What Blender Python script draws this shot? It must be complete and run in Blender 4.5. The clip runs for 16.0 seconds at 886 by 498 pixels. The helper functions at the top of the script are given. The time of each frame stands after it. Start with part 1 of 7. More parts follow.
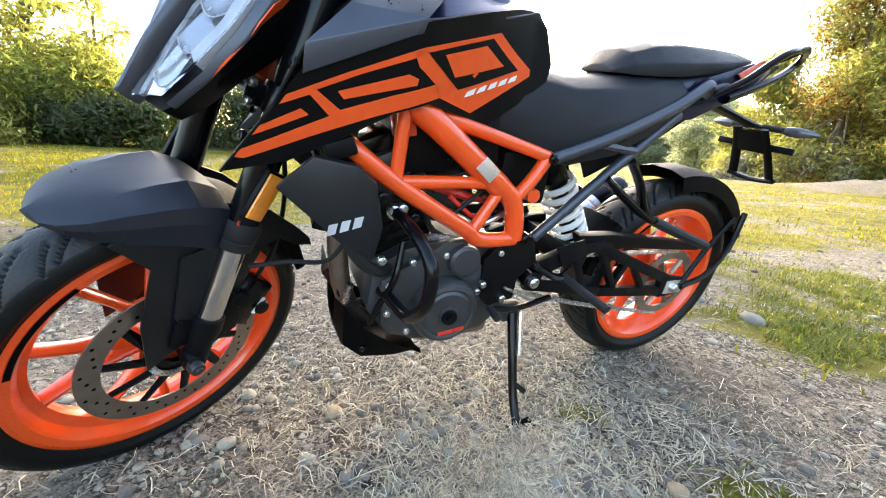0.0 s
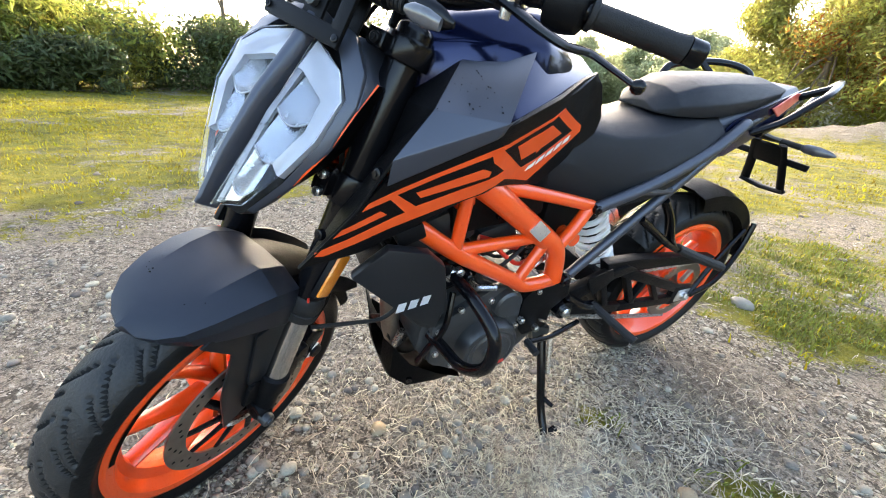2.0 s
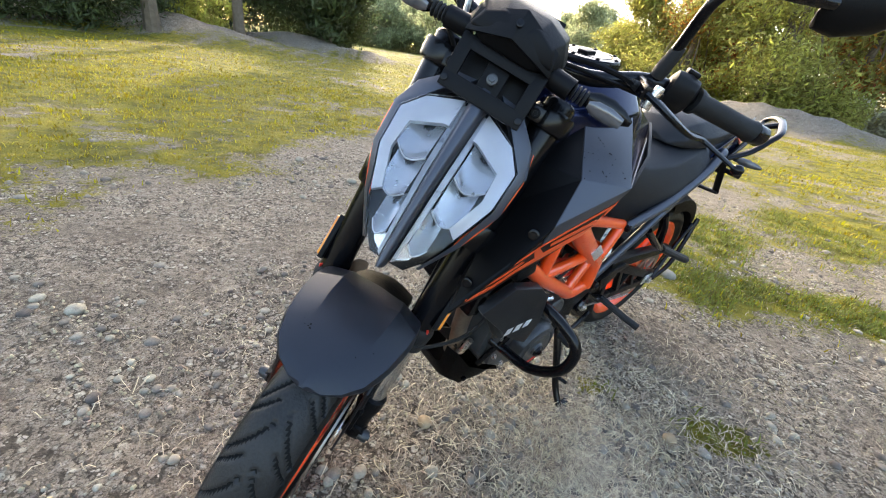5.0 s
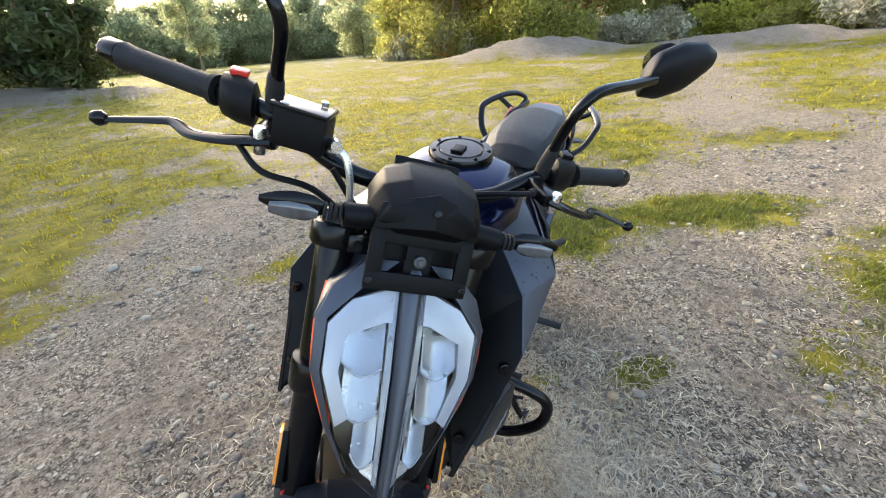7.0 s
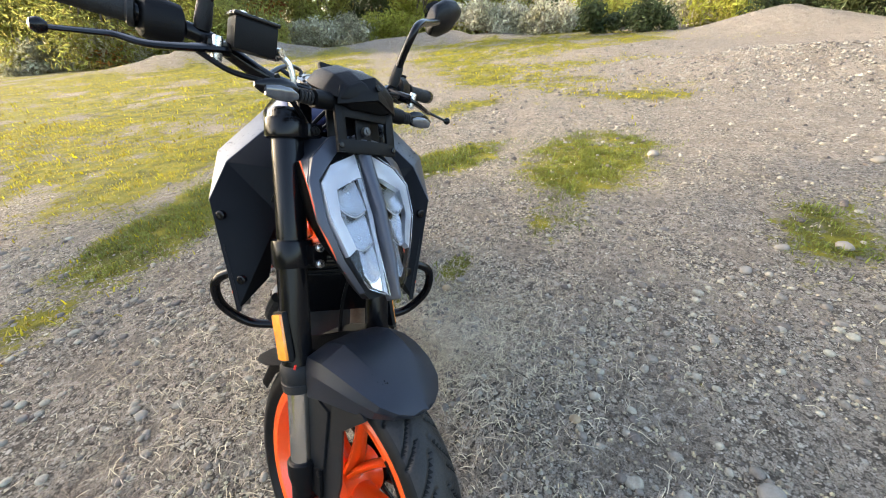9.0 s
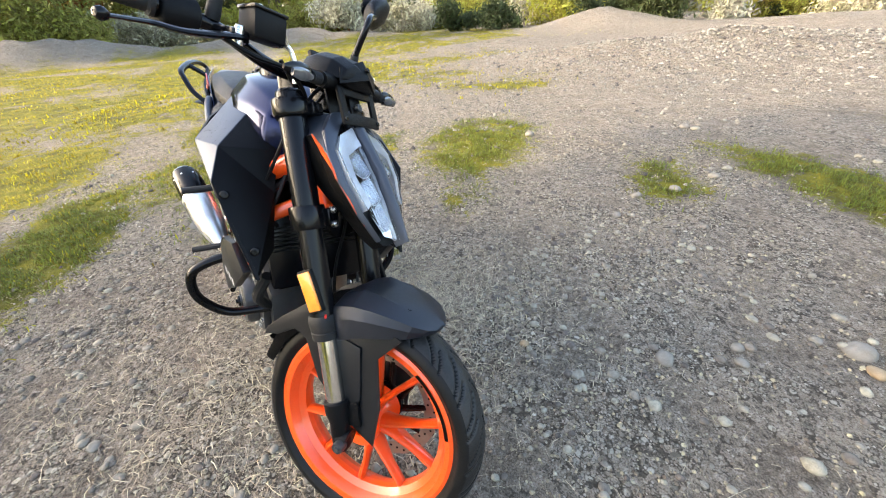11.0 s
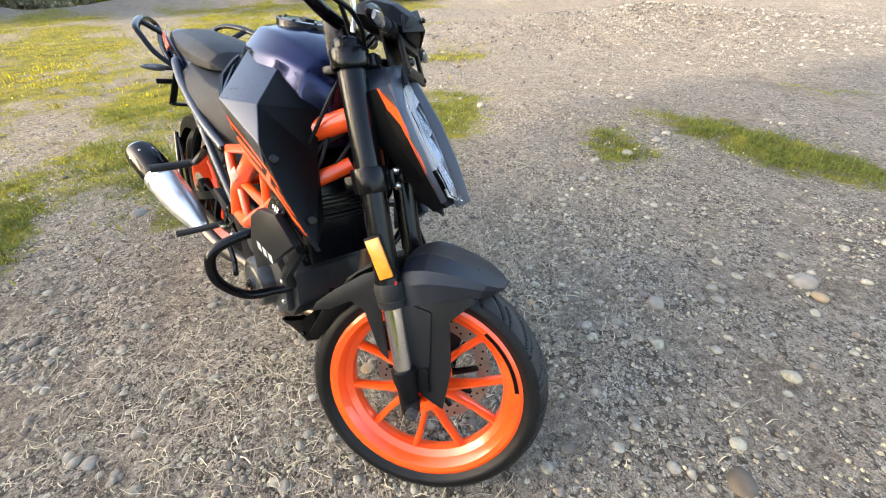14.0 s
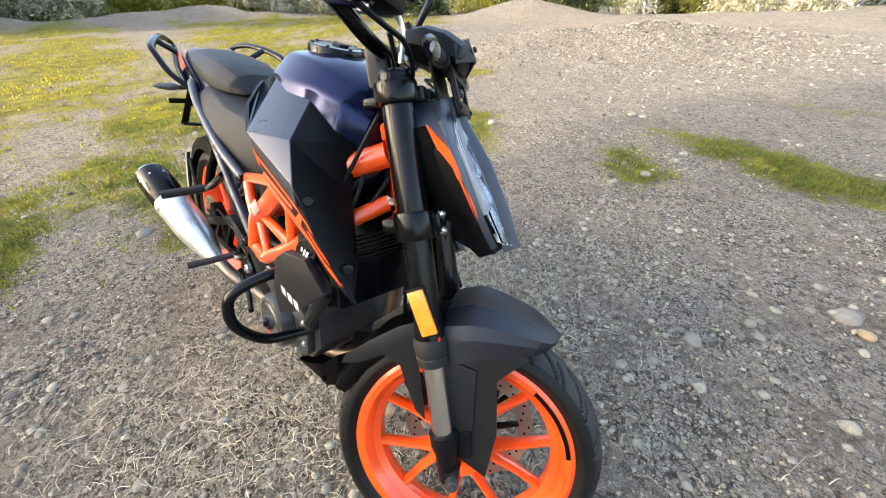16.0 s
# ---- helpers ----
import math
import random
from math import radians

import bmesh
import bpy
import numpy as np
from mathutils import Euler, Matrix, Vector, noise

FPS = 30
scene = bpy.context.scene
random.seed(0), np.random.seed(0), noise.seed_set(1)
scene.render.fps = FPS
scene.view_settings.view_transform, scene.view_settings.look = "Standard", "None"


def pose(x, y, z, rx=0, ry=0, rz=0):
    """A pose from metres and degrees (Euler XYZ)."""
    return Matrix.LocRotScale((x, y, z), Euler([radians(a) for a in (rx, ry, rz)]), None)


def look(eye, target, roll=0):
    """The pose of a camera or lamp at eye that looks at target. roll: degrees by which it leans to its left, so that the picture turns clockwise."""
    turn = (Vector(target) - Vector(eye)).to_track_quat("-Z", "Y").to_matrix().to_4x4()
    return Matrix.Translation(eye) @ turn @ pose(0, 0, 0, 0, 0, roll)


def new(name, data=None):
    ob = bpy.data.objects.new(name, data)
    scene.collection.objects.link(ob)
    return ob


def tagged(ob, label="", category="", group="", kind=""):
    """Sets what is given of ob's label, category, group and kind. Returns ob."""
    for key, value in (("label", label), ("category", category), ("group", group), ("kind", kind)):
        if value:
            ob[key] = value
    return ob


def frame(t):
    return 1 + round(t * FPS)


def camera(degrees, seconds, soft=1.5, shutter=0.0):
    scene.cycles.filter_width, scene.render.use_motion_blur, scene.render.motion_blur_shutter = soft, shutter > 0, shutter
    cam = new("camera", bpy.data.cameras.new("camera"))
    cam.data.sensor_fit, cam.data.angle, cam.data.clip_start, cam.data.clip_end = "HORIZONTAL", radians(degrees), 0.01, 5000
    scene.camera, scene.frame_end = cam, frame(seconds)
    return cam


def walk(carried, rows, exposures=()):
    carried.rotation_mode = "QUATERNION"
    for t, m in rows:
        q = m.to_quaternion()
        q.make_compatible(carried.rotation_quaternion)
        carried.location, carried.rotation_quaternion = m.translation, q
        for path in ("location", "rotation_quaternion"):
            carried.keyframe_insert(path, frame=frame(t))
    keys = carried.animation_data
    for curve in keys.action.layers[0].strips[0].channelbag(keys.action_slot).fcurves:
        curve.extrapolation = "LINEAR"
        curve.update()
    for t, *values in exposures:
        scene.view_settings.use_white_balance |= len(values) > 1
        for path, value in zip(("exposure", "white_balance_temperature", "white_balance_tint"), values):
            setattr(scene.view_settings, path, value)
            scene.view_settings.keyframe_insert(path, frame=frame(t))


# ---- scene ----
cam = camera(97.3, 16.0, soft=1.05)
PATH = [
    (0, (0.189, 0.251, 0.646), (0.0, 2.179, 0.149), 4.2),
    (0.5, (0.102, 0.224, 0.696), (-0.068, 2.14, 0.149), 3.3),
    (1, (0.064, 0.227, 0.762), (-0.12, 2.121, 0.148), 3.7),
    (1.5, (0.065, 0.267, 0.801), (0.003, 2.135, 0.089), 3.5),
    (2, (0.033, 0.278, 0.856), (-0.039, 2.125, 0.093), 4.7),
    (2.5, (-0.06, 0.226, 0.901), (-0.017, 2.061, 0.106), 11.6),
    (3, (-0.142, 0.199, 0.933), (-0.012, 2.026, 0.13), 11.2),
    (3.5, (-0.16, 0.217, 0.95), (0.039, 2.032, 0.134), 8.8),
    (3.7, (-0.169, 0.24, 0.952), (0.007, 2.036, 0.09), 5.9),
    (5.8, (-0.426, 0.31, 1.028), (0.12, 2.019, 0.145), 9.6),
    (6, (-0.431, 0.337, 1.056), (0.195, 2.02, 0.176), 5.2),
    (6.5, (-0.427, 0.421, 1.115), (0.335, 1.984, 0.126), -2.3),
    (7, (-0.394, 0.476, 1.188), (0.606, 1.93, 0.248), -4.5),
    (7.5, (-0.457, 0.516, 1.212), (0.842, 1.707, 0.266), -4.6),
    (8, (-0.616, 0.563, 1.175), (0.887, 1.401, 0.155), -3.6),
    (8.5, (-0.697, 0.543, 1.128), (0.9, 1.212, 0.127), -4.5),
    (9, (-0.829, 0.518, 1.107), (0.828, 1.017, 0.105), -4.3),
    (9.5, (-0.926, 0.599, 1.108), (0.76, 0.851, 0.061), -3.1),
    (9.7, (-0.96, 0.644, 1.108), (0.749, 0.753, 0.075), -3.1),
    (11.8, (-1.076, 0.718, 1.117), (0.629, 0.668, 0.074), -3.7),
    (12, (-1.083, 0.728, 1.103), (0.599, 0.736, 0.02), -4.2),
    (12.5, (-1.078, 0.77, 1.094), (0.589, 0.816, -0.01), -3.4),
    (13, (-1.026, 0.835, 1.093), (0.646, 0.814, -0.005), -3.3),
    (13.5, (-1.01, 0.891, 1.095), (0.649, 0.776, -0.016), -2.1),
    (14, (-1.028, 0.979, 1.086), (0.571, 0.618, -0.06), -1.5),
    (14.5, (-1.047, 1.074, 1.091), (0.548, 0.54, 0.008), -1.8),
    (15, (-1.043, 1.109, 1.094), (0.579, 0.559, 0.061), -0.6),
    (15.5, (-1.002, 1.087, 1.1), (0.645, 0.676, 0.043), 0.9),
    (16, (-0.901, 1.04, 1.101), (0.729, 0.673, 0.003), -0.9),
]
walk(cam, [(t, look(eye, target, roll)) for t, eye, target, roll in PATH], exposures=[(0.0, 3.15, 6900, 10), (2.0, 3.1, 6900, 10), (3.7, 2.9, 6900, 10), (6.0, 2.62, 6900, 10), (9.5, 2.72, 6900, 10), (12.0, 2.78, 6900, 10), (16.0, 2.76, 6900, 10)])

# ---- world and sun ----
SUN_AZ, SUN_EL = 93.0, 24.0
world_sky = bpy.data.worlds.new("sky")
scene.world = world_sky
world_sky.use_nodes = True
wn = world_sky.node_tree
sky = wn.nodes.new("ShaderNodeTexSky")
sky.sky_type, sky.sun_disc = "NISHITA", False
sky.sun_elevation, sky.sun_rotation = radians(SUN_EL), radians(90 - SUN_AZ)
sky.air_density, sky.dust_density, sky.ozone_density = 1.0, 3.0, 1.0
wn.links.new(sky.outputs[0], wn.nodes["Background"].inputs[0])
wn.nodes["Background"].inputs[1].default_value = 0.15
sun_data = bpy.data.lights.new("sun", "SUN")
sun_data.energy, sun_data.angle, sun_data.color = 1.3, radians(0.6), (1.0, 0.86, 0.66)
sun = new("sun", sun_data)
_a, _e = radians(SUN_AZ), radians(SUN_EL)
sun.matrix_world = look((0, 0, 0), (-math.cos(_a) * math.cos(_e), -math.sin(_a) * math.cos(_e), -math.sin(_e)))
sun.location = (0, 0, 30)


# ---- materials ----
def material(name, base, rough=0.5, metal=0.0, second=None, scale=8.0, amount=0.5, bump=0.0, bump_scale=60.0,
             coat=0.0, random=0.0, rough_var=0.1, spec=0.5, coords="Object"):
    """A surface with two-scale variation of colour, gloss and relief."""
    m = bpy.data.materials.new(name)
    m.use_nodes = True
    nt = m.node_tree
    b = nt.nodes["Principled BSDF"]
    link = nt.links.new
    tc = nt.nodes.new("ShaderNodeTexCoord")
    big = nt.nodes.new("ShaderNodeTexNoise")
    big.inputs["Scale"].default_value, big.inputs["Detail"].default_value = scale, 6
    link(tc.outputs[coords], big.inputs["Vector"])
    fine = nt.nodes.new("ShaderNodeTexNoise")
    fine.inputs["Scale"].default_value, fine.inputs["Detail"].default_value = bump_scale, 4
    link(tc.outputs[coords], fine.inputs["Vector"])
    both = nt.nodes.new("ShaderNodeMath")
    both.operation = "MULTIPLY_ADD"
    link(fine.outputs[0], both.inputs[0])
    both.inputs[1].default_value = 0.5
    link(big.outputs[0], both.inputs[2])
    ramp = nt.nodes.new("ShaderNodeMapRange")
    ramp.inputs[1].default_value, ramp.inputs[2].default_value = 0.5, 1.0
    link(both.outputs[0], ramp.inputs[0])
    mix = nt.nodes.new("ShaderNodeMix")
    mix.data_type = "RGBA"
    second = second or tuple(min(1.0, c * (1 + amount)) for c in base)
    mix.inputs[6].default_value, mix.inputs[7].default_value = (*base, 1), (*second, 1)
    link(ramp.outputs[0], mix.inputs[0])
    colour = mix.outputs[2]
    if random:
        info = nt.nodes.new("ShaderNodeNewGeometry")
        hsv = nt.nodes.new("ShaderNodeHueSaturation")
        val = nt.nodes.new("ShaderNodeMapRange")
        val.inputs[3].default_value, val.inputs[4].default_value = 1 - random, 1 + random
        link(info.outputs["Random Per Island"], val.inputs[0])
        link(val.outputs[0], hsv.inputs["Value"])
        hue = nt.nodes.new("ShaderNodeMapRange")
        hue.inputs[3].default_value, hue.inputs[4].default_value = 0.5 - 0.05 * random, 0.5 + 0.05 * random
        link(info.outputs["Random Per Island"], hue.inputs[0])
        link(hue.outputs[0], hsv.inputs["Hue"])
        link(colour, hsv.inputs["Color"])
        colour = hsv.outputs[0]
    link(colour, b.inputs["Base Color"])
    rr = nt.nodes.new("ShaderNodeMapRange")
    rr.inputs[3].default_value, rr.inputs[4].default_value = max(0.02, rough - rough_var), min(1, rough + rough_var)
    link(fine.outputs[0], rr.inputs[0])
    link(rr.outputs[0], b.inputs["Roughness"])
    b.inputs["Metallic"].default_value = metal
    b.inputs["Specular IOR Level"].default_value = spec
    b.inputs["Coat Weight"].default_value, b.inputs["Coat Roughness"].default_value = coat, 0.05
    if bump:
        bp = nt.nodes.new("ShaderNodeBump")
        bp.inputs["Strength"].default_value, bp.inputs["Distance"].default_value = bump, 0.002
        link(fine.outputs[0], bp.inputs["Height"])
        link(bp.outputs[0], b.inputs["Normal"])
    return m


def leaf_material(name, base, second, through_light=0.35):
    """Leaves: colour differs from leaf to leaf, and light shines through."""
    m = material(name, base, 0.55, second=second, scale=0.6, bump_scale=5.0, random=0.45, coords="Object", spec=0.3)
    nt = m.node_tree
    b = nt.nodes["Principled BSDF"]
    tr = nt.nodes.new("ShaderNodeBsdfTranslucent")
    src = b.inputs["Base Color"].links[0].from_socket
    nt.links.new(src, tr.inputs[0])
    mx = nt.nodes.new("ShaderNodeMixShader")
    mx.inputs[0].default_value = through_light
    nt.links.new(b.outputs[0], mx.inputs[1])
    nt.links.new(tr.outputs[0], mx.inputs[2])
    nt.links.new(mx.outputs[0], nt.nodes["Material Output"].inputs[0])
    return m


SATIN = material("satin_dark_grey_metallic", (0.033, 0.038, 0.052), 0.40, metal=0.4, second=(0.041, 0.047, 0.063), scale=5, bump=0.1, bump_scale=900, rough_var=0.05, spec=0.85)
PLASTIC = material("black_plastic", (0.0024, 0.0024, 0.0028), 0.44, second=(0.005, 0.005, 0.0056), scale=9, bump=0.25, bump_scale=700, rough_var=0.1, spec=0.12)
BLACK = material("black_paint", (0.0022, 0.0022, 0.0028), 0.20, second=(0.004, 0.004, 0.005), scale=12, bump=0.05, bump_scale=400, spec=0.22)
ORANGE = material("orange_powder_coat", (0.74, 0.060, 0.005), 0.30, second=(0.82, 0.085, 0.008), scale=7, bump=0.08, bump_scale=500, coat=0.6)
DECAL = material("orange_decal", (0.74, 0.075, 0.010), 0.4, second=(0.80, 0.095, 0.014), scale=30, rough_var=0.05)
WHITE = material("white_decal", (0.75, 0.75, 0.75), 0.45, second=(0.8, 0.8, 0.8), scale=30)
RED = material("red_plastic", (0.55, 0.02, 0.015), 0.3, second=(0.6, 0.04, 0.02), scale=20)
TANK = material("blue_metallic_paint", (0.0052, 0.0085, 0.033), 0.14, second=(0.008, 0.0125, 0.045), scale=6, coat=0.12, spec=0.25, metal=0.6, rough_var=0.04)
SEAT = material("seat_vinyl", (0.0055, 0.0059, 0.0075), 0.48, second=(0.0082, 0.0087, 0.0108), scale=9, bump=0.5, bump_scale=1100, spec=0.26)
SATIN_BLACK = material("satin_black_plastic", (0.0065, 0.007, 0.008), 0.38, second=(0.010, 0.0105, 0.012), scale=8, bump=0.12, bump_scale=900, spec=0.3)
# darker than the tread: shade inside the grooves is put into this colour
GROOVE = material("shaded_groove_rubber", (0.0022, 0.0022, 0.0022), 0.7, second=(0.004, 0.004, 0.004), spec=0.2)
TREAD = material("dusty_tread_rubber", (0.0055, 0.0055, 0.0055), 0.5, second=(0.024, 0.0235, 0.0225), scale=9, bump=0.5, bump_scale=220, rough_var=0.12, spec=0.3)
RUBBER = material("tyre_rubber", (0.003, 0.003, 0.003), 0.46, second=(0.007, 0.007, 0.007), scale=5, bump=0.3, bump_scale=160, rough_var=0.12, spec=0.2)
GRIPRUB = material("grip_rubber", (0.008, 0.008, 0.0085), 0.65, spec=0.3, second=(0.015, 0.015, 0.015), scale=20, bump=0.6, bump_scale=500)
ENGINE = material("engine_grey", (0.030, 0.0315, 0.033), 0.36, metal=0.4, second=(0.056, 0.058, 0.060), scale=14, bump=0.3, bump_scale=350)
STEEL = material("bare_steel", (0.55, 0.54, 0.52), 0.28, metal=1.0, second=(0.62, 0.61, 0.6), scale=20, bump=0.05, bump_scale=300)
CHROME = material("polished_tube", (0.62, 0.62, 0.62), 0.12, metal=1.0, second=(0.68, 0.68, 0.67), scale=20)
DISC = material("brake_disc_steel", (0.28, 0.25, 0.22), 0.42, metal=1.0, second=(0.36, 0.33, 0.29), scale=40, bump=0.15, bump_scale=500)
ALU = material("brushed_aluminium", (0.72, 0.72, 0.72), 0.3, metal=0.85, second=(0.8, 0.8, 0.8), scale=10, bump=0.1, bump_scale=300)
HEADER = material("heat_stained_pipe", (0.16, 0.12, 0.095), 0.45, metal=0.9, second=(0.3, 0.25, 0.2), scale=12, bump=0.1, bump_scale=200)
SPRING = material("white_spring", (0.72, 0.72, 0.72), 0.35, second=(0.8, 0.8, 0.8), scale=20)
AMBER = material("amber_reflector", (0.72, 0.20, 0.012), 0.18, second=(0.8, 0.27, 0.02), scale=60, coat=1.0, bump=0.5, bump_scale=500)
SILVERP = material("headlight_bezel", (0.33, 0.335, 0.36), 0.32, second=(0.38, 0.385, 0.41), scale=12, metal=0.1, coat=0.3)
REFLECT = material("lamp_reflector", (0.68, 0.69, 0.71), 0.24, metal=0.75, second=(0.58, 0.59, 0.61), scale=12)
BOWL = material("grey_lamp_bowl", (0.20, 0.20, 0.21), 0.3, metal=0.3, second=(0.30, 0.30, 0.31), scale=30)
SMOKE = material("smoked_lens", (0.05, 0.05, 0.055), 0.12, second=(0.09, 0.09, 0.095), scale=40, coat=0.8)
TAIL = material("tail_lamp_red", (0.62, 0.09, 0.07), 0.25, second=(0.7, 0.16, 0.12), scale=30, coat=0.6)
MIRROR = material("mirror_glass", (0.9, 0.9, 0.9), 0.02, metal=1.0, second=(0.92, 0.92, 0.92), rough_var=0.01)


def glass_material(name):
    m = bpy.data.materials.new(name)
    m.use_nodes = True
    b = m.node_tree.nodes["Principled BSDF"]
    b.inputs["Base Color"].default_value = (0.97, 0.98, 1, 1)
    b.inputs["Roughness"].default_value = 0.03
    b.inputs["IOR"].default_value = 1.25
    b.inputs["Transmission Weight"].default_value = 1.0
    return m


GLASS = glass_material("clear_lens")

# ---- mesh helpers ----


def mesh_of(name, bm, sharp=35):
    bmesh.ops.recalc_face_normals(bm, faces=bm.faces)
    for f_ in bm.faces:
        f_.smooth = True
    for e_ in bm.edges:
        e_.smooth = len(e_.link_faces) == 2 and e_.calc_face_angle(0) < radians(sharp)
    me = bpy.data.meshes.new(name)
    bm.to_mesh(me)
    bm.free()
    return me


def thing(name, bm, mat, label, category, kind="", sharp=35):
    ob = new(name, mesh_of(name, bm, sharp))
    ob.data.materials.append(mat)
    return tagged(ob, label, category, kind=kind)


def part(name, bm, mat, parent, label="", front=False, sharp=35):
    """Links a bmesh as one mesh under a thing or part. front: it turns with the handlebar."""
    ob = new(name, mesh_of(name, bm, sharp))
    ob.data.materials.append(mat)
    ob.parent = parent
    if front and parent.parent is None:
        ob.matrix_basis = STEER
    return tagged(ob, label)


def raw_mesh(name, verts, faces, mat, smooth=False):
    me = bpy.data.meshes.new(name)
    verts, faces = np.asarray(verts, dtype=np.float32), np.asarray(faces, dtype=np.int32)
    n, k = faces.shape
    me.vertices.add(len(verts))
    me.vertices.foreach_set("co", verts.ravel())
    me.loops.add(n * k)
    me.loops.foreach_set("vertex_index", faces.ravel())
    me.polygons.add(n)
    me.polygons.foreach_set("loop_start", np.arange(0, n * k, k, dtype=np.int32))
    me.polygons.foreach_set("use_smooth", np.full(n, smooth))
    me.update(calc_edges=True)
    me.materials.append(mat)
    return me


def smooth_path(pts, steps=5):
    """A soft line through the points."""
    pts = [Vector(q) for q in pts]
    if len(pts) < 3:
        return pts
    ext = [2 * pts[0] - pts[1]] + pts + [2 * pts[-1] - pts[-2]]
    out = []
    for i in range(1, len(ext) - 2):
        a, b, c, d = ext[i - 1:i + 3]
        for s in range(steps):
            u = s / steps
            out.append(0.5 * (2 * b + (c - a) * u + (2 * a - 5 * b + 4 * c - d) * u * u + (3 * b - a - 3 * c + d) * u ** 3))
    return out + [pts[-1]]


def tube(pts, r, seg=10, steps=5, bm=None, flat=1.0, flat_up=(0, 0, 1)):
    """A pipe along the points; r is one radius or one for each end; flat squeezes it."""
    bm = bm or bmesh.new()
    path = smooth_path(pts, steps)
    n = len(path)
    r0, r1 = r if isinstance(r, tuple) else (r, r)
    rings, up = [], None
    for i, q in enumerate(path):
        d = (path[min(i + 1, n - 1)] - path[max(i - 1, 0)]).normalized()
        if up is None:
            up = Vector(flat_up)
            if abs(up.dot(d)) > 0.95:
                up = Vector((1, 0, 0))
        side = d.cross(up).normalized()
        up = side.cross(d).normalized()
        rad = r0 + (r1 - r0) * i / max(1, n - 1)
        rings.append([bm.verts.new(q + rad * (math.cos(2 * math.pi * k / seg) * side + flat * math.sin(2 * math.pi * k / seg) * up)) for k in range(seg)])
    for a, b in zip(rings, rings[1:]):
        for k in range(seg):
            bm.faces.new((a[k], a[(k + 1) % seg], b[(k + 1) % seg], b[k]))
    bm.faces.new(rings[0][::-1])
    bm.faces.new(rings[-1])
    return bm


def lathe(profile, origin, axis, seg=32, bm=None, closed=False):
    """Turns (radius, along) pairs round an axis. closed: the profile is a ring's section."""
    bm = bm or bmesh.new()
    axis, origin = Vector(axis).normalized(), Vector(origin)
    u = axis.orthogonal().normalized()
    v = axis.cross(u)
    rings = []
    for r, a in profile:
        if r < 1e-6:
            rings.append([bm.verts.new(origin + axis * a)])
        else:
            rings.append([bm.verts.new(origin + axis * a + r * (math.cos(2 * math.pi * k / seg) * u + math.sin(2 * math.pi * k / seg) * v)) for k in range(seg)])
    pairs = list(zip(rings, rings[1:])) + ([(rings[-1], rings[0])] if closed else [])
    for a, b in pairs:
        for k in range(seg):
            j = (k + 1) % seg
            if len(a) == 1 and len(b) > 1:
                bm.faces.new((a[0], b[k], b[j]))
            elif len(b) == 1 and len(a) > 1:
                bm.faces.new((a[k], b[0], a[j]))
            elif len(a) > 1:
                bm.faces.new((a[k], b[k], b[j], a[j]))
    if not closed:
        for ring in (rings[0], rings[-1]):
            if len(ring) > 2:
                bm.faces.new(ring)
    return bm


def bevelled(bm, w, seg=2, angle=25):
    bmesh.ops.recalc_face_normals(bm, faces=bm.faces)
    edges = [e_ for e_ in bm.edges if len(e_.link_faces) == 2 and e_.calc_face_angle(0) > radians(angle)]
    bmesh.ops.bevel(bm, geom=edges, offset=w, segments=seg, affect="EDGES", profile=0.6, clamp_overlap=True)
    return bm


def slab(poly, y0, y1, bevel=0.003, bm=None):
    """A plate with the (x, z) outline between two sideways offsets."""
    own = bmesh.new()
    a = [own.verts.new((x, y0, z)) for x, z in poly]
    b = [own.verts.new((x, y1, z)) for x, z in poly]
    n = len(poly)
    own.faces.new(a)
    own.faces.new(b[::-1])
    for i in range(n):
        own.faces.new((a[i], b[i], b[(i + 1) % n], a[(i + 1) % n]))
    if bevel:
        bevelled(own, bevel)
    return joined(bm, own)


def joined(bm, own):
    if bm is None:
        return own
    me = bpy.data.meshes.new("t")
    own.to_mesh(me)
    own.free()
    bm.from_mesh(me)
    bpy.data.meshes.remove(me)
    return bm


def block(centre, size, bevel=0.004, turn=(0, 0, 0), bm=None):
    own = bmesh.new()
    bmesh.ops.create_cube(own, size=1)
    m = pose(*centre, *turn) @ Matrix.Diagonal((*size, 1))
    bmesh.ops.transform(own, matrix=m, verts=own.verts)
    if bevel:
        bevelled(own, bevel)
    return joined(bm, own)


def loft(sections, bm=None, caps=True, ring=True):
    """A skin over sections that have the same number of points."""
    bm = bm or bmesh.new()
    rows = [[bm.verts.new(q) for q in s] for s in sections]
    n = len(rows[0])
    for a, b in zip(rows, rows[1:]):
        for k in range(n if ring else n - 1):
            j = (k + 1) % n
            bm.faces.new((a[k], a[j], b[j], b[k]))
    if caps and ring:
        bm.faces.new(rows[0][::-1])
        bm.faces.new(rows[-1])
    return bm


def shell(verts, faces, thick=0.003, bevel=0.0015):
    """Flat facets with thickness."""
    bm = bmesh.new()
    vs = [bm.verts.new(v) for v in verts]
    for f_ in faces:
        bm.faces.new([vs[i] for i in f_])
    bmesh.ops.recalc_face_normals(bm, faces=bm.faces)
    bmesh.ops.solidify(bm, geom=bm.faces[:], thickness=thick)
    if bevel:
        bevelled(bm, bevel, 2, 15)
    return bm


def both_sides(fn):
    return [fn(1), fn(-1)]


def disc_stud(centre, axis, r, h, seg=12, bm=None):
    """A small round-edged bolt head."""
    return lathe([(0, h), (r * 0.45, h), (r * 0.5, h * 0.7), (r * 0.75, h * 0.75), (r, h * 0.55), (r, -h)], centre, axis, seg, bm)


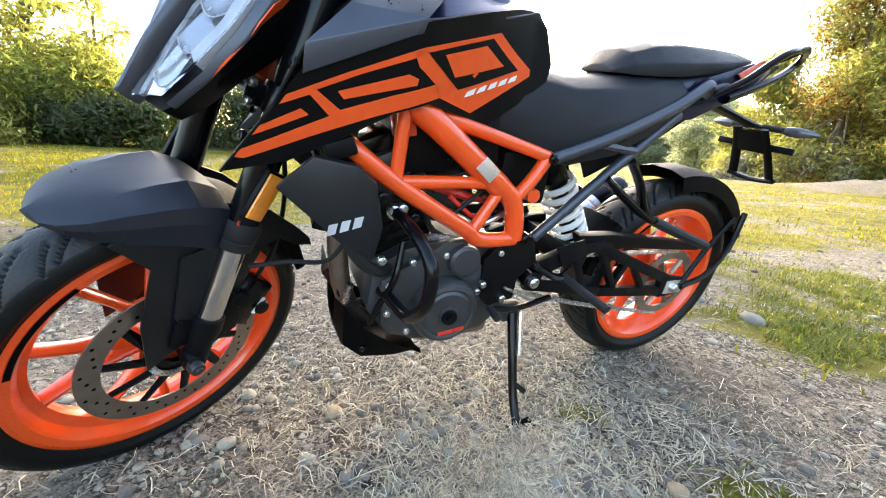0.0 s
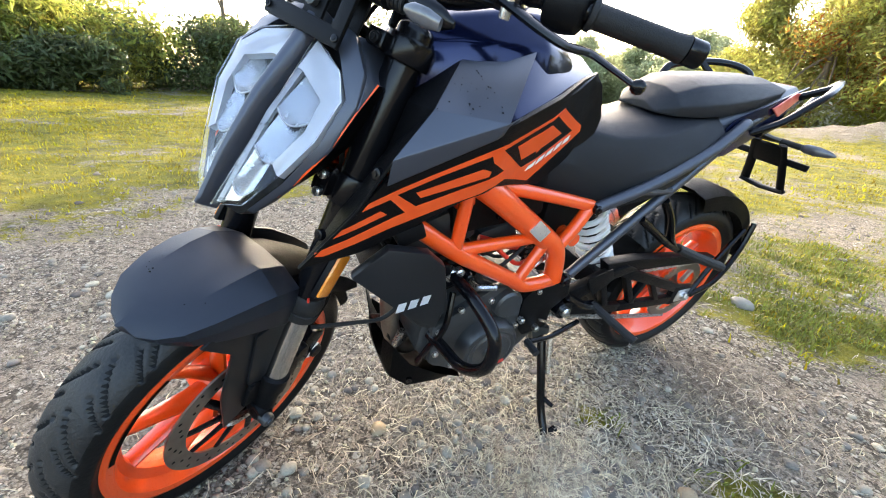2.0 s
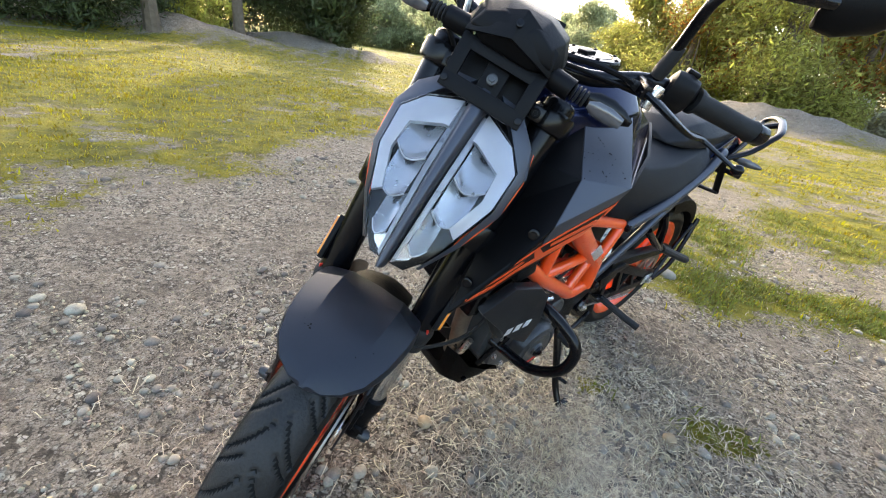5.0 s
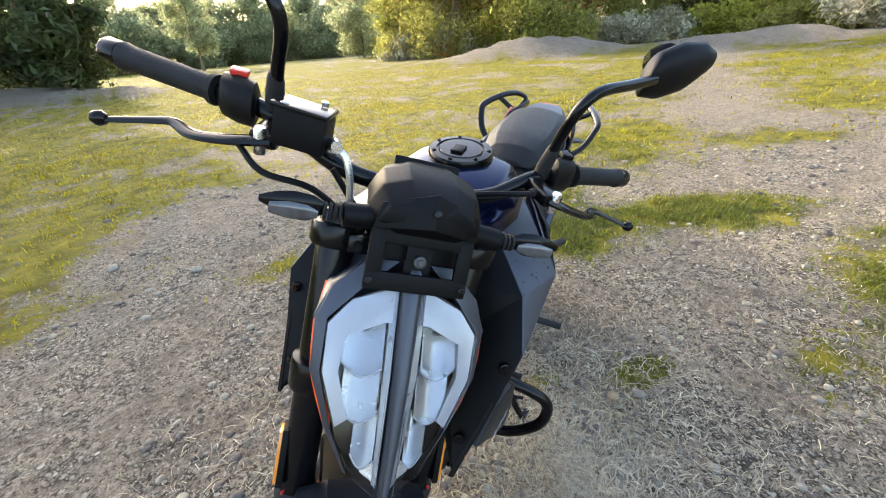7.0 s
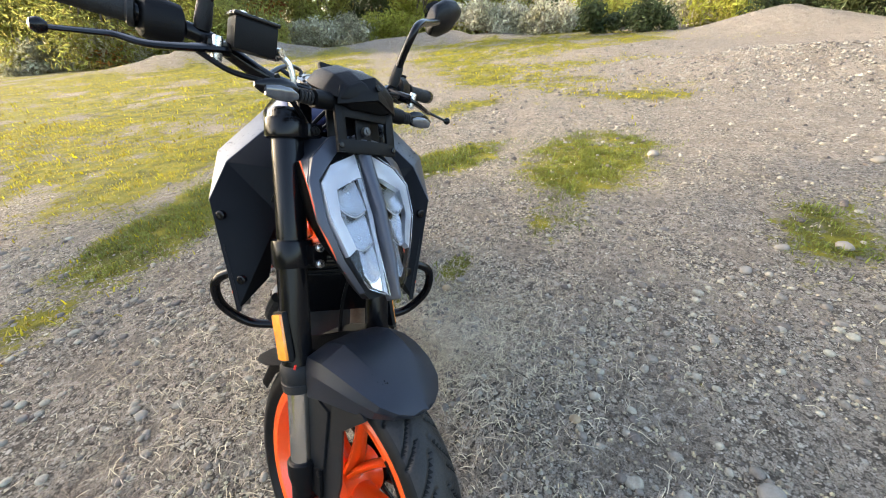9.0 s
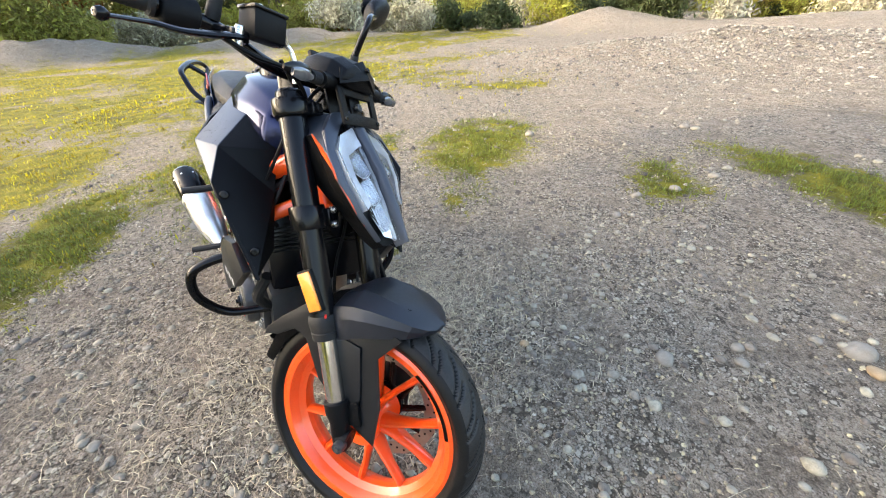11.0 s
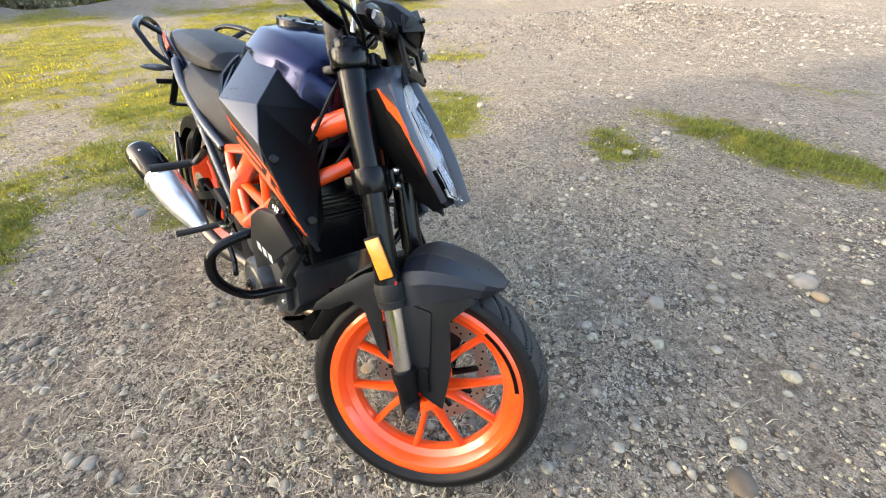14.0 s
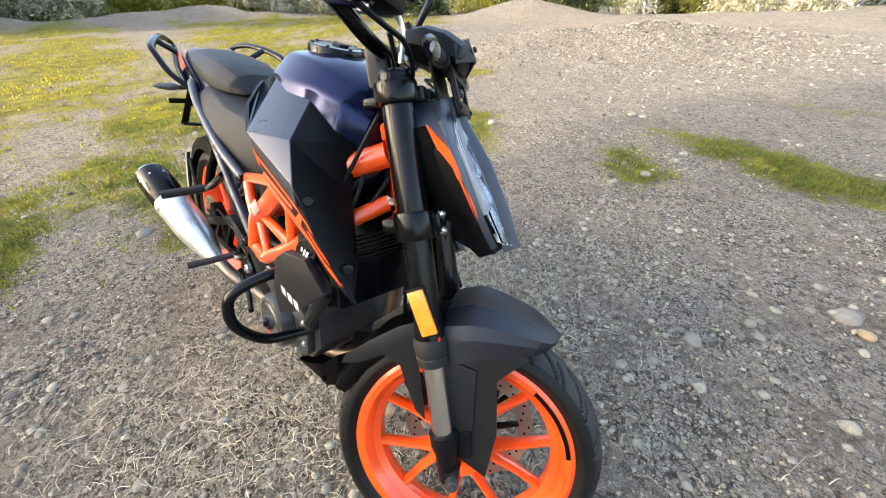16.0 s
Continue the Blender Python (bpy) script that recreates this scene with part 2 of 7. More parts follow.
# ---- ground ----
GRASS_SPOTS = [(1.72, 1.88, 0.45, 0.26, -15, 1.0), (2.60, 1.48, 0.60, 0.24, -35, 1.0), (2.25, 2.75, 0.8, 0.4, 35, 0.9), (2.85, 0.12, 0.70, 0.42, -20, 1.1), (1.75, 0.40, 0.40, 0.14, -10, 0.6),
               (1.55, -1.02, 0.42, 0.20, -25, 0.75), (1.30, -2.02, 0.72, 0.28, 14, 0.85), (1.35, 3.10, 0.85, 0.26, 10, 1.1), (0.81, 0.965, 0.12, 0.06, -10, 0.7),
               (0.50, 1.17, 0.06, 0.04, 0, 0.6), (5.75, -0.70, 0.28, 0.60, 0, 1.0), (0.0, 2.85, 0.25, 0.15, 0, 0.6), (1.35, 0.55, 0.25, 0.10, 0, 0.6),
               (2.5, -3.8, 0.65, 0.22, 30, 0.8), (4.2, 3.0, 1.2, 0.6, 20, 0.8), (-1.5, 3.2, 0.6, 0.25, 10, 0.7), (4.9, 1.9, 0.9, 0.3, -40, 0.7), (2.6, 4.4, 1.2, 0.5, 10, 1.0)]
MOUNDS = [(19.5, -7.6, 2.6, 1.4, 68, 0.80), (31, -13, 6, 4, -20, 0.9), (-3.5, 22, 4.5, 1.0, -8, 0.75), (19, 17.5, 4.5, 1.4, -45, 1.15), (27, 9, 5.0, 1.2, -70, 0.75),
          (7.4, -5.6, 4.2, 1.5, 76, 0.50), (-9, 17, 5, 1.5, 20, 0.9), (14, -2, 3, 1, -60, 0.18), (11.5, -15.5, 6.5, 2.4, 50, 0.45)]


def spot(x, y, cx, cy, rx, ry, turn):
    c, s = math.cos(radians(turn)), math.sin(radians(turn))
    dx, dy = x - cx, y - cy
    return math.exp(-(((dx * c + dy * s) / rx) ** 2 + ((dy * c - dx * s) / ry) ** 2))


def grassy(x, y):
    """How green the ground is at a place, 0 to 1."""
    n = noise.fractal((x * 0.55, y * 0.55, 3.1), 1.0, 2.0, 4) * 0.62
    n2 = noise.fractal((x * 2.6, y * 2.6, 9.0), 1.0, 2.0, 3) * 0.36
    v = 0.0
    v = max(v, min(1.05, (y - (4.6 if x > -0.5 else max(1.7, 4.6 + 1.9 * (x + 0.5)))) * 0.75 + 0.25) if x < 2.2 else 0)
    far = math.hypot(x - 0.5, y - 0.5)
    if x >= 2.2:
        track = math.exp(-((y - 2.1 - 0.42 * (x - 4)) / 1.1) ** 2) * 0.7
        v = max(v, min(0.95, (far - 3.0) * 0.26) - track - (0.75 * math.exp(-((y + 4) / 4.0) ** 2) if x < 16 else 0.2))
    v = v * (0.75 + n + n2) + (n2 * 0.6 if v > 0.1 else 0)
    for cx, cy, rx, ry, tn, k in GRASS_SPOTS:
        v = max(v, spot(x, y, cx, cy, rx * 1.25, ry * 1.25, tn) * k * (1.15 + 1.3 * n + n2 * 1.6))
    if x > 2.2:
        v -= max(0.0, min(0.8, (-2.0 - y) * 0.2)) * (1.0 if x < 16 else 0.6)
    for cx, cy, rx, ry, tn, h in MOUNDS:
        v -= 1.5 * spot(x, y, cx, cy, rx, ry, tn)
    return max(0.0, min(1.0, v))


def height(x, y):
    far = math.hypot(x - 0.3, y - 1.0)
    k = min(1.0, max(0.0, (far - 1.6) / 4))
    z = noise.fractal((x * 0.35, y * 0.35, 0.5), 1.0, 2.0, 3) * 0.07 * k
    z += noise.fractal((x * 3.1, y * 3.1, 7.5), 1.0, 2.0, 3) * (0.006 + 0.012 * k) - 0.004
    if far < 3.5:
        z += (noise.noise((x * 11, y * 11, 3.3)) * 0.006 + noise.noise((x * 27, y * 27, 1.3)) * 0.0032) * min(1, 3.5 - far)
    for cx, cy, rx, ry, tn, h in MOUNDS:
        z += h * spot(x, y, cx, cy, rx, ry, tn) * (1 + 0.25 * noise.noise((x * 0.8, y * 0.8, 2)))
    if far > 60:
        z -= (far - 60) * 0.004
    return z


def ground_material():
    m = bpy.data.materials.new("gravelly_earth_and_grass")
    m.use_nodes = True
    nt = m.node_tree
    b = nt.nodes["Principled BSDF"]
    link = nt.links.new

    def node(kind, **kw):
        nd = nt.nodes.new(kind)
        for k, v in kw.items():
            nd.inputs[k].default_value = v
        return nd

    def mixed(fac, a, c):
        mx = nt.nodes.new("ShaderNodeMix")
        mx.data_type = "RGBA"
        for sock, val in ((mx.inputs[0], fac), (mx.inputs[6], a), (mx.inputs[7], c)):
            if isinstance(val, (tuple, float)):
                sock.default_value = (*val, 1) if isinstance(val, tuple) else val
            else:
                link(val, sock)
        return mx.outputs[2]

    def ranged(v, a, c, lo=0.0, hi=1.0):
        r = node("ShaderNodeMapRange")
        for i, q in enumerate((a, c, lo, hi)):
            r.inputs[i + 1].default_value = q
        link(v, r.inputs[0])
        return r.outputs[0]

    def times(p_, q_):
        ma = nt.nodes.new("ShaderNodeMath")
        ma.operation = "MULTIPLY"
        link(p_, ma.inputs[0])
        link(q_, ma.inputs[1])
        return ma.outputs[0]

    tc = nt.nodes.new("ShaderNodeTexCoord")
    pos = tc.outputs["Object"]
    texs = []
    for sc, det, ro in ((0.9, 5, 0.6), (6.0, 6, 0.62), (34.0, 8, 0.72), (190.0, 4, 0.7), (2.6, 6, 0.6)):
        t_ = node("ShaderNodeTexNoise", Scale=sc, Detail=det, Roughness=ro)
        link(pos, t_.inputs["Vector"])
        texs.append(t_.outputs[0])
    wob = node("ShaderNodeTexNoise", Scale=60.0, Detail=3)
    link(pos, wob.inputs["Vector"])
    warp = nt.nodes.new("ShaderNodeVectorMath")
    warp.operation = "MULTIPLY_ADD"
    link(wob.outputs["Color"], warp.inputs[0])
    warp.inputs[1].default_value = (0.012, 0.012, 0.012)
    link(pos, warp.inputs[2])
    # earth: damp brown to pale dust in uneven patches
    dirt = mixed(ranged(texs[1], 0.36, 0.64), (0.190, 0.158, 0.122), (0.335, 0.285, 0.222))
    dirt = mixed(ranged(texs[4], 0.52, 0.68, 0, 0.7), dirt, (0.428, 0.372, 0.296))
    dirt = mixed(ranged(texs[4], 0.48, 0.36, 0, 0.85), dirt, (0.142, 0.112, 0.082))
    dirt = mixed(ranged(texs[0], 0.42, 0.62, 0, 0.35), dirt, (0.345, 0.296, 0.232))
    # pale clods and grit; crevice shade between them is put into the colour
    dirt = mixed(ranged(texs[2], 0.54, 0.66, 0, 0.75), dirt, (0.50, 0.452, 0.385))
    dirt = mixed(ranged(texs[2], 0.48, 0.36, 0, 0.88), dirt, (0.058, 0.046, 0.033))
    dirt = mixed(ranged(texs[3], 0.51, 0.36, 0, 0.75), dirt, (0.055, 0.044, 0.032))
    dirt = mixed(ranged(texs[3], 0.54, 0.68, 0, 0.45), dirt, (0.46, 0.42, 0.35))
    # loose pebbles, thick in some places and few in others
    layers = []
    for sc, keep, hi in ((44.0, 0.80, (0.52, 0.485, 0.40)), (105.0, 0.80, (0.50, 0.455, 0.375))):
        vo = node("ShaderNodeTexVoronoi", Scale=sc)
        link(warp.outputs[0], vo.inputs["Vector"])
        se = nt.nodes.new("ShaderNodeSeparateColor")
        link(vo.outputs["Color"], se.inputs[0])
        gap = node("ShaderNodeMath")
        gap.operation = "ADD"
        link(se.outputs[0], gap.inputs[0])
        link(ranged(texs[4], 0.36, 0.64, -0.36, 0.34), gap.inputs[1])
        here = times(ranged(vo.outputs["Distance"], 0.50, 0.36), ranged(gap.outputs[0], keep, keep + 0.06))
        # darkened ring round each pebble: contact shade painted into the earth colour
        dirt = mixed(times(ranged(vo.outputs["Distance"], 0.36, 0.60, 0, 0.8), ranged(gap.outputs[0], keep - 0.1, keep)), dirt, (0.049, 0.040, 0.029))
        dirt = mixed(here, dirt, mixed(se.outputs[1], (0.134, 0.117, 0.088), hi))
        layers.append(here)
    green = mixed(ranged(texs[1], 0.35, 0.68), (0.092, 0.100, 0.006), (0.255, 0.212, 0.014))
    green = mixed(ranged(texs[2], 0.40, 0.66, 0, 0.45), green, (0.165, 0.145, 0.022))
    green = mixed(ranged(texs[4], 0.50, 0.38, 0, 0.75), green, (0.062, 0.066, 0.008))
    green = mixed(ranged(texs[3], 0.5, 0.3, 0, 0.6), green, (0.03, 0.04, 0.006))
    at = nt.nodes.new("ShaderNodeAttribute")
    at.attribute_name = "grass"
    add = nt.nodes.new("ShaderNodeMath")
    add.operation = "ADD"
    link(at.outputs["Fac"], add.inputs[0])
    tuft = nt.nodes.new("ShaderNodeMath")
    tuft.operation = "ADD"
    link(ranged(texs[1], 0.25, 0.75, -0.34, 0.34), tuft.inputs[0])
    link(ranged(texs[2], 0.32, 0.68, -0.30, 0.30), tuft.inputs[1])
    link(tuft.outputs[0], add.inputs[1])
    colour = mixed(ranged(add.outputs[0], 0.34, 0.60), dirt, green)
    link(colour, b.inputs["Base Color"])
    b.inputs["Roughness"].default_value = 0.95
    b.inputs["Specular IOR Level"].default_value = 0.2
    hsum = None
    for sock, w in ((texs[0], 0.16), (texs[4], 0.15), (texs[1], 0.085), (texs[2], 0.046), (texs[3], 0.013), (layers[0], 0.009), (layers[1], 0.004)):
        ma = nt.nodes.new("ShaderNodeMath")
        ma.operation = "MULTIPLY_ADD"
        link(sock, ma.inputs[0])
        ma.inputs[1].default_value = w
        if hsum is None:
            ma.inputs[2].default_value = 0
        else:
            link(hsum, ma.inputs[2])
        hsum = ma.outputs[0]
    bp = node("ShaderNodeBump", Strength=0.9, Distance=1.0)
    link(hsum, bp.inputs["Height"])
    link(bp.outputs[0], b.inputs["Normal"])
    return m


N_G = 300
u_line = np.linspace(-1, 1, N_G)
g_line = np.sinh(u_line * 8.6) / math.sinh(8.6) * 900
gx, gy = 0.4 + g_line, 0.9 + g_line
gv, gr = [], []
for yy in gy:
    for xx in gx:
        gv.append((xx, yy, height(xx, yy)))
        gr.append(grassy(xx, yy))
idx = np.arange(N_G * N_G).reshape(N_G, N_G)
gf = np.stack([idx[:-1, :-1], idx[:-1, 1:], idx[1:, 1:], idx[1:, :-1]], -1).reshape(-1, 4)
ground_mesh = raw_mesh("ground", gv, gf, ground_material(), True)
att = ground_mesh.attributes.new("grass", "FLOAT", "POINT")
att.data.foreach_set("value", np.array(gr, dtype=np.float32))
tagged(new("ground", ground_mesh), "gravelly grey-brown earth with worn grass, reaching far away", "ground", kind="structure")

# ---- stones, straw and grass on the ground ----
rng = np.random.default_rng(7)
ico = bmesh.new()
bmesh.ops.create_icosphere(ico, subdivisions=2, radius=1)
ICO_V = np.array([v.co[:] for v in ico.verts])
ICO_F = np.array([[v.index for v in f_.verts] for f_ in ico.faces])
ico.free()
ico = bmesh.new()
bmesh.ops.create_icosphere(ico, subdivisions=1, radius=1)
ICO1_V = np.array([v.co[:] for v in ico.verts])
ICO1_F = np.array([[v.index for v in f_.verts] for f_ in ico.faces])
ico.free()


def stone_shape(seed, verts=ICO_V):
    r = np.random.default_rng(seed)
    out = verts.copy()
    for _ in range(6):
        d = r.normal(size=3)
        d /= np.linalg.norm(d)
        lim = r.uniform(0.62, 0.95)
        over = np.maximum(0, out @ d - lim)
        out -= np.outer(over * 0.85, d)
    return out * r.uniform(0.75, 1.1, 3) * (1, 1, 0.62)


RUBBLE = material("dusty_rubble", (0.12, 0.110, 0.094), 0.95, second=(0.20, 0.186, 0.162), scale=5, bump=0.5, bump_scale=200, random=0.62, spec=0.15)
CRUMB = material("earth_crumb", (0.17, 0.143, 0.098), 0.95, second=(0.31, 0.264, 0.19), scale=5, bump=0.5, bump_scale=200, random=0.55, spec=0.15)
STONE = material("river_stone", (0.140, 0.124, 0.098), 0.9, second=(0.25, 0.222, 0.178), scale=60, bump=0.7, bump_scale=260, random=0.55, spec=0.3)
PALE = material("pale_stone", (0.165, 0.148, 0.120), 0.85, second=(0.245, 0.222, 0.185), scale=30, bump=0.4, bump_scale=250, spec=0.3)
DAMP = material("damp_brown_stone", (0.075, 0.058, 0.042), 0.8, second=(0.115, 0.092, 0.068), scale=30, bump=0.4, bump_scale=250, spec=0.3)
BROWN = material("brown_stone", (0.25, 0.18, 0.105), 0.85, second=(0.33, 0.25, 0.155), scale=30, bump=0.4, bump_scale=250, spec=0.3)


def put_stone(x, y, size, mat, seed, label):
    v = stone_shape(seed) * size * (0.78 if math.hypot(x, y) > 1.2 else 1.0)
    me = raw_mesh("stone", v, ICO_F, mat, True)
    ob = new("stone", me)
    ob.matrix_basis = pose(x, y, height(x, y) + size * (-0.25 if mat is DAMP else 0.14), 0, 0, seed * 47 % 360)
    tagged(ob, label, "stone", "stones on the ground")


for i, (x, y, s, mt, lb) in enumerate([
        (-0.106, -0.095, 0.036, PALE, "smooth pale oval stone lying on the gravel"), (-0.082, -0.375, 0.026, PALE, "pale angular stone beside an oval one"),
        (-0.150, -0.345, 0.026, PALE, "flat pale stone pressed into the earth"), (0.031, 0.383, 0.019, BROWN, "small brown rounded stone on the gravel"),
        (0.236, -0.069, 0.017, STONE, "small grey stone on bare earth"), (0.138, 0.696, 0.018, STONE, "small grey pebble by the wheel"),
        (-0.508, 1.927, 0.022, STONE, "grey pebble on grey gravel"), (-0.31, 1.745, 0.020, PALE, "pale pebble on grey gravel"),
        (-1.297, 1.545, 0.045, STONE, "grey weathered stone on the gravel"), (1.416, 2.003, 0.07, PALE, "flat pale stone at the edge of grass"),
        (1.30, 2.25, 0.06, PALE, "round grey stone at the edge of grass"), (0.056, 0.999, 0.022, STONE, "grey pebble among straw"),
        (-0.131, 1.05, 0.026, BROWN, "rounded dusty stone among straw"), (0.386, 0.934, 0.022, PALE, "pale rounded pebble near the side stand"),
        (-0.128, 0.90, 0.020, STONE, "small grey stone among straw"), (1.27, -0.66, 0.05, PALE, "pale round stone beside a grass tuft"),
        (1.32, -0.95, 0.055, PALE, "grey round stone beside a grass tuft"), (1.51, -1.35, 0.055, PALE, "white rounded stone on gravel"),
        (2.9, -0.35, 0.07, PALE, "pale stone beside a grass patch"), (-0.897, 3.605, 0.05, STONE, "flat grey stone in thin grass"),
        (-0.449, 3.183, 0.05, STONE, "flat grey stone half sunk in earth"), (0.72, 0.905, 0.022, PALE, "dusty rounded pebble near the grass tuft"),
        (0.64, 0.96, 0.025, BROWN, "tan rounded pebble near the grass tuft"), (-0.74, 0.14, 0.050, DAMP, "flat brown stone sunk in the earth"),
        (-0.36, -0.14, 0.022, STONE, "dark grey stone on the gravel"), (1.02, -0.415, 0.035, PALE, "flat white stone on bare earth"), (-0.26, 1.83, 0.028, PALE, "white rounded pebble on straw-strewn earth"),
        (-0.32, 1.24, 0.022, PALE, "white pebble beside the front wheel"), (-0.15, -0.77, 0.05, PALE, "flat pale stone in the gravel"), (-0.24, -0.74, 0.03, BROWN, "tan rounded stone beside a pale one"), (1.62, -1.52, 0.05, STONE, "grey round stone at the grass edge"), (2.72, -1.96, 0.06, STONE, "grey flat stone beside a white one"), (-0.51, -0.28, 0.03, STONE, "dark grey stone sunk in the gravel"), (2.81, -1.90, 0.07, PALE, "flat pale stone on gravel")]):
    put_stone(x, y, s, mt, i + 3, lb)


def scatter(n, reach, keep):
    """Places thick near the motorcycle and thinner away."""
    out = []
    while len(out) < n:
        r = reach * rng.random() ** 1.35
        a = rng.random() * 2 * math.pi
        x, y = 0.3 + r * math.cos(a), 0.9 + r * math.sin(a)
        if rng.random() < keep(x, y):
            out.append((x, y))
    return out


def bare(x, y):
    return (1 - 0.9 * grassy(x, y)) * max(0.06, min(1.0, 0.45 + 1.5 * noise.noise((x * 1.1, y * 1.1, 5)) + 0.9 * noise.noise((x * 3.7, y * 3.7, 8))))


pv, pf, off = [], [], 0
shapes = [stone_shape(100 + k) for k in range(24)]
coarse = [stone_shape(100 + k, ICO1_V) for k in range(24)]
GRIT_V = np.array([(1, 0, 0), (0.3, 0.9, 0), (-0.8, 0.5, 0), (-0.7, -0.7, 0), (0.4, -0.9, 0), (0.35, 0.3, 0.75), (-0.4, 0.2, 0.7), (-0.1, -0.5, 0.72), (0, 0, -0.5)])
GRIT_F = np.array([(0, 1, 5), (1, 2, 6), (1, 6, 5), (2, 3, 6), (3, 7, 6), (3, 4, 7), (4, 0, 5), (4, 5, 7), (5, 6, 7), (1, 0, 8), (2, 1, 8), (3, 2, 8), (4, 3, 8), (0, 4, 8)])
for k, (x, y) in enumerate(scatter(7500, 4.4, bare)):
    s = 0.0036 + 0.015 * rng.random() ** 4.0
    d = math.hypot(x - 0.3, y - 0.9)
    s *= 1 + 0.20 * d
    a = rng.random() * 6.28
    v = (shapes if s > 0.008 else coarse)[k % 24] * s
    v = np.stack([v[:, 0] * math.cos(a) - v[:, 1] * math.sin(a), v[:, 0] * math.sin(a) + v[:, 1] * math.cos(a), v[:, 2]], 1)
    pv.append(v + (x, y, height(x, y) + s * 0.10))
    pf.append((ICO_F if s > 0.008 else ICO1_F) + off)
    off += len(v)
tagged(new("pebbles", raw_mesh("pebbles", np.concatenate(pv), np.concatenate(pf), STONE, True)), "grey and tan river pebbles strewn over bare earth", "pebbles", kind="stuff")
pv, pf, off = [], [], 0
for k, (x, y) in enumerate(scatter(34000, 3.3, bare)):
    s = (0.0016 + 0.0048 * rng.random() ** 2) * (1 + 0.3 * math.hypot(x - 0.3, y - 0.9))
    a = rng.random() * 6.28
    v = GRIT_V * s * (1, 0.6 + 0.6 * rng.random(), 0.7 + 0.6 * rng.random())
    v = np.stack([v[:, 0] * math.cos(a) - v[:, 1] * math.sin(a), v[:, 0] * math.sin(a) + v[:, 1] * math.cos(a), v[:, 2]], 1)
    pv.append(v + (x, y, height(x, y)))
    pf.append(GRIT_F + off)
    off += len(v)
tagged(new("earth_crumbs", raw_mesh("earth_crumbs", np.concatenate(pv), np.concatenate(pf), CRUMB, False)), "small clods and crumbs of grey-brown earth", "earth", kind="stuff")
pv, pf, off = [], [], 0
for k in range(15000):
    if k % 3:
        u, w = rng.normal(0, 1.9), rng.normal(0, 1.25)
        x, y = 6.6 + 0.24 * u - 0.97 * w, -5.0 + 0.97 * u * 1.25 + 0.24 * w
    else:
        x, y = 2.6 + 11 * rng.random(), -8 + 9.5 * rng.random()
    s = (0.007 + 0.040 * rng.random() ** 5) * (0.55 + 0.05 * math.hypot(x, y))
    v = GRIT_V * s * (1, 0.6 + 0.6 * rng.random(), 0.8)
    a = rng.random() * 6.28
    v = np.stack([v[:, 0] * math.cos(a) - v[:, 1] * math.sin(a), v[:, 0] * math.sin(a) + v[:, 1] * math.cos(a), v[:, 2]], 1)
    pv.append(v + (x, y, height(x, y)))
    pf.append(GRIT_F + off)
    off += len(v)
tagged(new("rubble", raw_mesh("rubble", np.concatenate(pv), np.concatenate(pf), RUBBLE, False)), "grey-beige rubble strewn over the low bank", "rubble", kind="stuff")


def blades(places, length, width, lean, name, mat, label, category, flat=False):
    """Thin bent blades or straws, three joints each."""
    n = len(places)
    p_ = np.array([(x, y, height(x, y)) for x, y in places])
    a = rng.random(n) * 2 * math.pi
    ln = length * (0.45 + 0.9 * rng.random(n))
    tilt = lean * (0.3 + rng.random(n))
    d = np.stack([np.cos(a), np.sin(a), np.zeros(n)], 1)
    sd = np.stack([-np.sin(a), np.cos(a), np.zeros(n)], 1) * (width * (0.5 + rng.random(n)))[:, None]
    if flat:
        turn = rng.normal(0, 0.35, n)
        d2 = np.stack([np.cos(a + turn), np.sin(a + turn), np.zeros(n)], 1)
        lift = (0.002 + 0.012 * rng.random(n))[:, None] * (0, 0, 1)
        q0 = p_ + (0, 0, 0.002)
        q1 = q0 + d * (ln * 0.5)[:, None] + lift
        q2 = q1 + d2 * (ln * 0.5)[:, None] - lift * 0.6
        wz = np.stack([np.zeros(n), np.zeros(n), np.full(n, width * 0.6)], 1)
        rows = [q0 - sd, q0 + sd + wz, q1 - sd, q1 + sd + wz, q2 - sd, q2 + sd + wz]
    else:
        up = np.stack([np.zeros(n), np.zeros(n), np.ones(n)], 1)
        q0 = p_ - (0, 0, 0.003)
        q1 = q0 + (up * np.cos(tilt * 0.6)[:, None] + d * np.sin(tilt * 0.6)[:, None]) * (ln * 0.55)[:, None]
        q2 = q1 + (up * np.cos(tilt * 1.5)[:, None] + d * np.sin(tilt * 1.5)[:, None]) * (ln * 0.45)[:, None]
        rows = [q0 - sd, q0 + sd, q1 - sd * 0.7, q1 + sd * 0.7, q2 - sd * 0.12, q2 + sd * 0.12]
    v = np.stack(rows, 1).reshape(-1, 3)
    base = np.arange(n)[:, None] * 6
    f_ = np.concatenate([base + (0, 1, 3, 2), base + (2, 3, 5, 4)])
    return tagged(new(name, raw_mesh(name, v, f_, mat, True)), label, category, kind="stuff")


GRASS_NEAR = leaf_material("fresh_grass_blade", (0.085, 0.108, 0.012), (0.20, 0.205, 0.030), 0.45)
GRASS = leaf_material("grass_blade", (0.175, 0.165, 0.004), (0.38, 0.305, 0.014), 0.55)
STRAW = material("dry_straw", (0.32, 0.258, 0.17), 0.8, second=(0.48, 0.405, 0.30), scale=4, random=0.5, bump_scale=40, spec=0.3)


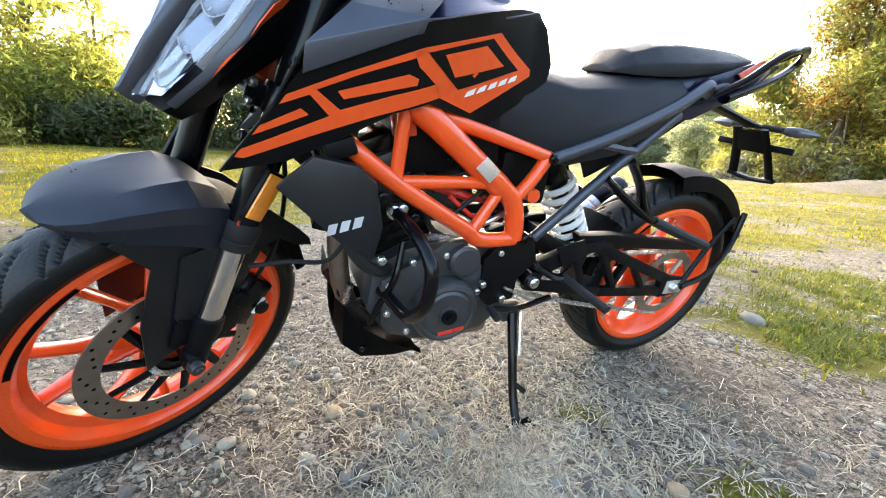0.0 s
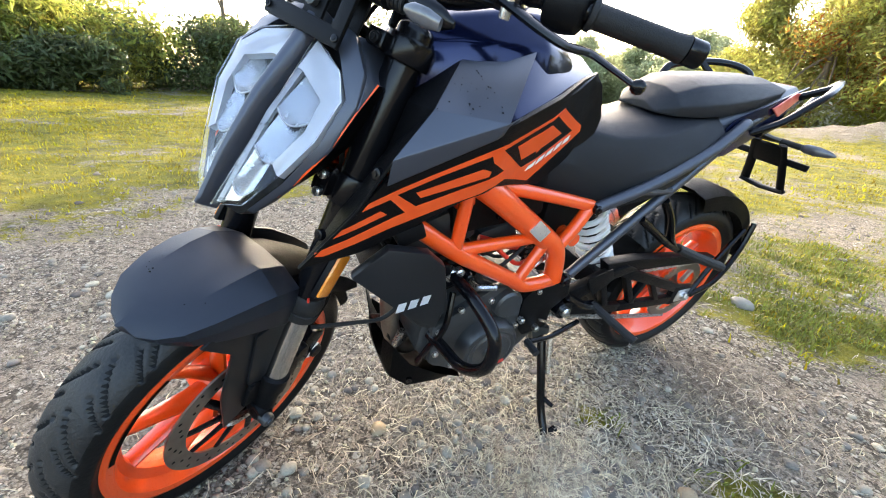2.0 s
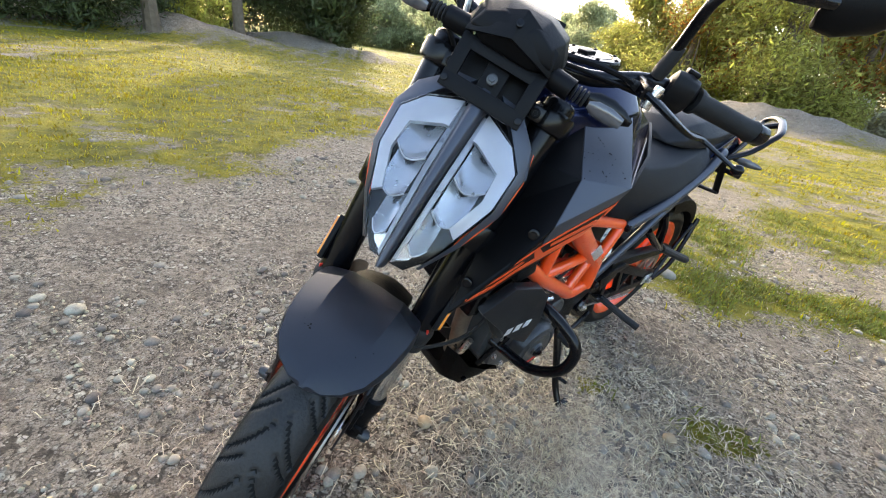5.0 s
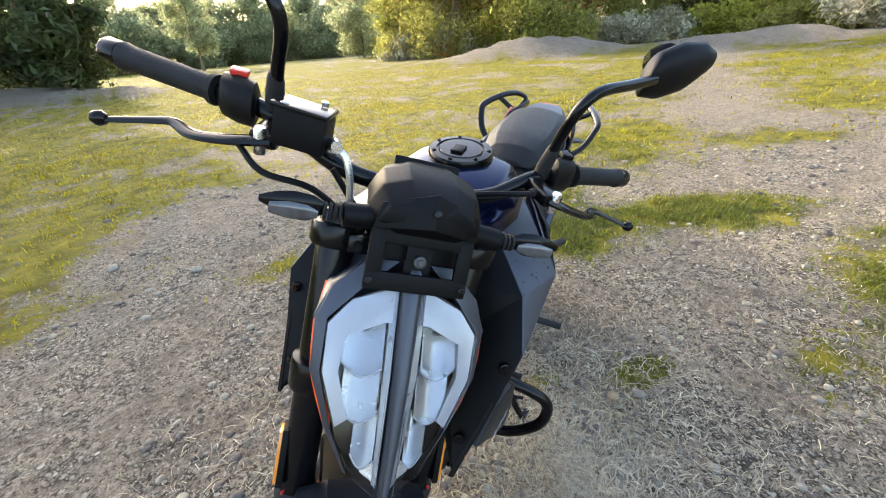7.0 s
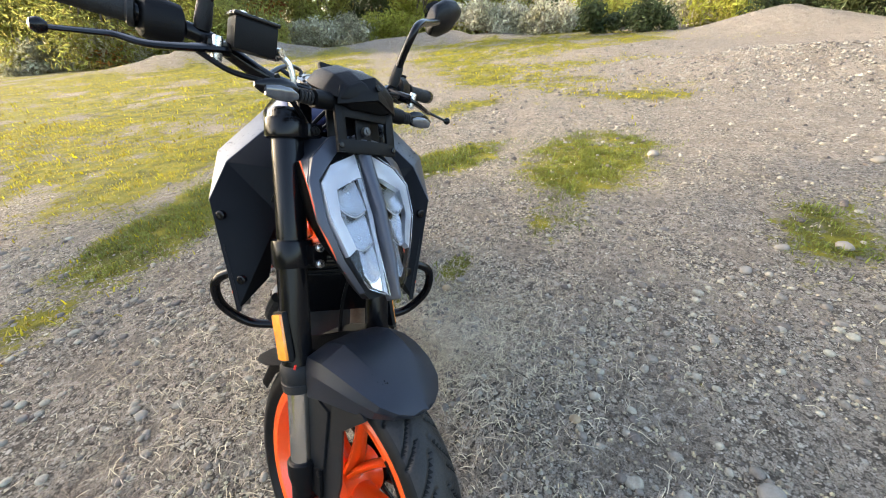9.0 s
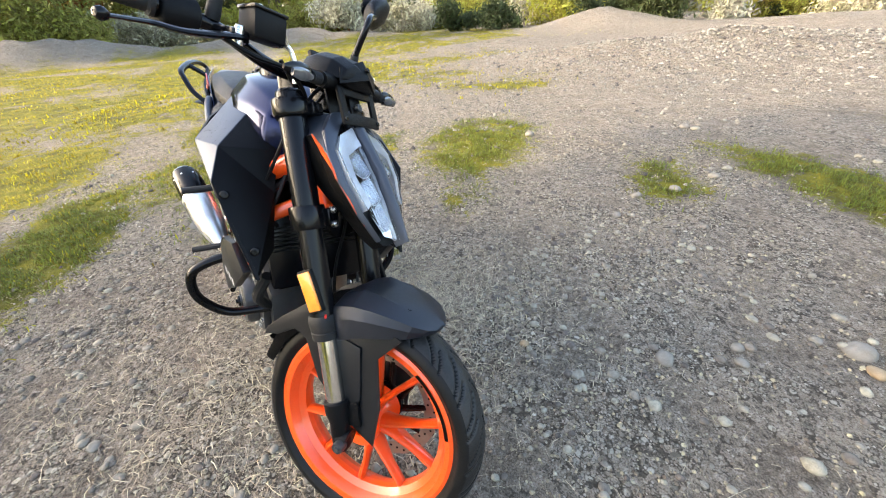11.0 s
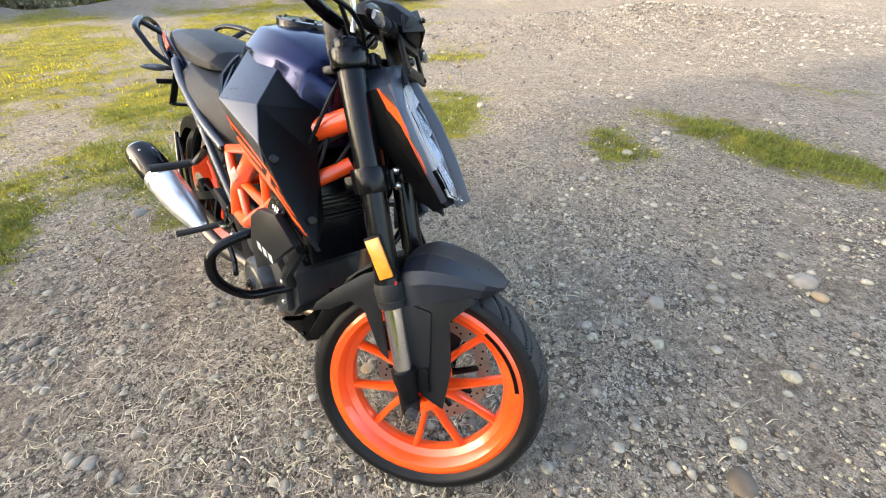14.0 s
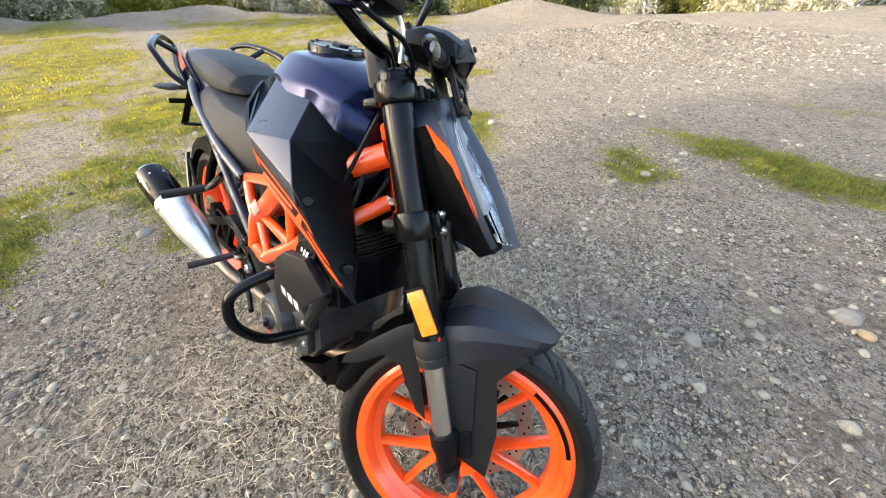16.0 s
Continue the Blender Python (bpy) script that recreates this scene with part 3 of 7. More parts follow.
def grass_places(n, x0, x1, y0, y1, power=1.6):
    out = []
    tries = 0
    while len(out) < n and tries < n * 30:
        tries += 1
        x, y = x0 + (x1 - x0) * rng.random(), y0 + (y1 - y0) * rng.random()
        tuft = 0.55 + 1.5 * noise.noise((x * 7, y * 7, 2.2)) + 0.9 * noise.noise((x * 19, y * 19, 8.1))
        if rng.random() < grassy(x, y) ** power * (tuft if x * x + y * y < 40 else 0.7):
            out.append((x, y))
    return out


blades(grass_places(34000, 0.3, 3.9, -2.6, 3.7, 2.6), 0.044, 0.0026, 1.2, "grass", GRASS_NEAR, "short bright green grass in loose tufts on gravel", "grass")
blades(grass_places(46000, -8.5, 4.5, 1.2, 9), 0.042, 0.0034, 1.1, "grass", GRASS, "short yellow-green turf with bare patches", "grass")
blades(grass_places(26000, -14, 24, 5, 22, 1.2), 0.06, 0.009, 1.1, "grass", GRASS, "sunlit yellow-green turf reaching to the bushes", "grass")
blades(grass_places(14000, 4, 26, -12, 6, 1.0), 0.055, 0.008, 1.1, "grass", GRASS, "thin dry turf between gravel patches", "grass")


def strawy(x, y):
    return (1 - 0.6 * grassy(x, y)) * (0.12 + 0.88 * min(1.0, max(0.0, (y + 0.9 * x - 0.15) / 0.8))) * max(0.10, min(1, 0.45 + 1.7 * noise.noise((x * 1.3 + 4, y * 1.3, 1.5))))


blades(scatter(20000, 2.7, strawy), 0.036, 0.0008, 1.0, "straw", STRAW, "pale dry straw scattered over the earth", "straw", flat=True)
blades(scatter(3800, 1.9, lambda x, y: 0.9 * spot(x, y, 0.25, 1.85, 0.75, 0.45, 20) + 0.8 * spot(x, y, 0.75, 1.15, 0.6, 0.35, 0) + 0.04), 0.075, 0.0006, 1.0, "straw", STRAW, "long bent dry straws lying on the gravel", "straw", flat=True)
DRYG = [(x, y) for x, y in scatter(2600, 2.6, lambda x, y: 0.05 + 0.9 * spot(x, y, 0.75, 1.15, 0.5, 0.35, 0))]
blades(DRYG, 0.03, 0.0014, 1.1, "dry_grass", STRAW, "low tufts of dry tan grass by the side stand", "dry grass")

# ---- bushes and trees ----
LEAF_HEDGE = leaf_material("hedge_leaf", (0.30, 0.32, 0.06), (0.52, 0.48, 0.11), 0.65)
LEAF_BANK = leaf_material("bank_leaf", (0.12, 0.145, 0.03), (0.27, 0.28, 0.06), 0.55)
LEAF_DARK = leaf_material("dark_leaf", (0.045, 0.062, 0.025), (0.09, 0.11, 0.04), 0.4)
LEAF_GOLD = leaf_material("golden_leaf", (0.22, 0.235, 0.055), (0.40, 0.36, 0.10), 0.55)
LEAF_PALE = leaf_material("pale_seeding_leaf", (0.30, 0.28, 0.15), (0.66, 0.62, 0.50), 0.4)
LEAF_RUST = leaf_material("rusty_leaf", (0.30, 0.10, 0.02), (0.38, 0.17, 0.03), 0.35)
# leaves for far trees, lightened: distance haze is put into the colour
LEAF_HAZED = leaf_material("far_hazed_leaf", (0.28, 0.31, 0.17), (0.40, 0.42, 0.24), 0.7)
BARK = material("bark", (0.10, 0.075, 0.05), 0.9, second=(0.17, 0.13, 0.09), scale=6, bump=0.9, bump_scale=30)


def leaf_cloud(blobs, n, size, seed, long=1.7):
    """Many small two-faced leaves spread through uneven clumps: (x, y, z, rx, ry, rz)."""
    r = np.random.default_rng(seed)
    bl = np.array(blobs, dtype=float)
    vol = bl[:, 3] * bl[:, 4] * bl[:, 5]
    pick = r.choice(len(bl), n, p=vol ** 0.67 / (vol ** 0.67).sum())
    d = r.normal(size=(n, 3))
    d /= np.linalg.norm(d, axis=1)[:, None]
    rad = 0.3 + 0.85 * r.random(n) ** 0.7
    tuftd = r.normal(0, 0.26, (n, 3))
    c = bl[pick, :3] + (d * rad[:, None] + tuftd) * bl[pick, 3:]
    nrm = d + r.normal(0, 0.6, (n, 3))
    nrm /= np.linalg.norm(nrm, axis=1)[:, None]
    t1 = np.cross(nrm, r.normal(size=(n, 3)))
    t1 /= np.linalg.norm(t1, axis=1)[:, None]
    t2 = np.cross(nrm, t1)
    s = size * (0.5 + r.random(n))
    a, b_ = t1 * (s * long)[:, None], t2 * (s * 0.55)[:, None]
    fold = nrm * (s * 0.3)[:, None]
    v = np.stack([c - a, c + b_ + fold, c + a, c - b_ + fold], 1).reshape(-1, 3)
    base = np.arange(n)[:, None] * 4
    f_ = np.concatenate([base + (0, 1, 2), base + (0, 2, 3)])
    return v, f_


def clumps(cx, cy, z0, w, d, h, n, seed, top=1.0):
    """Uneven clumps filling a box-like mass."""
    r = np.random.default_rng(seed)
    out = []
    for _ in range(n):
        k = r.random()
        rr = h * (0.16 + 0.16 * r.random())
        out.append((cx + (r.random() - 0.5) * w, cy + (r.random() - 0.5) * d, z0 + rr * 0.5 + (h - rr * 1.2) * k ** top, rr * (0.9 + 0.6 * r.random()), rr * (0.9 + 0.6 * r.random()), rr))
    return out


def bush(x, y, w, d, h, turn, n, size, mat, seed, label, name="bush", category="bush", nb=14):
    v, f_ = leaf_cloud(clumps(0, 0, 0, w, d, h, nb, seed), n, size, seed)
    ob = new(name, raw_mesh(name, v, f_, mat))
    ob.matrix_basis = pose(x, y, height(x, y) - 0.05, 0, 0, turn)
    return tagged(ob, label, category)


def tree(x, y, h, trunk_r, crown_blobs, n, size, mat, seed, label, limbs=7, crown_mat2=None, lean_xy=(0, 0)):
    r = np.random.default_rng(seed)
    root = new("tree")
    root.matrix_basis = pose(x, y, height(x, y) - 0.1)
    tagged(root, label, "tree")
    bm = bmesh.new()
    mid = (lean_xy[0] * 0.4 + r.normal(0, 0.1), lean_xy[1] * 0.4 + r.normal(0, 0.1), h * 0.45)
    tip = (lean_xy[0], lean_xy[1], h * 0.88)
    tube([(0, 0, 0), (mid[0] * 0.4, mid[1] * 0.4, h * 0.2), mid, tip], (trunk_r, trunk_r * 0.25), 9, 5, bm)
    for k in range(limbs):
        b_ = crown_blobs[k % len(crown_blobs)]
        s = 0.35 + 0.5 * k / limbs
        st = Vector((0, 0, 0)).lerp(Vector(tip), s)
        en = Vector(b_[:3])
        md = st.lerp(en, 0.5) + Vector((0, 0, 0.12 * h * r.random()))
        tube([st, md, en], (trunk_r * 0.4, trunk_r * 0.08), 6, 4, bm)
    part("trunk", bm, BARK, root)
    v, f_ = leaf_cloud(crown_blobs, n, size, seed)
    cr = new("crown", raw_mesh("crown", v, f_, mat))
    cr.parent = root
    if crown_mat2:
        v, f_ = leaf_cloud(crown_blobs[::3], n // 5, size, seed + 1)
        cr = new("crown", raw_mesh("crown", v, f_, crown_mat2))
        cr.parent = root
    return root


def crown(h0, h1, w, n, seed, cx=0, cy=0):
    r = np.random.default_rng(seed)
    out = []
    n = int(n * 1.7)
    for k in range(n):
        z = h0 + (h1 - h0) * (k + 0.5) / n
        a, q = r.random() * 6.28, (0.25 + 0.75 * r.random()) * w * math.sin(math.pi * min(0.95, 0.2 + 0.75 * (k + 0.5) / n))
        rr = w * (0.17 + 0.17 * r.random())
        out.append((cx + q * math.cos(a), cy + q * math.sin(a), z, rr * 1.2, rr * 1.2, rr * 0.8))
    return out


def at_bearing(az, dist):
    return dist * math.cos(radians(az)), 0.6 + dist * math.sin(radians(az))


# hedge bank beyond the turf
for i, (az, dist, w, h, mt) in enumerate([(146, 15.5, 3.4, 2.5, LEAF_BANK), (140, 16.8, 3.2, 3.3, LEAF_HEDGE), (133, 16.2, 4, 2.3, LEAF_BANK), (125, 17, 4, 2.3, LEAF_DARK), (118, 19, 4, 1.9, LEAF_DARK), (112, 20.5, 3.6, 1.6, LEAF_HEDGE), (152, 15.4, 3.0, 3.4, LEAF_HEDGE), (158, 14.8, 3.4, 2.4, LEAF_BANK), (165, 15.6, 4.4, 3.5, LEAF_HEDGE), (150, 14.2, 2.2, 1.4, LEAF_GOLD), (137, 15.0, 2.4, 1.3, LEAF_DARK)]):
    x, y = at_bearing(az, dist)
    bush(x, y, w, 1.8, h, az - 90, 9000, 0.055, mt, 20 + i, "dense green hedge bush on a low bank", nb=26)
for i, (az, dist, w, h, mt) in enumerate([(140, 21, 7, 3.6, LEAF_GOLD), (128, 24, 8, 3.4, LEAF_HEDGE), (116, 27, 6, 3.4, LEAF_GOLD), (106, 24, 4.5, 3.6, LEAF_DARK), (101, 27, 5, 5.0, LEAF_DARK), (96, 25, 3.2, 3.2, LEAF_DARK)]):
    x, y = at_bearing(az, dist)
    bush(x, y, w, 2.4, h, az - 90, 8000, 0.075, mt, 40 + i, "tall tangled bush behind the hedge", nb=26)
# pale seeding scrub along the far edge of the field
for i in range(15):
    az = 58 - i * 6.2
    dist = 33 - 3.5 * math.sin(i * 0.9) + (3 if az > 40 else 0)
    x, y = at_bearing(az, dist)
    bush(x, y, 4.4, 2.2, 1.7 + 0.7 * abs(math.sin(i * 1.7)), az - 90, 5200, 0.085, (LEAF_PALE, LEAF_PALE, LEAF_HEDGE, LEAF_GOLD)[i % 4], 60 + i, "pale seeding scrub at the edge of the field", "shrub", "shrub", nb=20)
for i in range(8):
    az = -8 - i * 6.0
    x, y = at_bearing(az, 25 + 2.5 * math.sin(i * 1.4))
    bush(x, y, 4.2, 2.0, 1.6 + 0.6 * abs(math.sin(i * 1.1)), az - 90, 5200, 0.075, (LEAF_DARK, LEAF_PALE, LEAF_HEDGE)[i % 3], 260 + i, "tangled scrub on the rubble bank", "shrub", "shrub", nb=20)
# woods behind the scrub
for i in range(17):
    az = 50 - i * 6.6
    x, y = at_bearing(az, 40 + 3 * math.sin(i * 2.1))
    h = 9 + 2.5 * math.sin(i * 1.3) + (1.5 if az > 30 else 0)
    tree(x, y, h, 0.28, crown(0.8, h, 3.6, 22, 80 + i), 14000, 0.11, (LEAF_DARK, LEAF_HEDGE, LEAF_GOLD, LEAF_GOLD)[i % 4], 80 + i,
         "tall leafy tree hung with creepers at the field edge", 6, LEAF_RUST if i % 4 == 2 else LEAF_GOLD if i % 3 == 0 else None)
for i, (az, dist, h, w) in enumerate([(52, 33, 12.0, 4.4), (44, 31, 12.5, 4.4), (58, 38, 8.5, 3.2)]):
    x, y = at_bearing(az, dist)
    tree(x, y, h, 0.25, crown(0.6, h, w, 26, 130 + i), 22000, 0.085, LEAF_GOLD, 130 + i, "broad tree smothered in yellow-green creeper", 7, LEAF_RUST if i == 0 else LEAF_HEDGE)
# far woods across the open side; their pale leaf colour holds the haze
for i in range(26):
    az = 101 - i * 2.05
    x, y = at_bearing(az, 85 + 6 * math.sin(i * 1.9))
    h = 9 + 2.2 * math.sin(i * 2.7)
    tree(x, y, h, 0.3, crown(0.6, h, 5.0, 26, 160 + i), 12000, 0.16, LEAF_HAZED, 160 + i, "slender tree in the far woods, haze put into its leaf colour", 5)
# thin trees on the bank; their crowns shade the gravel
sr = np.random.default_rng(5)
# upper clumps, out of view, are placed to throw shade on motorcycle and gravel
shade = [(-0.35 + 1.5 * sr.random(), -1.2 + 2.4 * sr.random(), 7.4 + 5.6 * sr.random(), 0.9, 1.1, 0.9) for _ in range(30)] + [(1.8 + 1.9 * sr.random(), -1.2 + 2.4 * sr.random(), 9.3 + 4.6 * sr.random(), 0.75, 1.0, 0.6) for _ in range(22)] + crown(1.0, 7.5, 2.4, 10, 77)
tree(-2.75, 23.2, 13.0, 0.3, shade, 46000, 0.13, LEAF_DARK, 78, "tall dark spreading tree behind the gravel ridge", 14)
for i, (az, dist, h, r0, w, c0, n) in enumerate([(107, 20, 11.5, 0.24, 2.0, 5.4, 1300), (115.7, 17.0, 11, 0.24, 2.0, 4.8, 1300), (121, 20, 9, 0.12, 1.8, 4.6, 900)]):
    x, y = at_bearing(az, dist)
    tree(x, y, h, r0, crown(c0, h, w, 14, 190 + i), n, 0.10, LEAF_HEDGE, 190 + i, "tall thin-trunked tree on the bank", 8)
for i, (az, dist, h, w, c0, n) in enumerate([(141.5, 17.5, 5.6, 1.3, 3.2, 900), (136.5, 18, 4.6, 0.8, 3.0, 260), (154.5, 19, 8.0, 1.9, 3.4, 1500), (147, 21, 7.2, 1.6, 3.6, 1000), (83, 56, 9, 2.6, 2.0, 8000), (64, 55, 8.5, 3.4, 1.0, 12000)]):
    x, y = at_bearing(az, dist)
    # the last two stand far off and take the haze-lightened leaf colour
    tree(x, y, h, 0.09 + 0.01 * h, crown(c0, h, w, 12 if i < 4 else 26, 210 + i), n, 0.08 if i < 4 else 0.11, LEAF_HEDGE if i < 4 else LEAF_HAZED, 210 + i, "slight young tree with airy foliage against the sky", 7)

# ---- motorcycle ----
moto = new("motorcycle")
moto.matrix_basis = (Matrix.Translation((0.7093, 1.6229, 0.0003)) @ Matrix.Rotation(radians(209.636), 4, "Z")
                     @ Matrix.Rotation(radians(-10.02), 4, "X") @ Matrix.Rotation(radians(0.87), 4, "Y"))
tagged(moto, "dark grey and orange naked motorcycle leaning on its side stand", "motorcycle")
RAKE = radians(20.6)
FX, FZ = 1.350, 0.293
PIVOT = Vector((FX - 0.0474 * math.cos(RAKE), 0, FZ - 0.0474 * math.sin(RAKE)))
STEER = Matrix.Translation(PIVOT) @ Matrix.Rotation(radians(35.467), 4, Vector((-math.sin(RAKE), 0, math.cos(RAKE)))) @ Matrix.Translation(-PIVOT)


def fork(z, back=0.0):
    """A place on the fork's line at that height."""
    return 1.335 - (z - FZ) * math.tan(RAKE) - back


# wheels
def tyre_mesh(cx, cz, radius, half, rim_r, groups, seg=600, across=46):
    """A round-shouldered tyre with cut tread grooves."""
    s = np.linspace(-1, 1, across)
    ang = np.arange(seg) / seg * 2 * math.pi
    th = s * 1.9
    prof_y = half * np.sin(np.clip(th, -math.pi / 2, math.pi / 2)) * np.where(abs(th) > math.pi / 2, 1 - 0.28 * (abs(th) - math.pi / 2) / 0.33, 1)
    depth = radius - rim_r
    prof_r = rim_r + depth * (0.5 + 0.5 * np.cos(np.clip(abs(th), 0, 1.9) * (math.pi / 1.9))) ** 0.42
    S, A_ = np.meshgrid(s, ang)
    cut = np.zeros_like(S)
    per = 2 * math.pi / groups
    for side in (1, -1):
        sv = S * side
        for shift, s0, s1, slope, w in ((0.0, 0.04, 0.52, 0.95, 0.0085), (0.5, 0.16, 0.60, 0.75, 0.0065)):
            ph = (A_ + shift * per + (0.25 * per if side < 0 else 0) + slope * per * 1.35 * np.sqrt(np.clip(sv, 0, 1)) * 1.3) % per
            dist = np.minimum(ph, per - ph) * radius
            cut = np.maximum(cut, np.where((sv > s0) & (sv < s1), np.clip(1.5 - dist / (w * 0.5), 0, 1), 0))
    R_ = prof_r[None, :] - 0.007 * cut
    v = np.stack([cx + R_ * np.cos(A_), np.broadcast_to(prof_y, S.shape), cz + R_ * np.sin(A_)], -1).reshape(-1, 3)
    i = np.arange(seg * across).reshape(seg, across)
    j = np.roll(i, -1, 0)
    f_ = np.stack([i[:, :-1], j[:, :-1], j[:, 1:], i[:, 1:]], -1).reshape(-1, 4)
    me = raw_mesh("tyre", v, f_, RUBBER, True)
    me.materials.append(TREAD)
    me.materials.append(GROOVE)
    mid = np.abs(0.5 * (S[:, :-1] + S[:, 1:]))
    deep = 0.25 * (cut[:, :-1] + cut[:, 1:] + np.roll(cut, -1, 0)[:, :-1] + np.roll(cut, -1, 0)[:, 1:])
    # faces deep in a cut take the darkened groove rubber
    pick = np.where(deep > 0.45, 2, np.where(mid < 0.56, 1, 0))
    me.polygons.foreach_set("material_index", pick.ravel().astype(np.int32))
    return me


def wheel(name, cx, cz, radius, half, rim_half, front, spokes, label):
    hub = lathe([(0.022, -0.055), (0.046, -0.055), (0.048, -0.04), (0.040, -0.025), (0.036, 0.0), (0.040, 0.025), (0.048, 0.04), (0.056, 0.05), (0.022, 0.055)], (cx, 0, cz), (0, 1, 0), 28, closed=True)
    root = part(name, hub, ORANGE, moto, label, front)
    h = rim_half
    rim = lathe([(0.236, h), (0.236, h - 0.006), (0.222, h - 0.008), (0.214, h - 0.016), (0.196, 0.012), (0.196, -0.012), (0.214, -h + 0.016), (0.222, -h + 0.008), (0.236, -h + 0.006), (0.236, -h),
                 (0.228, -h - 0.003), (0.216, -h - 0.001), (0.211, -h + 0.006), (0.204, -h + 0.020), (0.190, -0.014), (0.188, 0.0), (0.190, 0.014), (0.204, h - 0.020), (0.211, h - 0.006), (0.216, h + 0.001), (0.228, h + 0.003)], (cx, 0, cz), (0, 1, 0), 96, closed=True)
    part("rim", rim, ORANGE, root, sharp=16)
    for sd in (1, -1):
        bm = loft([[(cx + r * math.cos(a), sd * (h + q), cz + r * math.sin(a)) for r, q in ((0.2175, 0.0028), (0.2265, 0.0042))] for a in [radians(20 + 42 * k / 24) for k in range(25)]], ring=False)
        bmesh.ops.solidify(bm, geom=bm.faces[:], thickness=0.0006)
        part("rim_decal", bm, PLASTIC, root, "black decal arc on the rim")
    ty = new("tyre", tyre_mesh(cx, cz, radius, half, 0.229, 21 if front else 22))
    ty.parent = root
    tagged(ty, "dusty black road tyre with slanting grooves")
    for k in range(spokes):
        g, sd = divmod(k, 2)
        mid = 2 * math.pi * g / (spokes // 2) + (0.07 if front else 0.3)
        a0, a1 = mid + (0.13 if sd else -0.13), mid + (0.315 if sd else -0.315)
        bm = bmesh.new()
        secs = []
        for r, a, wd, dp in ((0.030, a0, 0.013, 0.030), (0.07, a0 + (a1 - a0) * 0.25, 0.0095, 0.024), (0.13, a0 + (a1 - a0) * 0.7, 0.008, 0.017), (0.19, a1, 0.010, 0.016)):
            c = Vector((cx + r * math.cos(a), 0, cz + r * math.sin(a)))
            t_ = Vector((-math.sin(a), 0, math.cos(a)))
            y_ = Vector((0, 1, 0))
            secs.append([c + t_ * wd * math.cos(q) + y_ * dp * math.sin(q) for q in [2 * math.pi * i / 10 for i in range(10)]])
        loft(secs, bm)
        part("spoke", bm, ORANGE, root)
    return root


def brake_disc(root, cx, cz, y, r1, r0, hub_r, arms):
    part("brake_disc", lathe([(r1, -0.002), (r1, 0.002), (r0, 0.002), (r0, -0.002)], (cx, y, cz), (0, 1, 0), 72, closed=True), DISC, root, "brown-grey drilled steel brake disc")
    bm = bmesh.new()
    for k in range(48):
        a = 2 * math.pi * k / 48
        r = r0 + (r1 - r0) * (0.3, 0.5, 0.75)[k % 3]
        for s in (1, -1):
            lathe([(0, 0.0004), (0.0032, 0.0003), (0.0034, -0.001)], (cx + r * math.cos(a), y + s * 0.002, cz + r * math.sin(a)), (0, s, 0), 8, bm)
    part("drilling", bm, PLASTIC, root)
    for k in range(arms):
        a = 2 * math.pi * k / arms
        pts = []
        for r, da in ((hub_r, 0), (0.5 * (hub_r + r0), 0.22), (r0 + 0.004, 0.32)):
            pts.append((cx + r * math.cos(a + da), y - 0.001, cz + r * math.sin(a + da)))
        part("carrier_arm", tube(pts, (0.011, 0.008), 8, 4, flat=0.35, flat_up=(0, 1, 0)), BLACK, root)
    part("disc_carrier", lathe([(hub_r + 0.01, -0.006), (hub_r + 0.01, 0.004), (0.026, 0.006), (0.026, -0.006)], (cx, y, cz), (0, 1, 0), 32, closed=True), BLACK, root)


fw = wheel("front_wheel", FX, FZ, 0.293, 0.056, 0.045, True, 10, "orange cast front wheel turned to one side")
brake_disc(fw, FX, FZ, 0.066, 0.154, 0.118, 0.045, 10)
bm = lathe([(0.054, 0), (0.054, 0.002), (0.042, 0.002), (0.042, 0)], (FX, 0.074, FZ), (0, 1, 0), 60, closed=True)
for k in range(44):
    a = 2 * math.pi * k / 44
    block((FX + 0.049 * math.cos(a), 0.0755, FZ + 0.049 * math.sin(a)), (0.007, 0.003, 0.0026), 0, (0, -math.degrees(a), 0), bm)
part("sensor_ring", bm, STEEL, fw, "toothed steel sensor ring")
rw = wheel("rear_wheel", 0.0, 0.306, 0.308, 0.075, 0.062, False, 10, "orange cast rear wheel with worn tyre")
brake_disc(rw, 0, 0.306, -0.085, 0.115, 0.085, 0.04, 5)
bm = lathe([(0.108, -0.003), (0.108, 0.003), (0.085, 0.003), (0.085, -0.003)], (0, 0.088, 0.306), (0, 1, 0), 90, closed=True)
for k in range(45):
    a = 2 * math.pi * k / 45
    block((0.110 * math.cos(a), 0.088, 0.306 + 0.110 * math.sin(a)), (0.008, 0.005, 0.007), 0.001, (0, -math.degrees(a), 0), bm)
for k in range(6):
    a = 2 * math.pi * k / 6
    tube([(0.035 * math.cos(a), 0.086, 0.306 + 0.035 * math.sin(a)), (0.088 * math.cos(a), 0.086, 0.306 + 0.088 * math.sin(a))], 0.009, 6, 1, bm)
part("rear_sprocket", bm, DISC, rw)


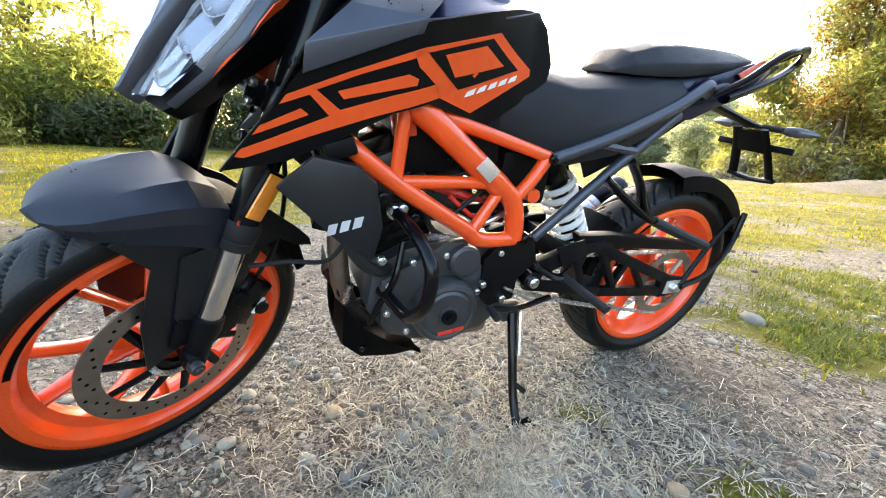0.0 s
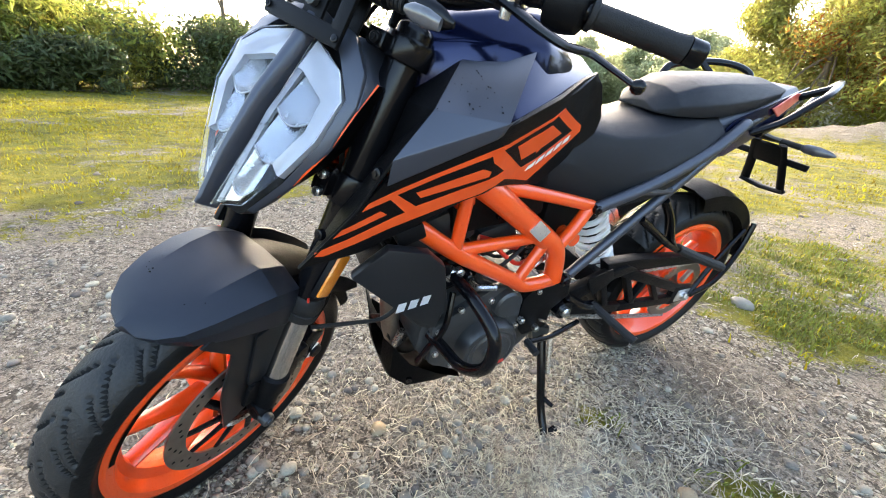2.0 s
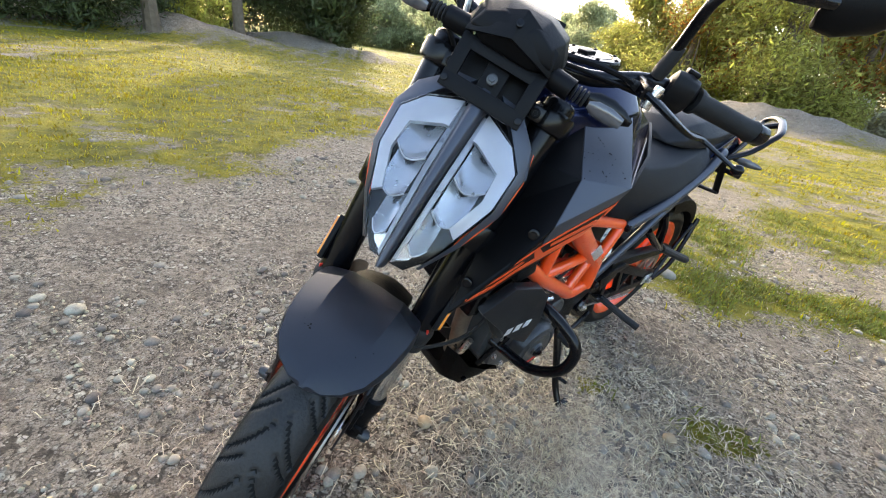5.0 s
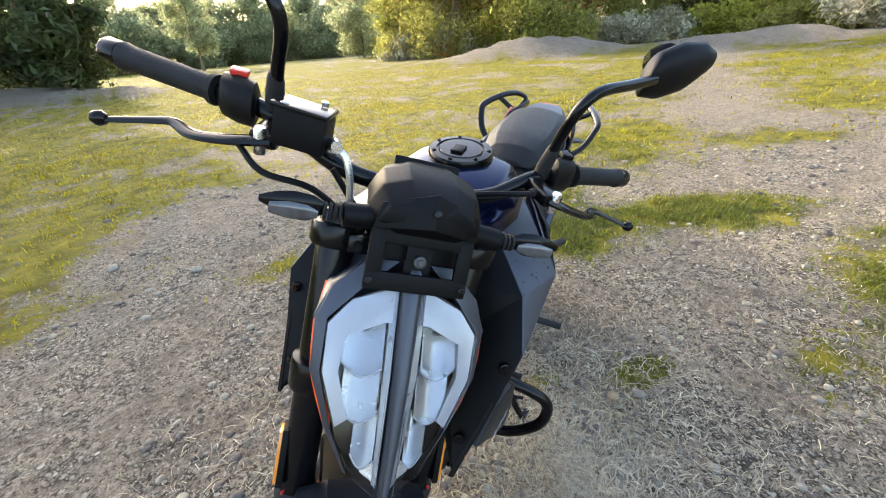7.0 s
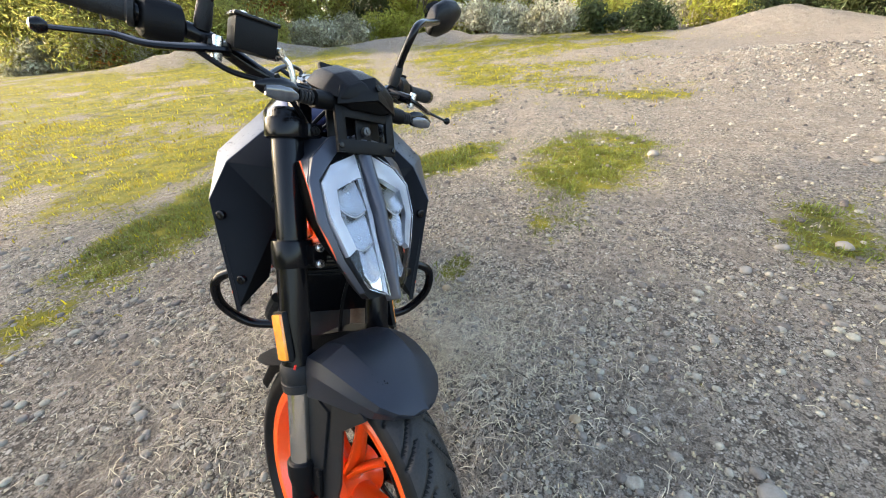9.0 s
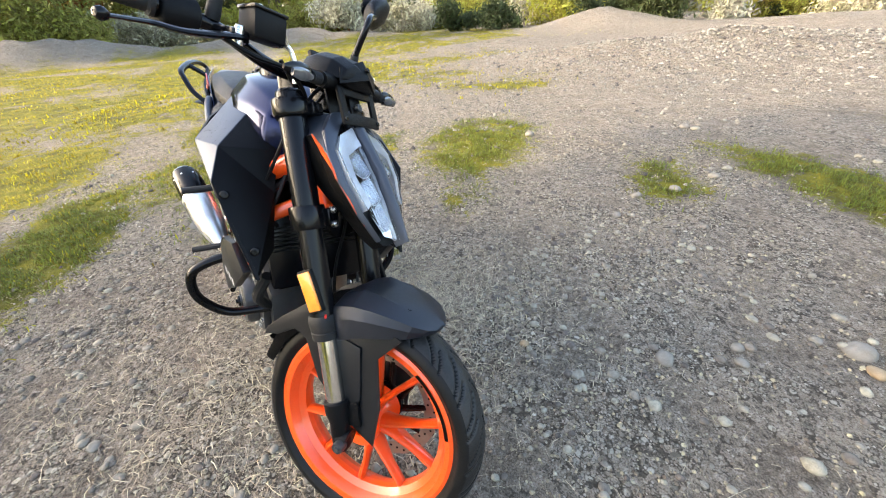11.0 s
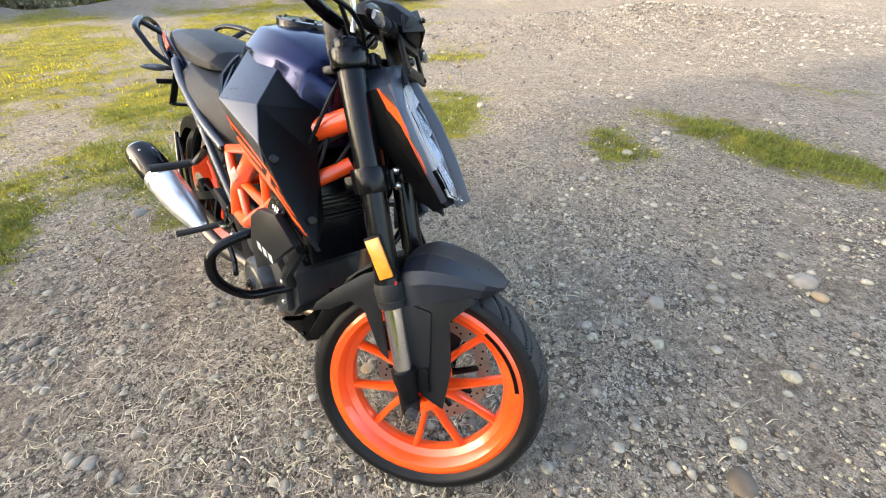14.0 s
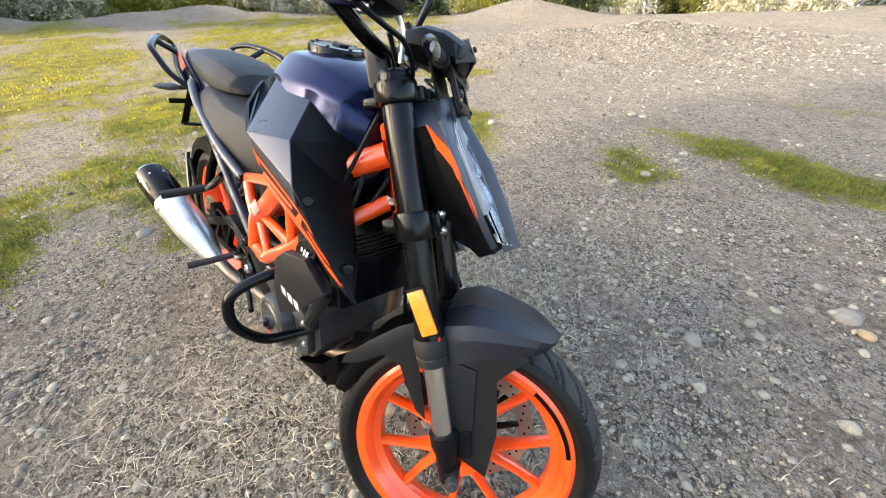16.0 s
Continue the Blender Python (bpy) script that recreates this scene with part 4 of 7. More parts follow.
# front fork
def fork_leg(s):
    y = 0.100 * s
    up = Vector((-math.sin(RAKE), 0, math.cos(RAKE)))
    base = Vector((fork(0.30), y, 0.30))
    foot = lathe([(0.017, -0.03), (0.022, -0.02), (0.022, 0.035), (0.028, 0.06), (0.028, 0.085), (0.024, 0.088)], base, up, 20)
    tube([(FX - 0.02, y, FZ), (FX + 0.004, y, FZ)], 0.026, 16, 1, foot)
    leg = part("fork_leg", foot, PLASTIC, moto, "upside-down fork leg", True)
    part("inner_tube", lathe([(0.0215, 0.08), (0.0215, 0.27)], base, up, 24), CHROME, leg, "polished steel fork tube")
    part("dust_seal", lathe([(0.024, 0.232), (0.029, 0.234), (0.031, 0.25), (0.029, 0.252), (0.031, 0.256), (0.033, 0.275), (0.031, 0.285), (0.029, 0.288)], base, up, 28), GRIPRUB, leg)
    part("outer_tube", lathe([(0.029, 0.28), (0.0275, 0.30), (0.0265, 0.33), (0.0265, 0.50), (0.027, 0.52), (0.027, 0.74), (0.025, 0.745), (0.021, 0.748), (0.018, 0.746), (0.0, 0.746)], base, up, 28), BLACK, leg, "gloss black outer fork tube")
    part("axle_nut", lathe([(0.0, 0.014), (0.006, 0.014), (0.007, 0.010), (0.012, 0.010), (0.0135, 0.006), (0.0135, -0.01)], (FX - 0.004, y + s * 0.026, FZ + 0.0), (0, s, 0), 18), ENGINE, leg)
    q = (1.213, y + s * 0.031, 0.624)
    rf = block(q, (0.030, 0.012, 0.084), 0.003, (0, -math.degrees(RAKE) - 12, 0))
    part("side_reflector", rf, AMBER, leg, "amber plastic reflector")
    bm = block((q[0], q[1] - s * 0.004, q[2]), (0.036, 0.010, 0.092), 0.002, (0, -math.degrees(RAKE) - 12, 0))
    part("reflector_backing", bm, PLASTIC, leg)
    part("warning_sticker", block((fork(0.575) + 0.020, y + s * 0.017, 0.575), (0.012, 0.004, 0.014), 0.001, (0, 0, s * 42)), RED, leg, "small pink sticker")
    return leg


both_sides(fork_leg)


def clamp(z, thick, name, label, big):
    up = Vector((-math.sin(RAKE), 0, math.cos(RAKE)))
    bm = bmesh.new()
    for s in (1, -1):
        base = Vector((fork(z), 0.100 * s, z))
        lathe([(0.035, -thick), (0.0365, -thick + 0.004), (0.0365, thick - 0.004), (0.035, thick), (0.026, thick + 0.001), (0.026, -thick)], base, up, 28, bm, closed=True)
        block((fork(z) + 0.030, 0.072 * s, z + 0.008), (0.026, 0.030, thick * 1.5), 0.004, (0, -math.degrees(RAKE), 0), bm)
    block((fork(z) - 0.03, 0, z - 0.015), (0.075, 0.15, thick * 1.2), 0.008, (0, -math.degrees(RAKE), 0), bm)
    root = part(name, bm, BLACK, moto, label, True)
    for s in (1, -1):
        for k in ((-0.014, 0.014) if big else (0.0,)):
            part("clamp_bolt", disc_stud((fork(z) + 0.044 + (-k * 0.35), 0.074 * s, z + 0.012 + k), (math.cos(RAKE), 0, math.sin(RAKE)), 0.0078, 0.006), STEEL if big else PLASTIC, root)
        if not big:
            part("fork_cap", lathe([(0.0, 0.021), (0.010, 0.021), (0.011, 0.017), (0.024, 0.017), (0.026, 0.012), (0.026, 0.0)], Vector((fork(z), 0.1 * s, z)), up, 24), ALU, root)
    return root


clamp(0.968, 0.016, "upper_clamp", "black upper fork clamp", False)
clamp(0.765, 0.024, "lower_clamp", "black lower fork clamp with two bolts a side", True)


# front mudguard
def fender_section(ang, spread, drop, r, ridge=0.0):
    c, s = math.cos(ang), math.sin(ang)
    out = []
    for y, dr in ((-spread * 0.96, -drop), (-spread * 0.995, -drop * 0.45), (-spread * 0.94, -drop * 0.12), (-spread * 0.52, 0.003 + ridge), (-spread * 0.24, 0.006), (0, 0.008), (spread * 0.24, 0.006), (spread * 0.52, 0.003 + ridge), (spread * 0.94, -drop * 0.12), (spread * 0.995, -drop * 0.45), (spread * 0.96, -drop)):
        out.append((FX + (r + dr) * c, y, FZ + (r + dr) * s))
    return out


bm = loft([fender_section(radians(a), w, d, r, rd) for a, w, d, r, rd in ((68.0, 0.008, 0.004, 0.329, 0.0), (69.0, 0.030, 0.010, 0.329, 0.0), (71.5, 0.056, 0.022, 0.330, 0.0), (76, 0.080, 0.038, 0.332, 0.001), (83, 0.096, 0.056, 0.334, 0.003), (92, 0.106, 0.072, 0.335, 0.007), (99, 0.109, 0.082, 0.335, 0.011), (105, 0.108, 0.088, 0.331, 0.005), (108, 0.104, 0.088, 0.327, 0.002))], ring=False)
bmesh.ops.solidify(bm, geom=bm.faces[:], thickness=0.004)
fender = part("front_mudguard", bevelled(bm, 0.0012, 1, 40), SATIN, moto, "satin dark grey front mudguard with drops of dirt", True, sharp=16)
bm = loft([fender_section(radians(a), w, d, r) for a, w, d, r in ((106, 0.066, 0.040, 0.320), (118, 0.064, 0.045, 0.316), (135, 0.062, 0.04, 0.312), (152, 0.060, 0.035, 0.310), (168, 0.055, 0.03, 0.309))], ring=False)
bmesh.ops.solidify(bm, geom=bm.faces[:], thickness=0.004)
part("rear_blade", bm, PLASTIC, fender, "black rear half of the mudguard", True)
for s in (1, -1):
    bm = slab([(1.418, 0.575), (1.300, 0.606), (1.258, 0.530), (1.335, 0.335), (1.352, 0.318), (1.408, 0.296), (1.404, 0.40), (1.374, 0.512)], s * 0.082, s * 0.087, 0.0015)
    part("side_skirt", bm, SATIN_BLACK, fender, "matt black skirt covering the fork foot", True)
    bm = slab([(1.332, 0.523), (1.262, 0.530), (1.332, 0.345), (1.356, 0.40)], s * 0.087, s * 0.093, 0.002)
    part("skirt_panel", bm, SATIN_BLACK, fender, "raised panel on the skirt", True)
    bm = slab([(1.350, 0.395), (1.318, 0.372), (1.335, 0.325), (1.372, 0.335)], s * 0.087, s * 0.096, 0.003)
    part("skirt_step", bm, PLASTIC, fender, "", True)
    part("skirt_screw", disc_stud((1.352, s * 0.0965, 0.385), (0, s, 0), 0.006, 0.003), PLASTIC, fender, "", True)
    bm = slab([(1.235, 0.600), (1.168, 0.560), (1.110, 0.505), (1.072, 0.462), (1.066, 0.440), (1.105, 0.455), (1.150, 0.490), (1.185, 0.478), (1.236, 0.392), (1.262, 0.375), (1.215, 0.510), (1.228, 0.56)], s * 0.078, s * 0.083, 0.0015)
    part("rear_stay", bm, SATIN_BLACK, fender, "swept stay of the mudguard", True)

# front brake caliper on the left leg
bm = block((1.215, 0.066, 0.352), (0.052, 0.05, 0.105), 0.010, (0, -42, 0))
cal = part("brake_caliper", bm, BLACK, moto, "black front brake caliper", True)
for k in (-0.028, 0.028):
    part("piston_boss", lathe([(0.0, 0.008), (0.014, 0.007), (0.017, 0.0), (0.017, -0.01)], (1.213 + k * 0.7, 0.092, 0.352 + k * 0.75), (0, 1, 0), 18), PLASTIC, cal)
part("caliper_marking", block((1.200, 0.093, 0.34), (0.010, 0.001, 0.04), 0, (0, -42, 0)), WHITE, cal, "pale marking bars")
part("brake_hose", tube([(1.190, 0.07, 0.40), (1.15, 0.075, 0.47), (1.13, 0.07, 0.60), (1.14, 0.06, 0.75), (1.10, 0.0, 0.9), (1.06, -0.12, 1.05)], 0.0045, 6), PLASTIC, cal)
part("caliper_mount", slab([(1.30, 0.33), (1.25, 0.40), (1.225, 0.385), (1.25, 0.31), (1.33, 0.285)], 0.082, 0.094, 0.003), PLASTIC, cal)

# headlight
KT, KB = Vector((1.168, 0, 0.962)), Vector((1.333, 0, 0.758))


def lamp(u, y, push=0.0):
    """A place on the lamp's face: u runs down the keel; the face sweeps back to the sides."""
    k = KT.lerp(KB, u)
    bow = 0.012 * math.sin(math.pi * max(0, min(1, u)))
    n = Vector((0.78, 0, 0.63))
    return k + Vector((0, y, 0)) + n * (bow + push) - n * abs(y) * (0.12 + 0.36 * u * u)


def lamp_poly(pts, s, push, thick):
    bm = bmesh.new()
    vs = [bm.verts.new(lamp(u, y * s, push)) for u, y in pts]
    f_ = bm.faces.new(vs)
    bmesh.ops.recalc_face_normals(bm, faces=bm.faces)
    r = bmesh.ops.extrude_face_region(bm, geom=[f_])
    back = [v for v in r["geom"] if isinstance(v, bmesh.types.BMVert)]
    bmesh.ops.translate(bm, verts=back, vec=Vector((-0.78, 0, -0.63)) * thick)
    bmesh.ops.triangulate(bm, faces=[q for q in bm.faces if len(q.verts) > 4])
    return bm


bm = bmesh.new()
secs = []
for u, w, back in ((-0.10, 0.046, 0.03), (0.06, 0.092, 0.05), (0.22, 0.108, 0.060), (0.45, 0.104, 0.06), (0.70, 0.080, 0.05), (0.90, 0.050, 0.04), (1.0, 0.030, 0.03)):
    pts = []
    for k in (-1, -0.8, -0.4, 0, 0.4, 0.8, 1):
        pts.append(lamp(u, w * k, -0.020))
    for k in (0.9, 0.4, 0, -0.4, -0.9):
        pts.append(lamp(u, w * k * 0.8, -0.022) - Vector((back, 0, 0.02)))
    secs.append(pts)
loft(secs, bm)
head = part("headlight", bm, PLASTIC, moto, "split headlight with a dark keel and silver bezels", True)
part("keel", bevelled(loft([[lamp(u, -w, 0.004), lamp(u, -w * 0.5, 0.013), lamp(u, w * 0.5, 0.013), lamp(u, w, 0.004), lamp(u, w, -0.02), lamp(u, -w, -0.02)] for u, w in ((-0.12, 0.0145), (0.1, 0.0135), (0.4, 0.0105), (0.75, 0.008), (1.0, 0.006), (1.04, 0.005))]), 0.0015, 1), SATIN, head, "dark grey keel between the lamps")
for s in (1, -1):
    part("side_cowl", bevelled(loft([[lamp(u, s * a, d), lamp(u, s * b, d - 0.006), lamp(u, s * (b + 0.001), -0.014), lamp(u, s * a, -0.02)] for u, a, b, d in ((-0.11, 0.020, 0.056, 0.005), (0.04, 0.062, 0.098, 0.004), (0.20, 0.099, 0.113, -0.001), (0.45, 0.0985, 0.110, -0.004), (0.72, 0.076, 0.0835, -0.005), (0.95, 0.046, 0.050, -0.005))]), 0.0015, 2), SATIN, head, "satin dark grey cowl round the lamp")
    part("silver_bezel", lamp_poly([(0.02, 0.020), (0.10, 0.072), (0.22, 0.097), (0.45, 0.095), (0.70, 0.071), (0.66, 0.058), (0.44, 0.077), (0.27, 0.074), (0.19, 0.028), (0.19, 0.020)], s, 0.001, 0.014), SILVERP, head, "silver-white bezel band")
    part("lamp_bowl", lamp_poly([(0.17, 0.026), (0.25, 0.074), (0.44, 0.078), (0.80, 0.050), (0.92, 0.032), (0.96, 0.016), (0.60, 0.022)], s, -0.024, 0.004), BOWL, head, "grey back of the lamp")
    part("light_guide", lamp_poly([(0.03, 0.0145), (0.04, 0.0225), (0.45, 0.0215), (0.97, 0.0150), (0.99, 0.0095), (0.45, 0.0130)], s, -0.006, 0.006), BOWL, head, "grey light strip beside the keel")
    for u0, u1, y0, y1 in ((0.20, 0.44, 0.025, 0.075), (0.42, 0.66, 0.024, 0.069), (0.64, 0.88, 0.019, 0.047)):
        sec = []
        for q in range(9):
            row = []
            for k in range(25):
                c = k / 24
                arc = 0.055 * math.sin(math.pi * c) - 0.02 * c
                u = u0 + (u1 - u0) * q / 8 + arc * (0.3 + 0.7 * q / 8) - 0.03
                deep = 0.019 * (1 - (q / 8) ** 1.6) * (0.55 + 0.45 * math.sin(math.pi * c))
                row.append(lamp(u, s * (y0 + (y1 - y0) * c), -0.004 - deep + 0.0011 * (k % 2)))
            sec.append(row)
        bm = loft(sec, ring=False)
        bmesh.ops.solidify(bm, geom=bm.faces[:], thickness=0.0015)
        part("reflector_cup", bm, REFLECT, head, "fluted chrome reflector cup", sharp=60)
        part("cup_rim", tube([lamp(u1 - 0.03 + 0.055 * math.sin(math.pi * k / 12) - 0.02 * k / 12, s * (y0 + (y1 - y0) * k / 12), -0.0035) for k in range(13)], 0.0011, 6, 2), SILVERP, head)
    part("tip_reflector", lamp_poly([(0.86, 0.012), (0.86, 0.038), (0.93, 0.030), (0.975, 0.010)], s, -0.010, 0.003), REFLECT, head, "small silvered facet at the lamp's tip")
    lens = lamp_poly([(0.0, 0.017), (0.10, 0.074), (0.22, 0.099), (0.45, 0.097), (0.72, 0.072), (0.93, 0.046), (1.01, 0.012)], s, 0.006, 0.003)
    ob = part("lens", lens, GLASS, head, "clear lamp lens")
    ob.visible_shadow = False
    edge = [lamp(u, s * y, -0.011) for u, y in ((0.22, 0.1125), (0.34, 0.1110), (0.45, 0.1085), (0.58, 0.0970), (0.70, 0.0845), (0.80, 0.0710))]
    top_rear = Vector((1.143, s * 0.1045, 0.932))
    low_rear = [top_rear.lerp(edge[-1], k) + Vector((-0.004 * math.sin(math.pi * k), s * 0.002 * math.sin(math.pi * k), 0)) for k in (0, 0.2, 0.4, 0.6, 0.8)]
    bm = loft([[e_, r_] for e_, r_ in zip(edge[:5], low_rear)], ring=False)
    tip = bm.verts.new(edge[-1])
    bm.verts.ensure_lookup_table()
    bm.faces.new((bm.verts[8], bm.verts[9], tip))
    bmesh.ops.recalc_face_normals(bm, faces=bm.faces)
    bmesh.ops.solidify(bm, geom=bm.faces[:], thickness=0.003)
    part("orange_flash", bm, DECAL, head, "orange wedge along the lamp's side")
    back = Vector((1.085, s * 0.092, 0.905))
    bm = loft([[r_ + Vector((0, -s * 0.002, -0.001)), r_.lerp(q, 0.5) + Vector((0, s * 0.004, 0)), q] for r_, q in zip(low_rear + [edge[-1]], [back, Vector((1.110, s * 0.090, 0.870)), Vector((1.150, s * 0.084, 0.835)), Vector((1.195, s * 0.074, 0.800)), Vector((1.240, s * 0.062, 0.775)), Vector((1.285, s * 0.045, 0.758))])], ring=False)
    bmesh.ops.solidify(bm, geom=bm.faces[:], thickness=0.004)
    part("lower_cowl", bm, PLASTIC, head, "black lower cowl")
    bm = shell([lamp(-0.10, s * 0.056, -0.004), lamp(0.04, s * 0.099, -0.010), lamp(0.20, s * 0.1155, -0.010), edge[0], top_rear, back, Vector((1.080, s * 0.070, 0.965))], [(0, 1, 5, 6), (1, 2, 4, 5), (2, 3, 4)], 0.004)
    part("top_cheek", bm, SATIN, head, "upper cheek of the cowl")
# plate bracket on the headlight
bc = Vector((1.166, 0, 1.000))
bx, bz = Vector((0, 1, 0)), Vector((-0.45, 0, 0.89)).normalized()
pb = part("plate_bracket", block(bc + Vector((-0.006, 0, -0.01)), (0.006, 0.034, 0.07), 0.003, (0, -26.8, 0)), PLASTIC, moto, "empty black plate bracket over the headlight", True)
for q, w_, h_ in (((0, 0.027), 0.110, 0.018), ((0, -0.029), 0.132, 0.024), ((0.056, 0.002), 0.020, 0.070), ((-0.056, 0.002), 0.020, 0.070)):
    part("bracket_bar", block(bc + bx * q[0] + bz * q[1], (0.008, w_, h_), 0.003, (0, -26.8, 0)), PLASTIC, pb)
part("bracket_back", block(bc + Vector((-0.034, 0, -0.004)), (0.006, 0.118, 0.085), 0.003, (0, -26.8, 0)), PLASTIC, pb)
part("bracket_bolt", disc_stud(bc + Vector((0.001, 0, 0.0)), (0.89, 0, 0.45), 0.008, 0.005), ENGINE, pb)
for s in (1, -1):
    part("bracket_screw", disc_stud(bc + bx * s * 0.060 - bz * 0.030 + Vector((0.004, 0, 0.002)), (0.89, 0, 0.45), 0.005, 0.003), BLACK, pb)

# instrument pod, indicators
bm = bmesh.new()
secs = []
for x, w, z0, z1 in ((1.170, 0.028, 1.052, 1.068), (1.160, 0.062, 1.032, 1.078), (1.128, 0.075, 1.026, 1.090), (1.090, 0.075, 1.028, 1.092), (1.060, 0.066, 1.038, 1.084)):
    zm = (z0 + z1) / 2
    secs.append([(x, -w, zm - 0.01), (x, -w * 0.8, z1 - 0.012), (x, -w * 0.4, z1), (x, w * 0.4, z1), (x, w * 0.8, z1 - 0.012), (x, w, zm - 0.01), (x, w * 0.6, z0), (x, -w * 0.6, z0)])
loft(secs, bm)
pod = part("instrument_pod", bevelled(bm, 0.004, 2, 20), PLASTIC, moto, "black instrument pod", True)
part("pod_hood", shell([(1.182, 0, 1.058), (1.160, 0.066, 1.036), (1.150, 0.060, 1.066), (1.158, 0.0, 1.092), (1.150, -0.060, 1.066), (1.160, -0.066, 1.036)], [(0, 1, 2), (0, 2, 3), (0, 3, 4), (0, 4, 5)], 0.005), PLASTIC, pod, "faceted hood of the pod")
part("pod_screw", disc_stud((1.174, 0, 1.076), (0.8, 0, 0.5), 0.005, 0.003), BLACK, pod)
part("display", block((1.064, 0, 1.074), (0.010, 0.09, 0.030), 0.003, (0, -30, 0)), PLASTIC, pod, "dark display")
for s in (1, -1):
    bm = tube([(1.135, s * 0.06, 1.035), (1.140, s * 0.10, 1.034)], 0.015, 14, 1)
    ind = part("front_indicator", bm, PLASTIC, moto, "slim front indicator on a rubber stalk", True)
    bm = bmesh.new()
    for k in range(4):
        lathe([(0.010, -0.002), (0.012, 0.0), (0.010, 0.002)], (1.139, s * (0.103 + 0.006 * k), 1.034), (0, s, 0), 12, bm)
    part("stalk", bm, GRIPRUB, ind)
    bm = loft([[(1.138 + 0.6 * a * math.cos(q), y * s, 1.036 + a * math.sin(q)) for q in [6.283 * i / 12 for i in range(12)]] for y, a in ((0.122, 0.008), (0.135, 0.0145), (0.155, 0.016), (0.175, 0.012), (0.192, 0.004))])
    part("body", bm, BLACK, ind)
    bm = loft([[(1.147 + 0.4 * a * math.cos(q), y * s, 1.032 + 0.8 * a * math.sin(q)) for q in [6.283 * i / 12 for i in range(12)]] for y, a in ((0.128, 0.006), (0.140, 0.013), (0.160, 0.014), (0.180, 0.009))])
    part("indicator_lens", bm, SMOKE, ind)

# handlebar
BAR = [(0.900, 0.40, 1.078), (0.945, 0.29, 1.078), (0.985, 0.20, 1.072), (1.020, 0.12, 1.040), (1.030, 0.05, 1.030), (1.030, -0.05, 1.030), (1.020, -0.12, 1.040), (0.985, -0.20, 1.072), (0.945, -0.29, 1.078), (0.900, -0.40, 1.078)]
bar = part("handlebar", tube(BAR, 0.0125, 14, 6), BLACK, moto, "black tapered handlebar turned to the left", True)
for s in (1, -1):
    part("bar_riser", block((1.027, s * 0.05, 1.005), (0.042, 0.028, 0.07), 0.006, (0, -20, 0)), BLACK, bar)
    g0, g1 = Vector((0.951, s * 0.285, 1.078)), Vector((0.906, s * 0.408, 1.078))
    bm = bmesh.new()
    d = (g1 - g0).normalized()
    L = (g1 - g0).length
    lathe([(0.013, -0.004), (0.021, -0.004), (0.021, 0.003), (0.0165, 0.006)] + [(0.0160 + 0.0008 * (k % 2), 0.008 + k * 0.004) for k in range(28)] + [(0.0175, L - 0.006), (0.0185, L - 0.003), (0.0185, L), (0.013, L)], g0, d, 20, bm)
    part("grip", bm, GRIPRUB, bar, "ribbed black rubber grip")
    part("bar_end", lathe([(0.013, 0), (0.0175, 0.002), (0.0175, 0.022), (0.015, 0.026), (0, 0.026)], g1, d, 18), BLACK, bar)
    sw = loft([[(0.962 + w * math.cos(q) - k * 0.02, s * y, 1.076 + h * math.sin(q)) for q in [6.283 * i / 14 for i in range(14)]] for y, w, h, k in ((0.228, 0.020, 0.020, -0.5), (0.232, 0.026, 0.030, -0.4), (0.255, 0.028, 0.033, 0.2), (0.274, 0.025, 0.029, 0.5), (0.279, 0.019, 0.02, 0.6))])
    part("switch_housing", sw, PLASTIC, bar, "moulded black switch housing")
    part("switch_button", block((0.952, s * 0.255, 1.110), (0.02, 0.022, 0.008), 0.003), RED if s < 0 else PLASTIC, bar, "red stop switch" if s < 0 else "")
    lv = tube([(1.050, s * 0.198, 1.066), (1.053, s * 0.225, 1.061), (1.046, s * 0.262, 1.052), (1.034, s * 0.292, 1.046), (1.012, s * 0.316, 1.046), (1.012, s * 0.338, 1.043), (1.022, s * 0.385, 1.036)], (0.0125, 0.0058), 10, 5, flat=0.55)
    lever = part("lever", lv, BLACK, bar, "black hand lever with a ball end")
    part("ball_end", lathe([(0, -0.0095), (0.006, -0.0075), (0.0092, -0.002), (0.0092, 0.002), (0.006, 0.0075), (0, 0.0095)], (1.022, s * 0.391, 1.036), (0, s, 0), 14), BLACK, lever)
    part("lever_perch", block((1.024, s * 0.200, 1.066), (0.066, 0.034, 0.022), 0.007, (0, 0, s * 12)), BLACK, bar)
    part("pivot_bolt", lathe([(0, 0.004), (0.006, 0.004), (0.0075, 0.001), (0.0075, -0.03)], (1.053, s * 0.209, 1.078), (0, 0, 1), 14), STEEL, bar)
bm = block((1.052, -0.160, 1.092), (0.052, 0.062, 0.046), 0.006, (0, -6, -12))
res = part("brake_reservoir", bm, PLASTIC, bar, "square brake fluid reservoir")
part("reservoir_lid", block((1.050, -0.160, 1.117), (0.055, 0.065, 0.006), 0.002, (0, -6, -12)), BLACK, res)
for q in ((1.032, -0.140), (1.066, -0.182)):
    part("lid_screw", disc_stud((q[0], q[1], 1.1215), (0, 0, 1), 0.005, 0.003), STEEL, res)
part("banjo_bolt", lathe([(0, 0.012), (0.008, 0.012), (0.009, 0.004), (0.011, 0.0), (0.008, -0.02)], (1.058, -0.122, 1.080), (0.9, 0.3, 0.3), 12), STEEL, bar)
part("hose_union", tube([(1.058, -0.125, 1.078), (1.066, -0.108, 1.074), (1.074, -0.098, 1.052), (1.076, -0.092, 1.015)], 0.0048, 8), ALU, bar, "silver hose fitting")
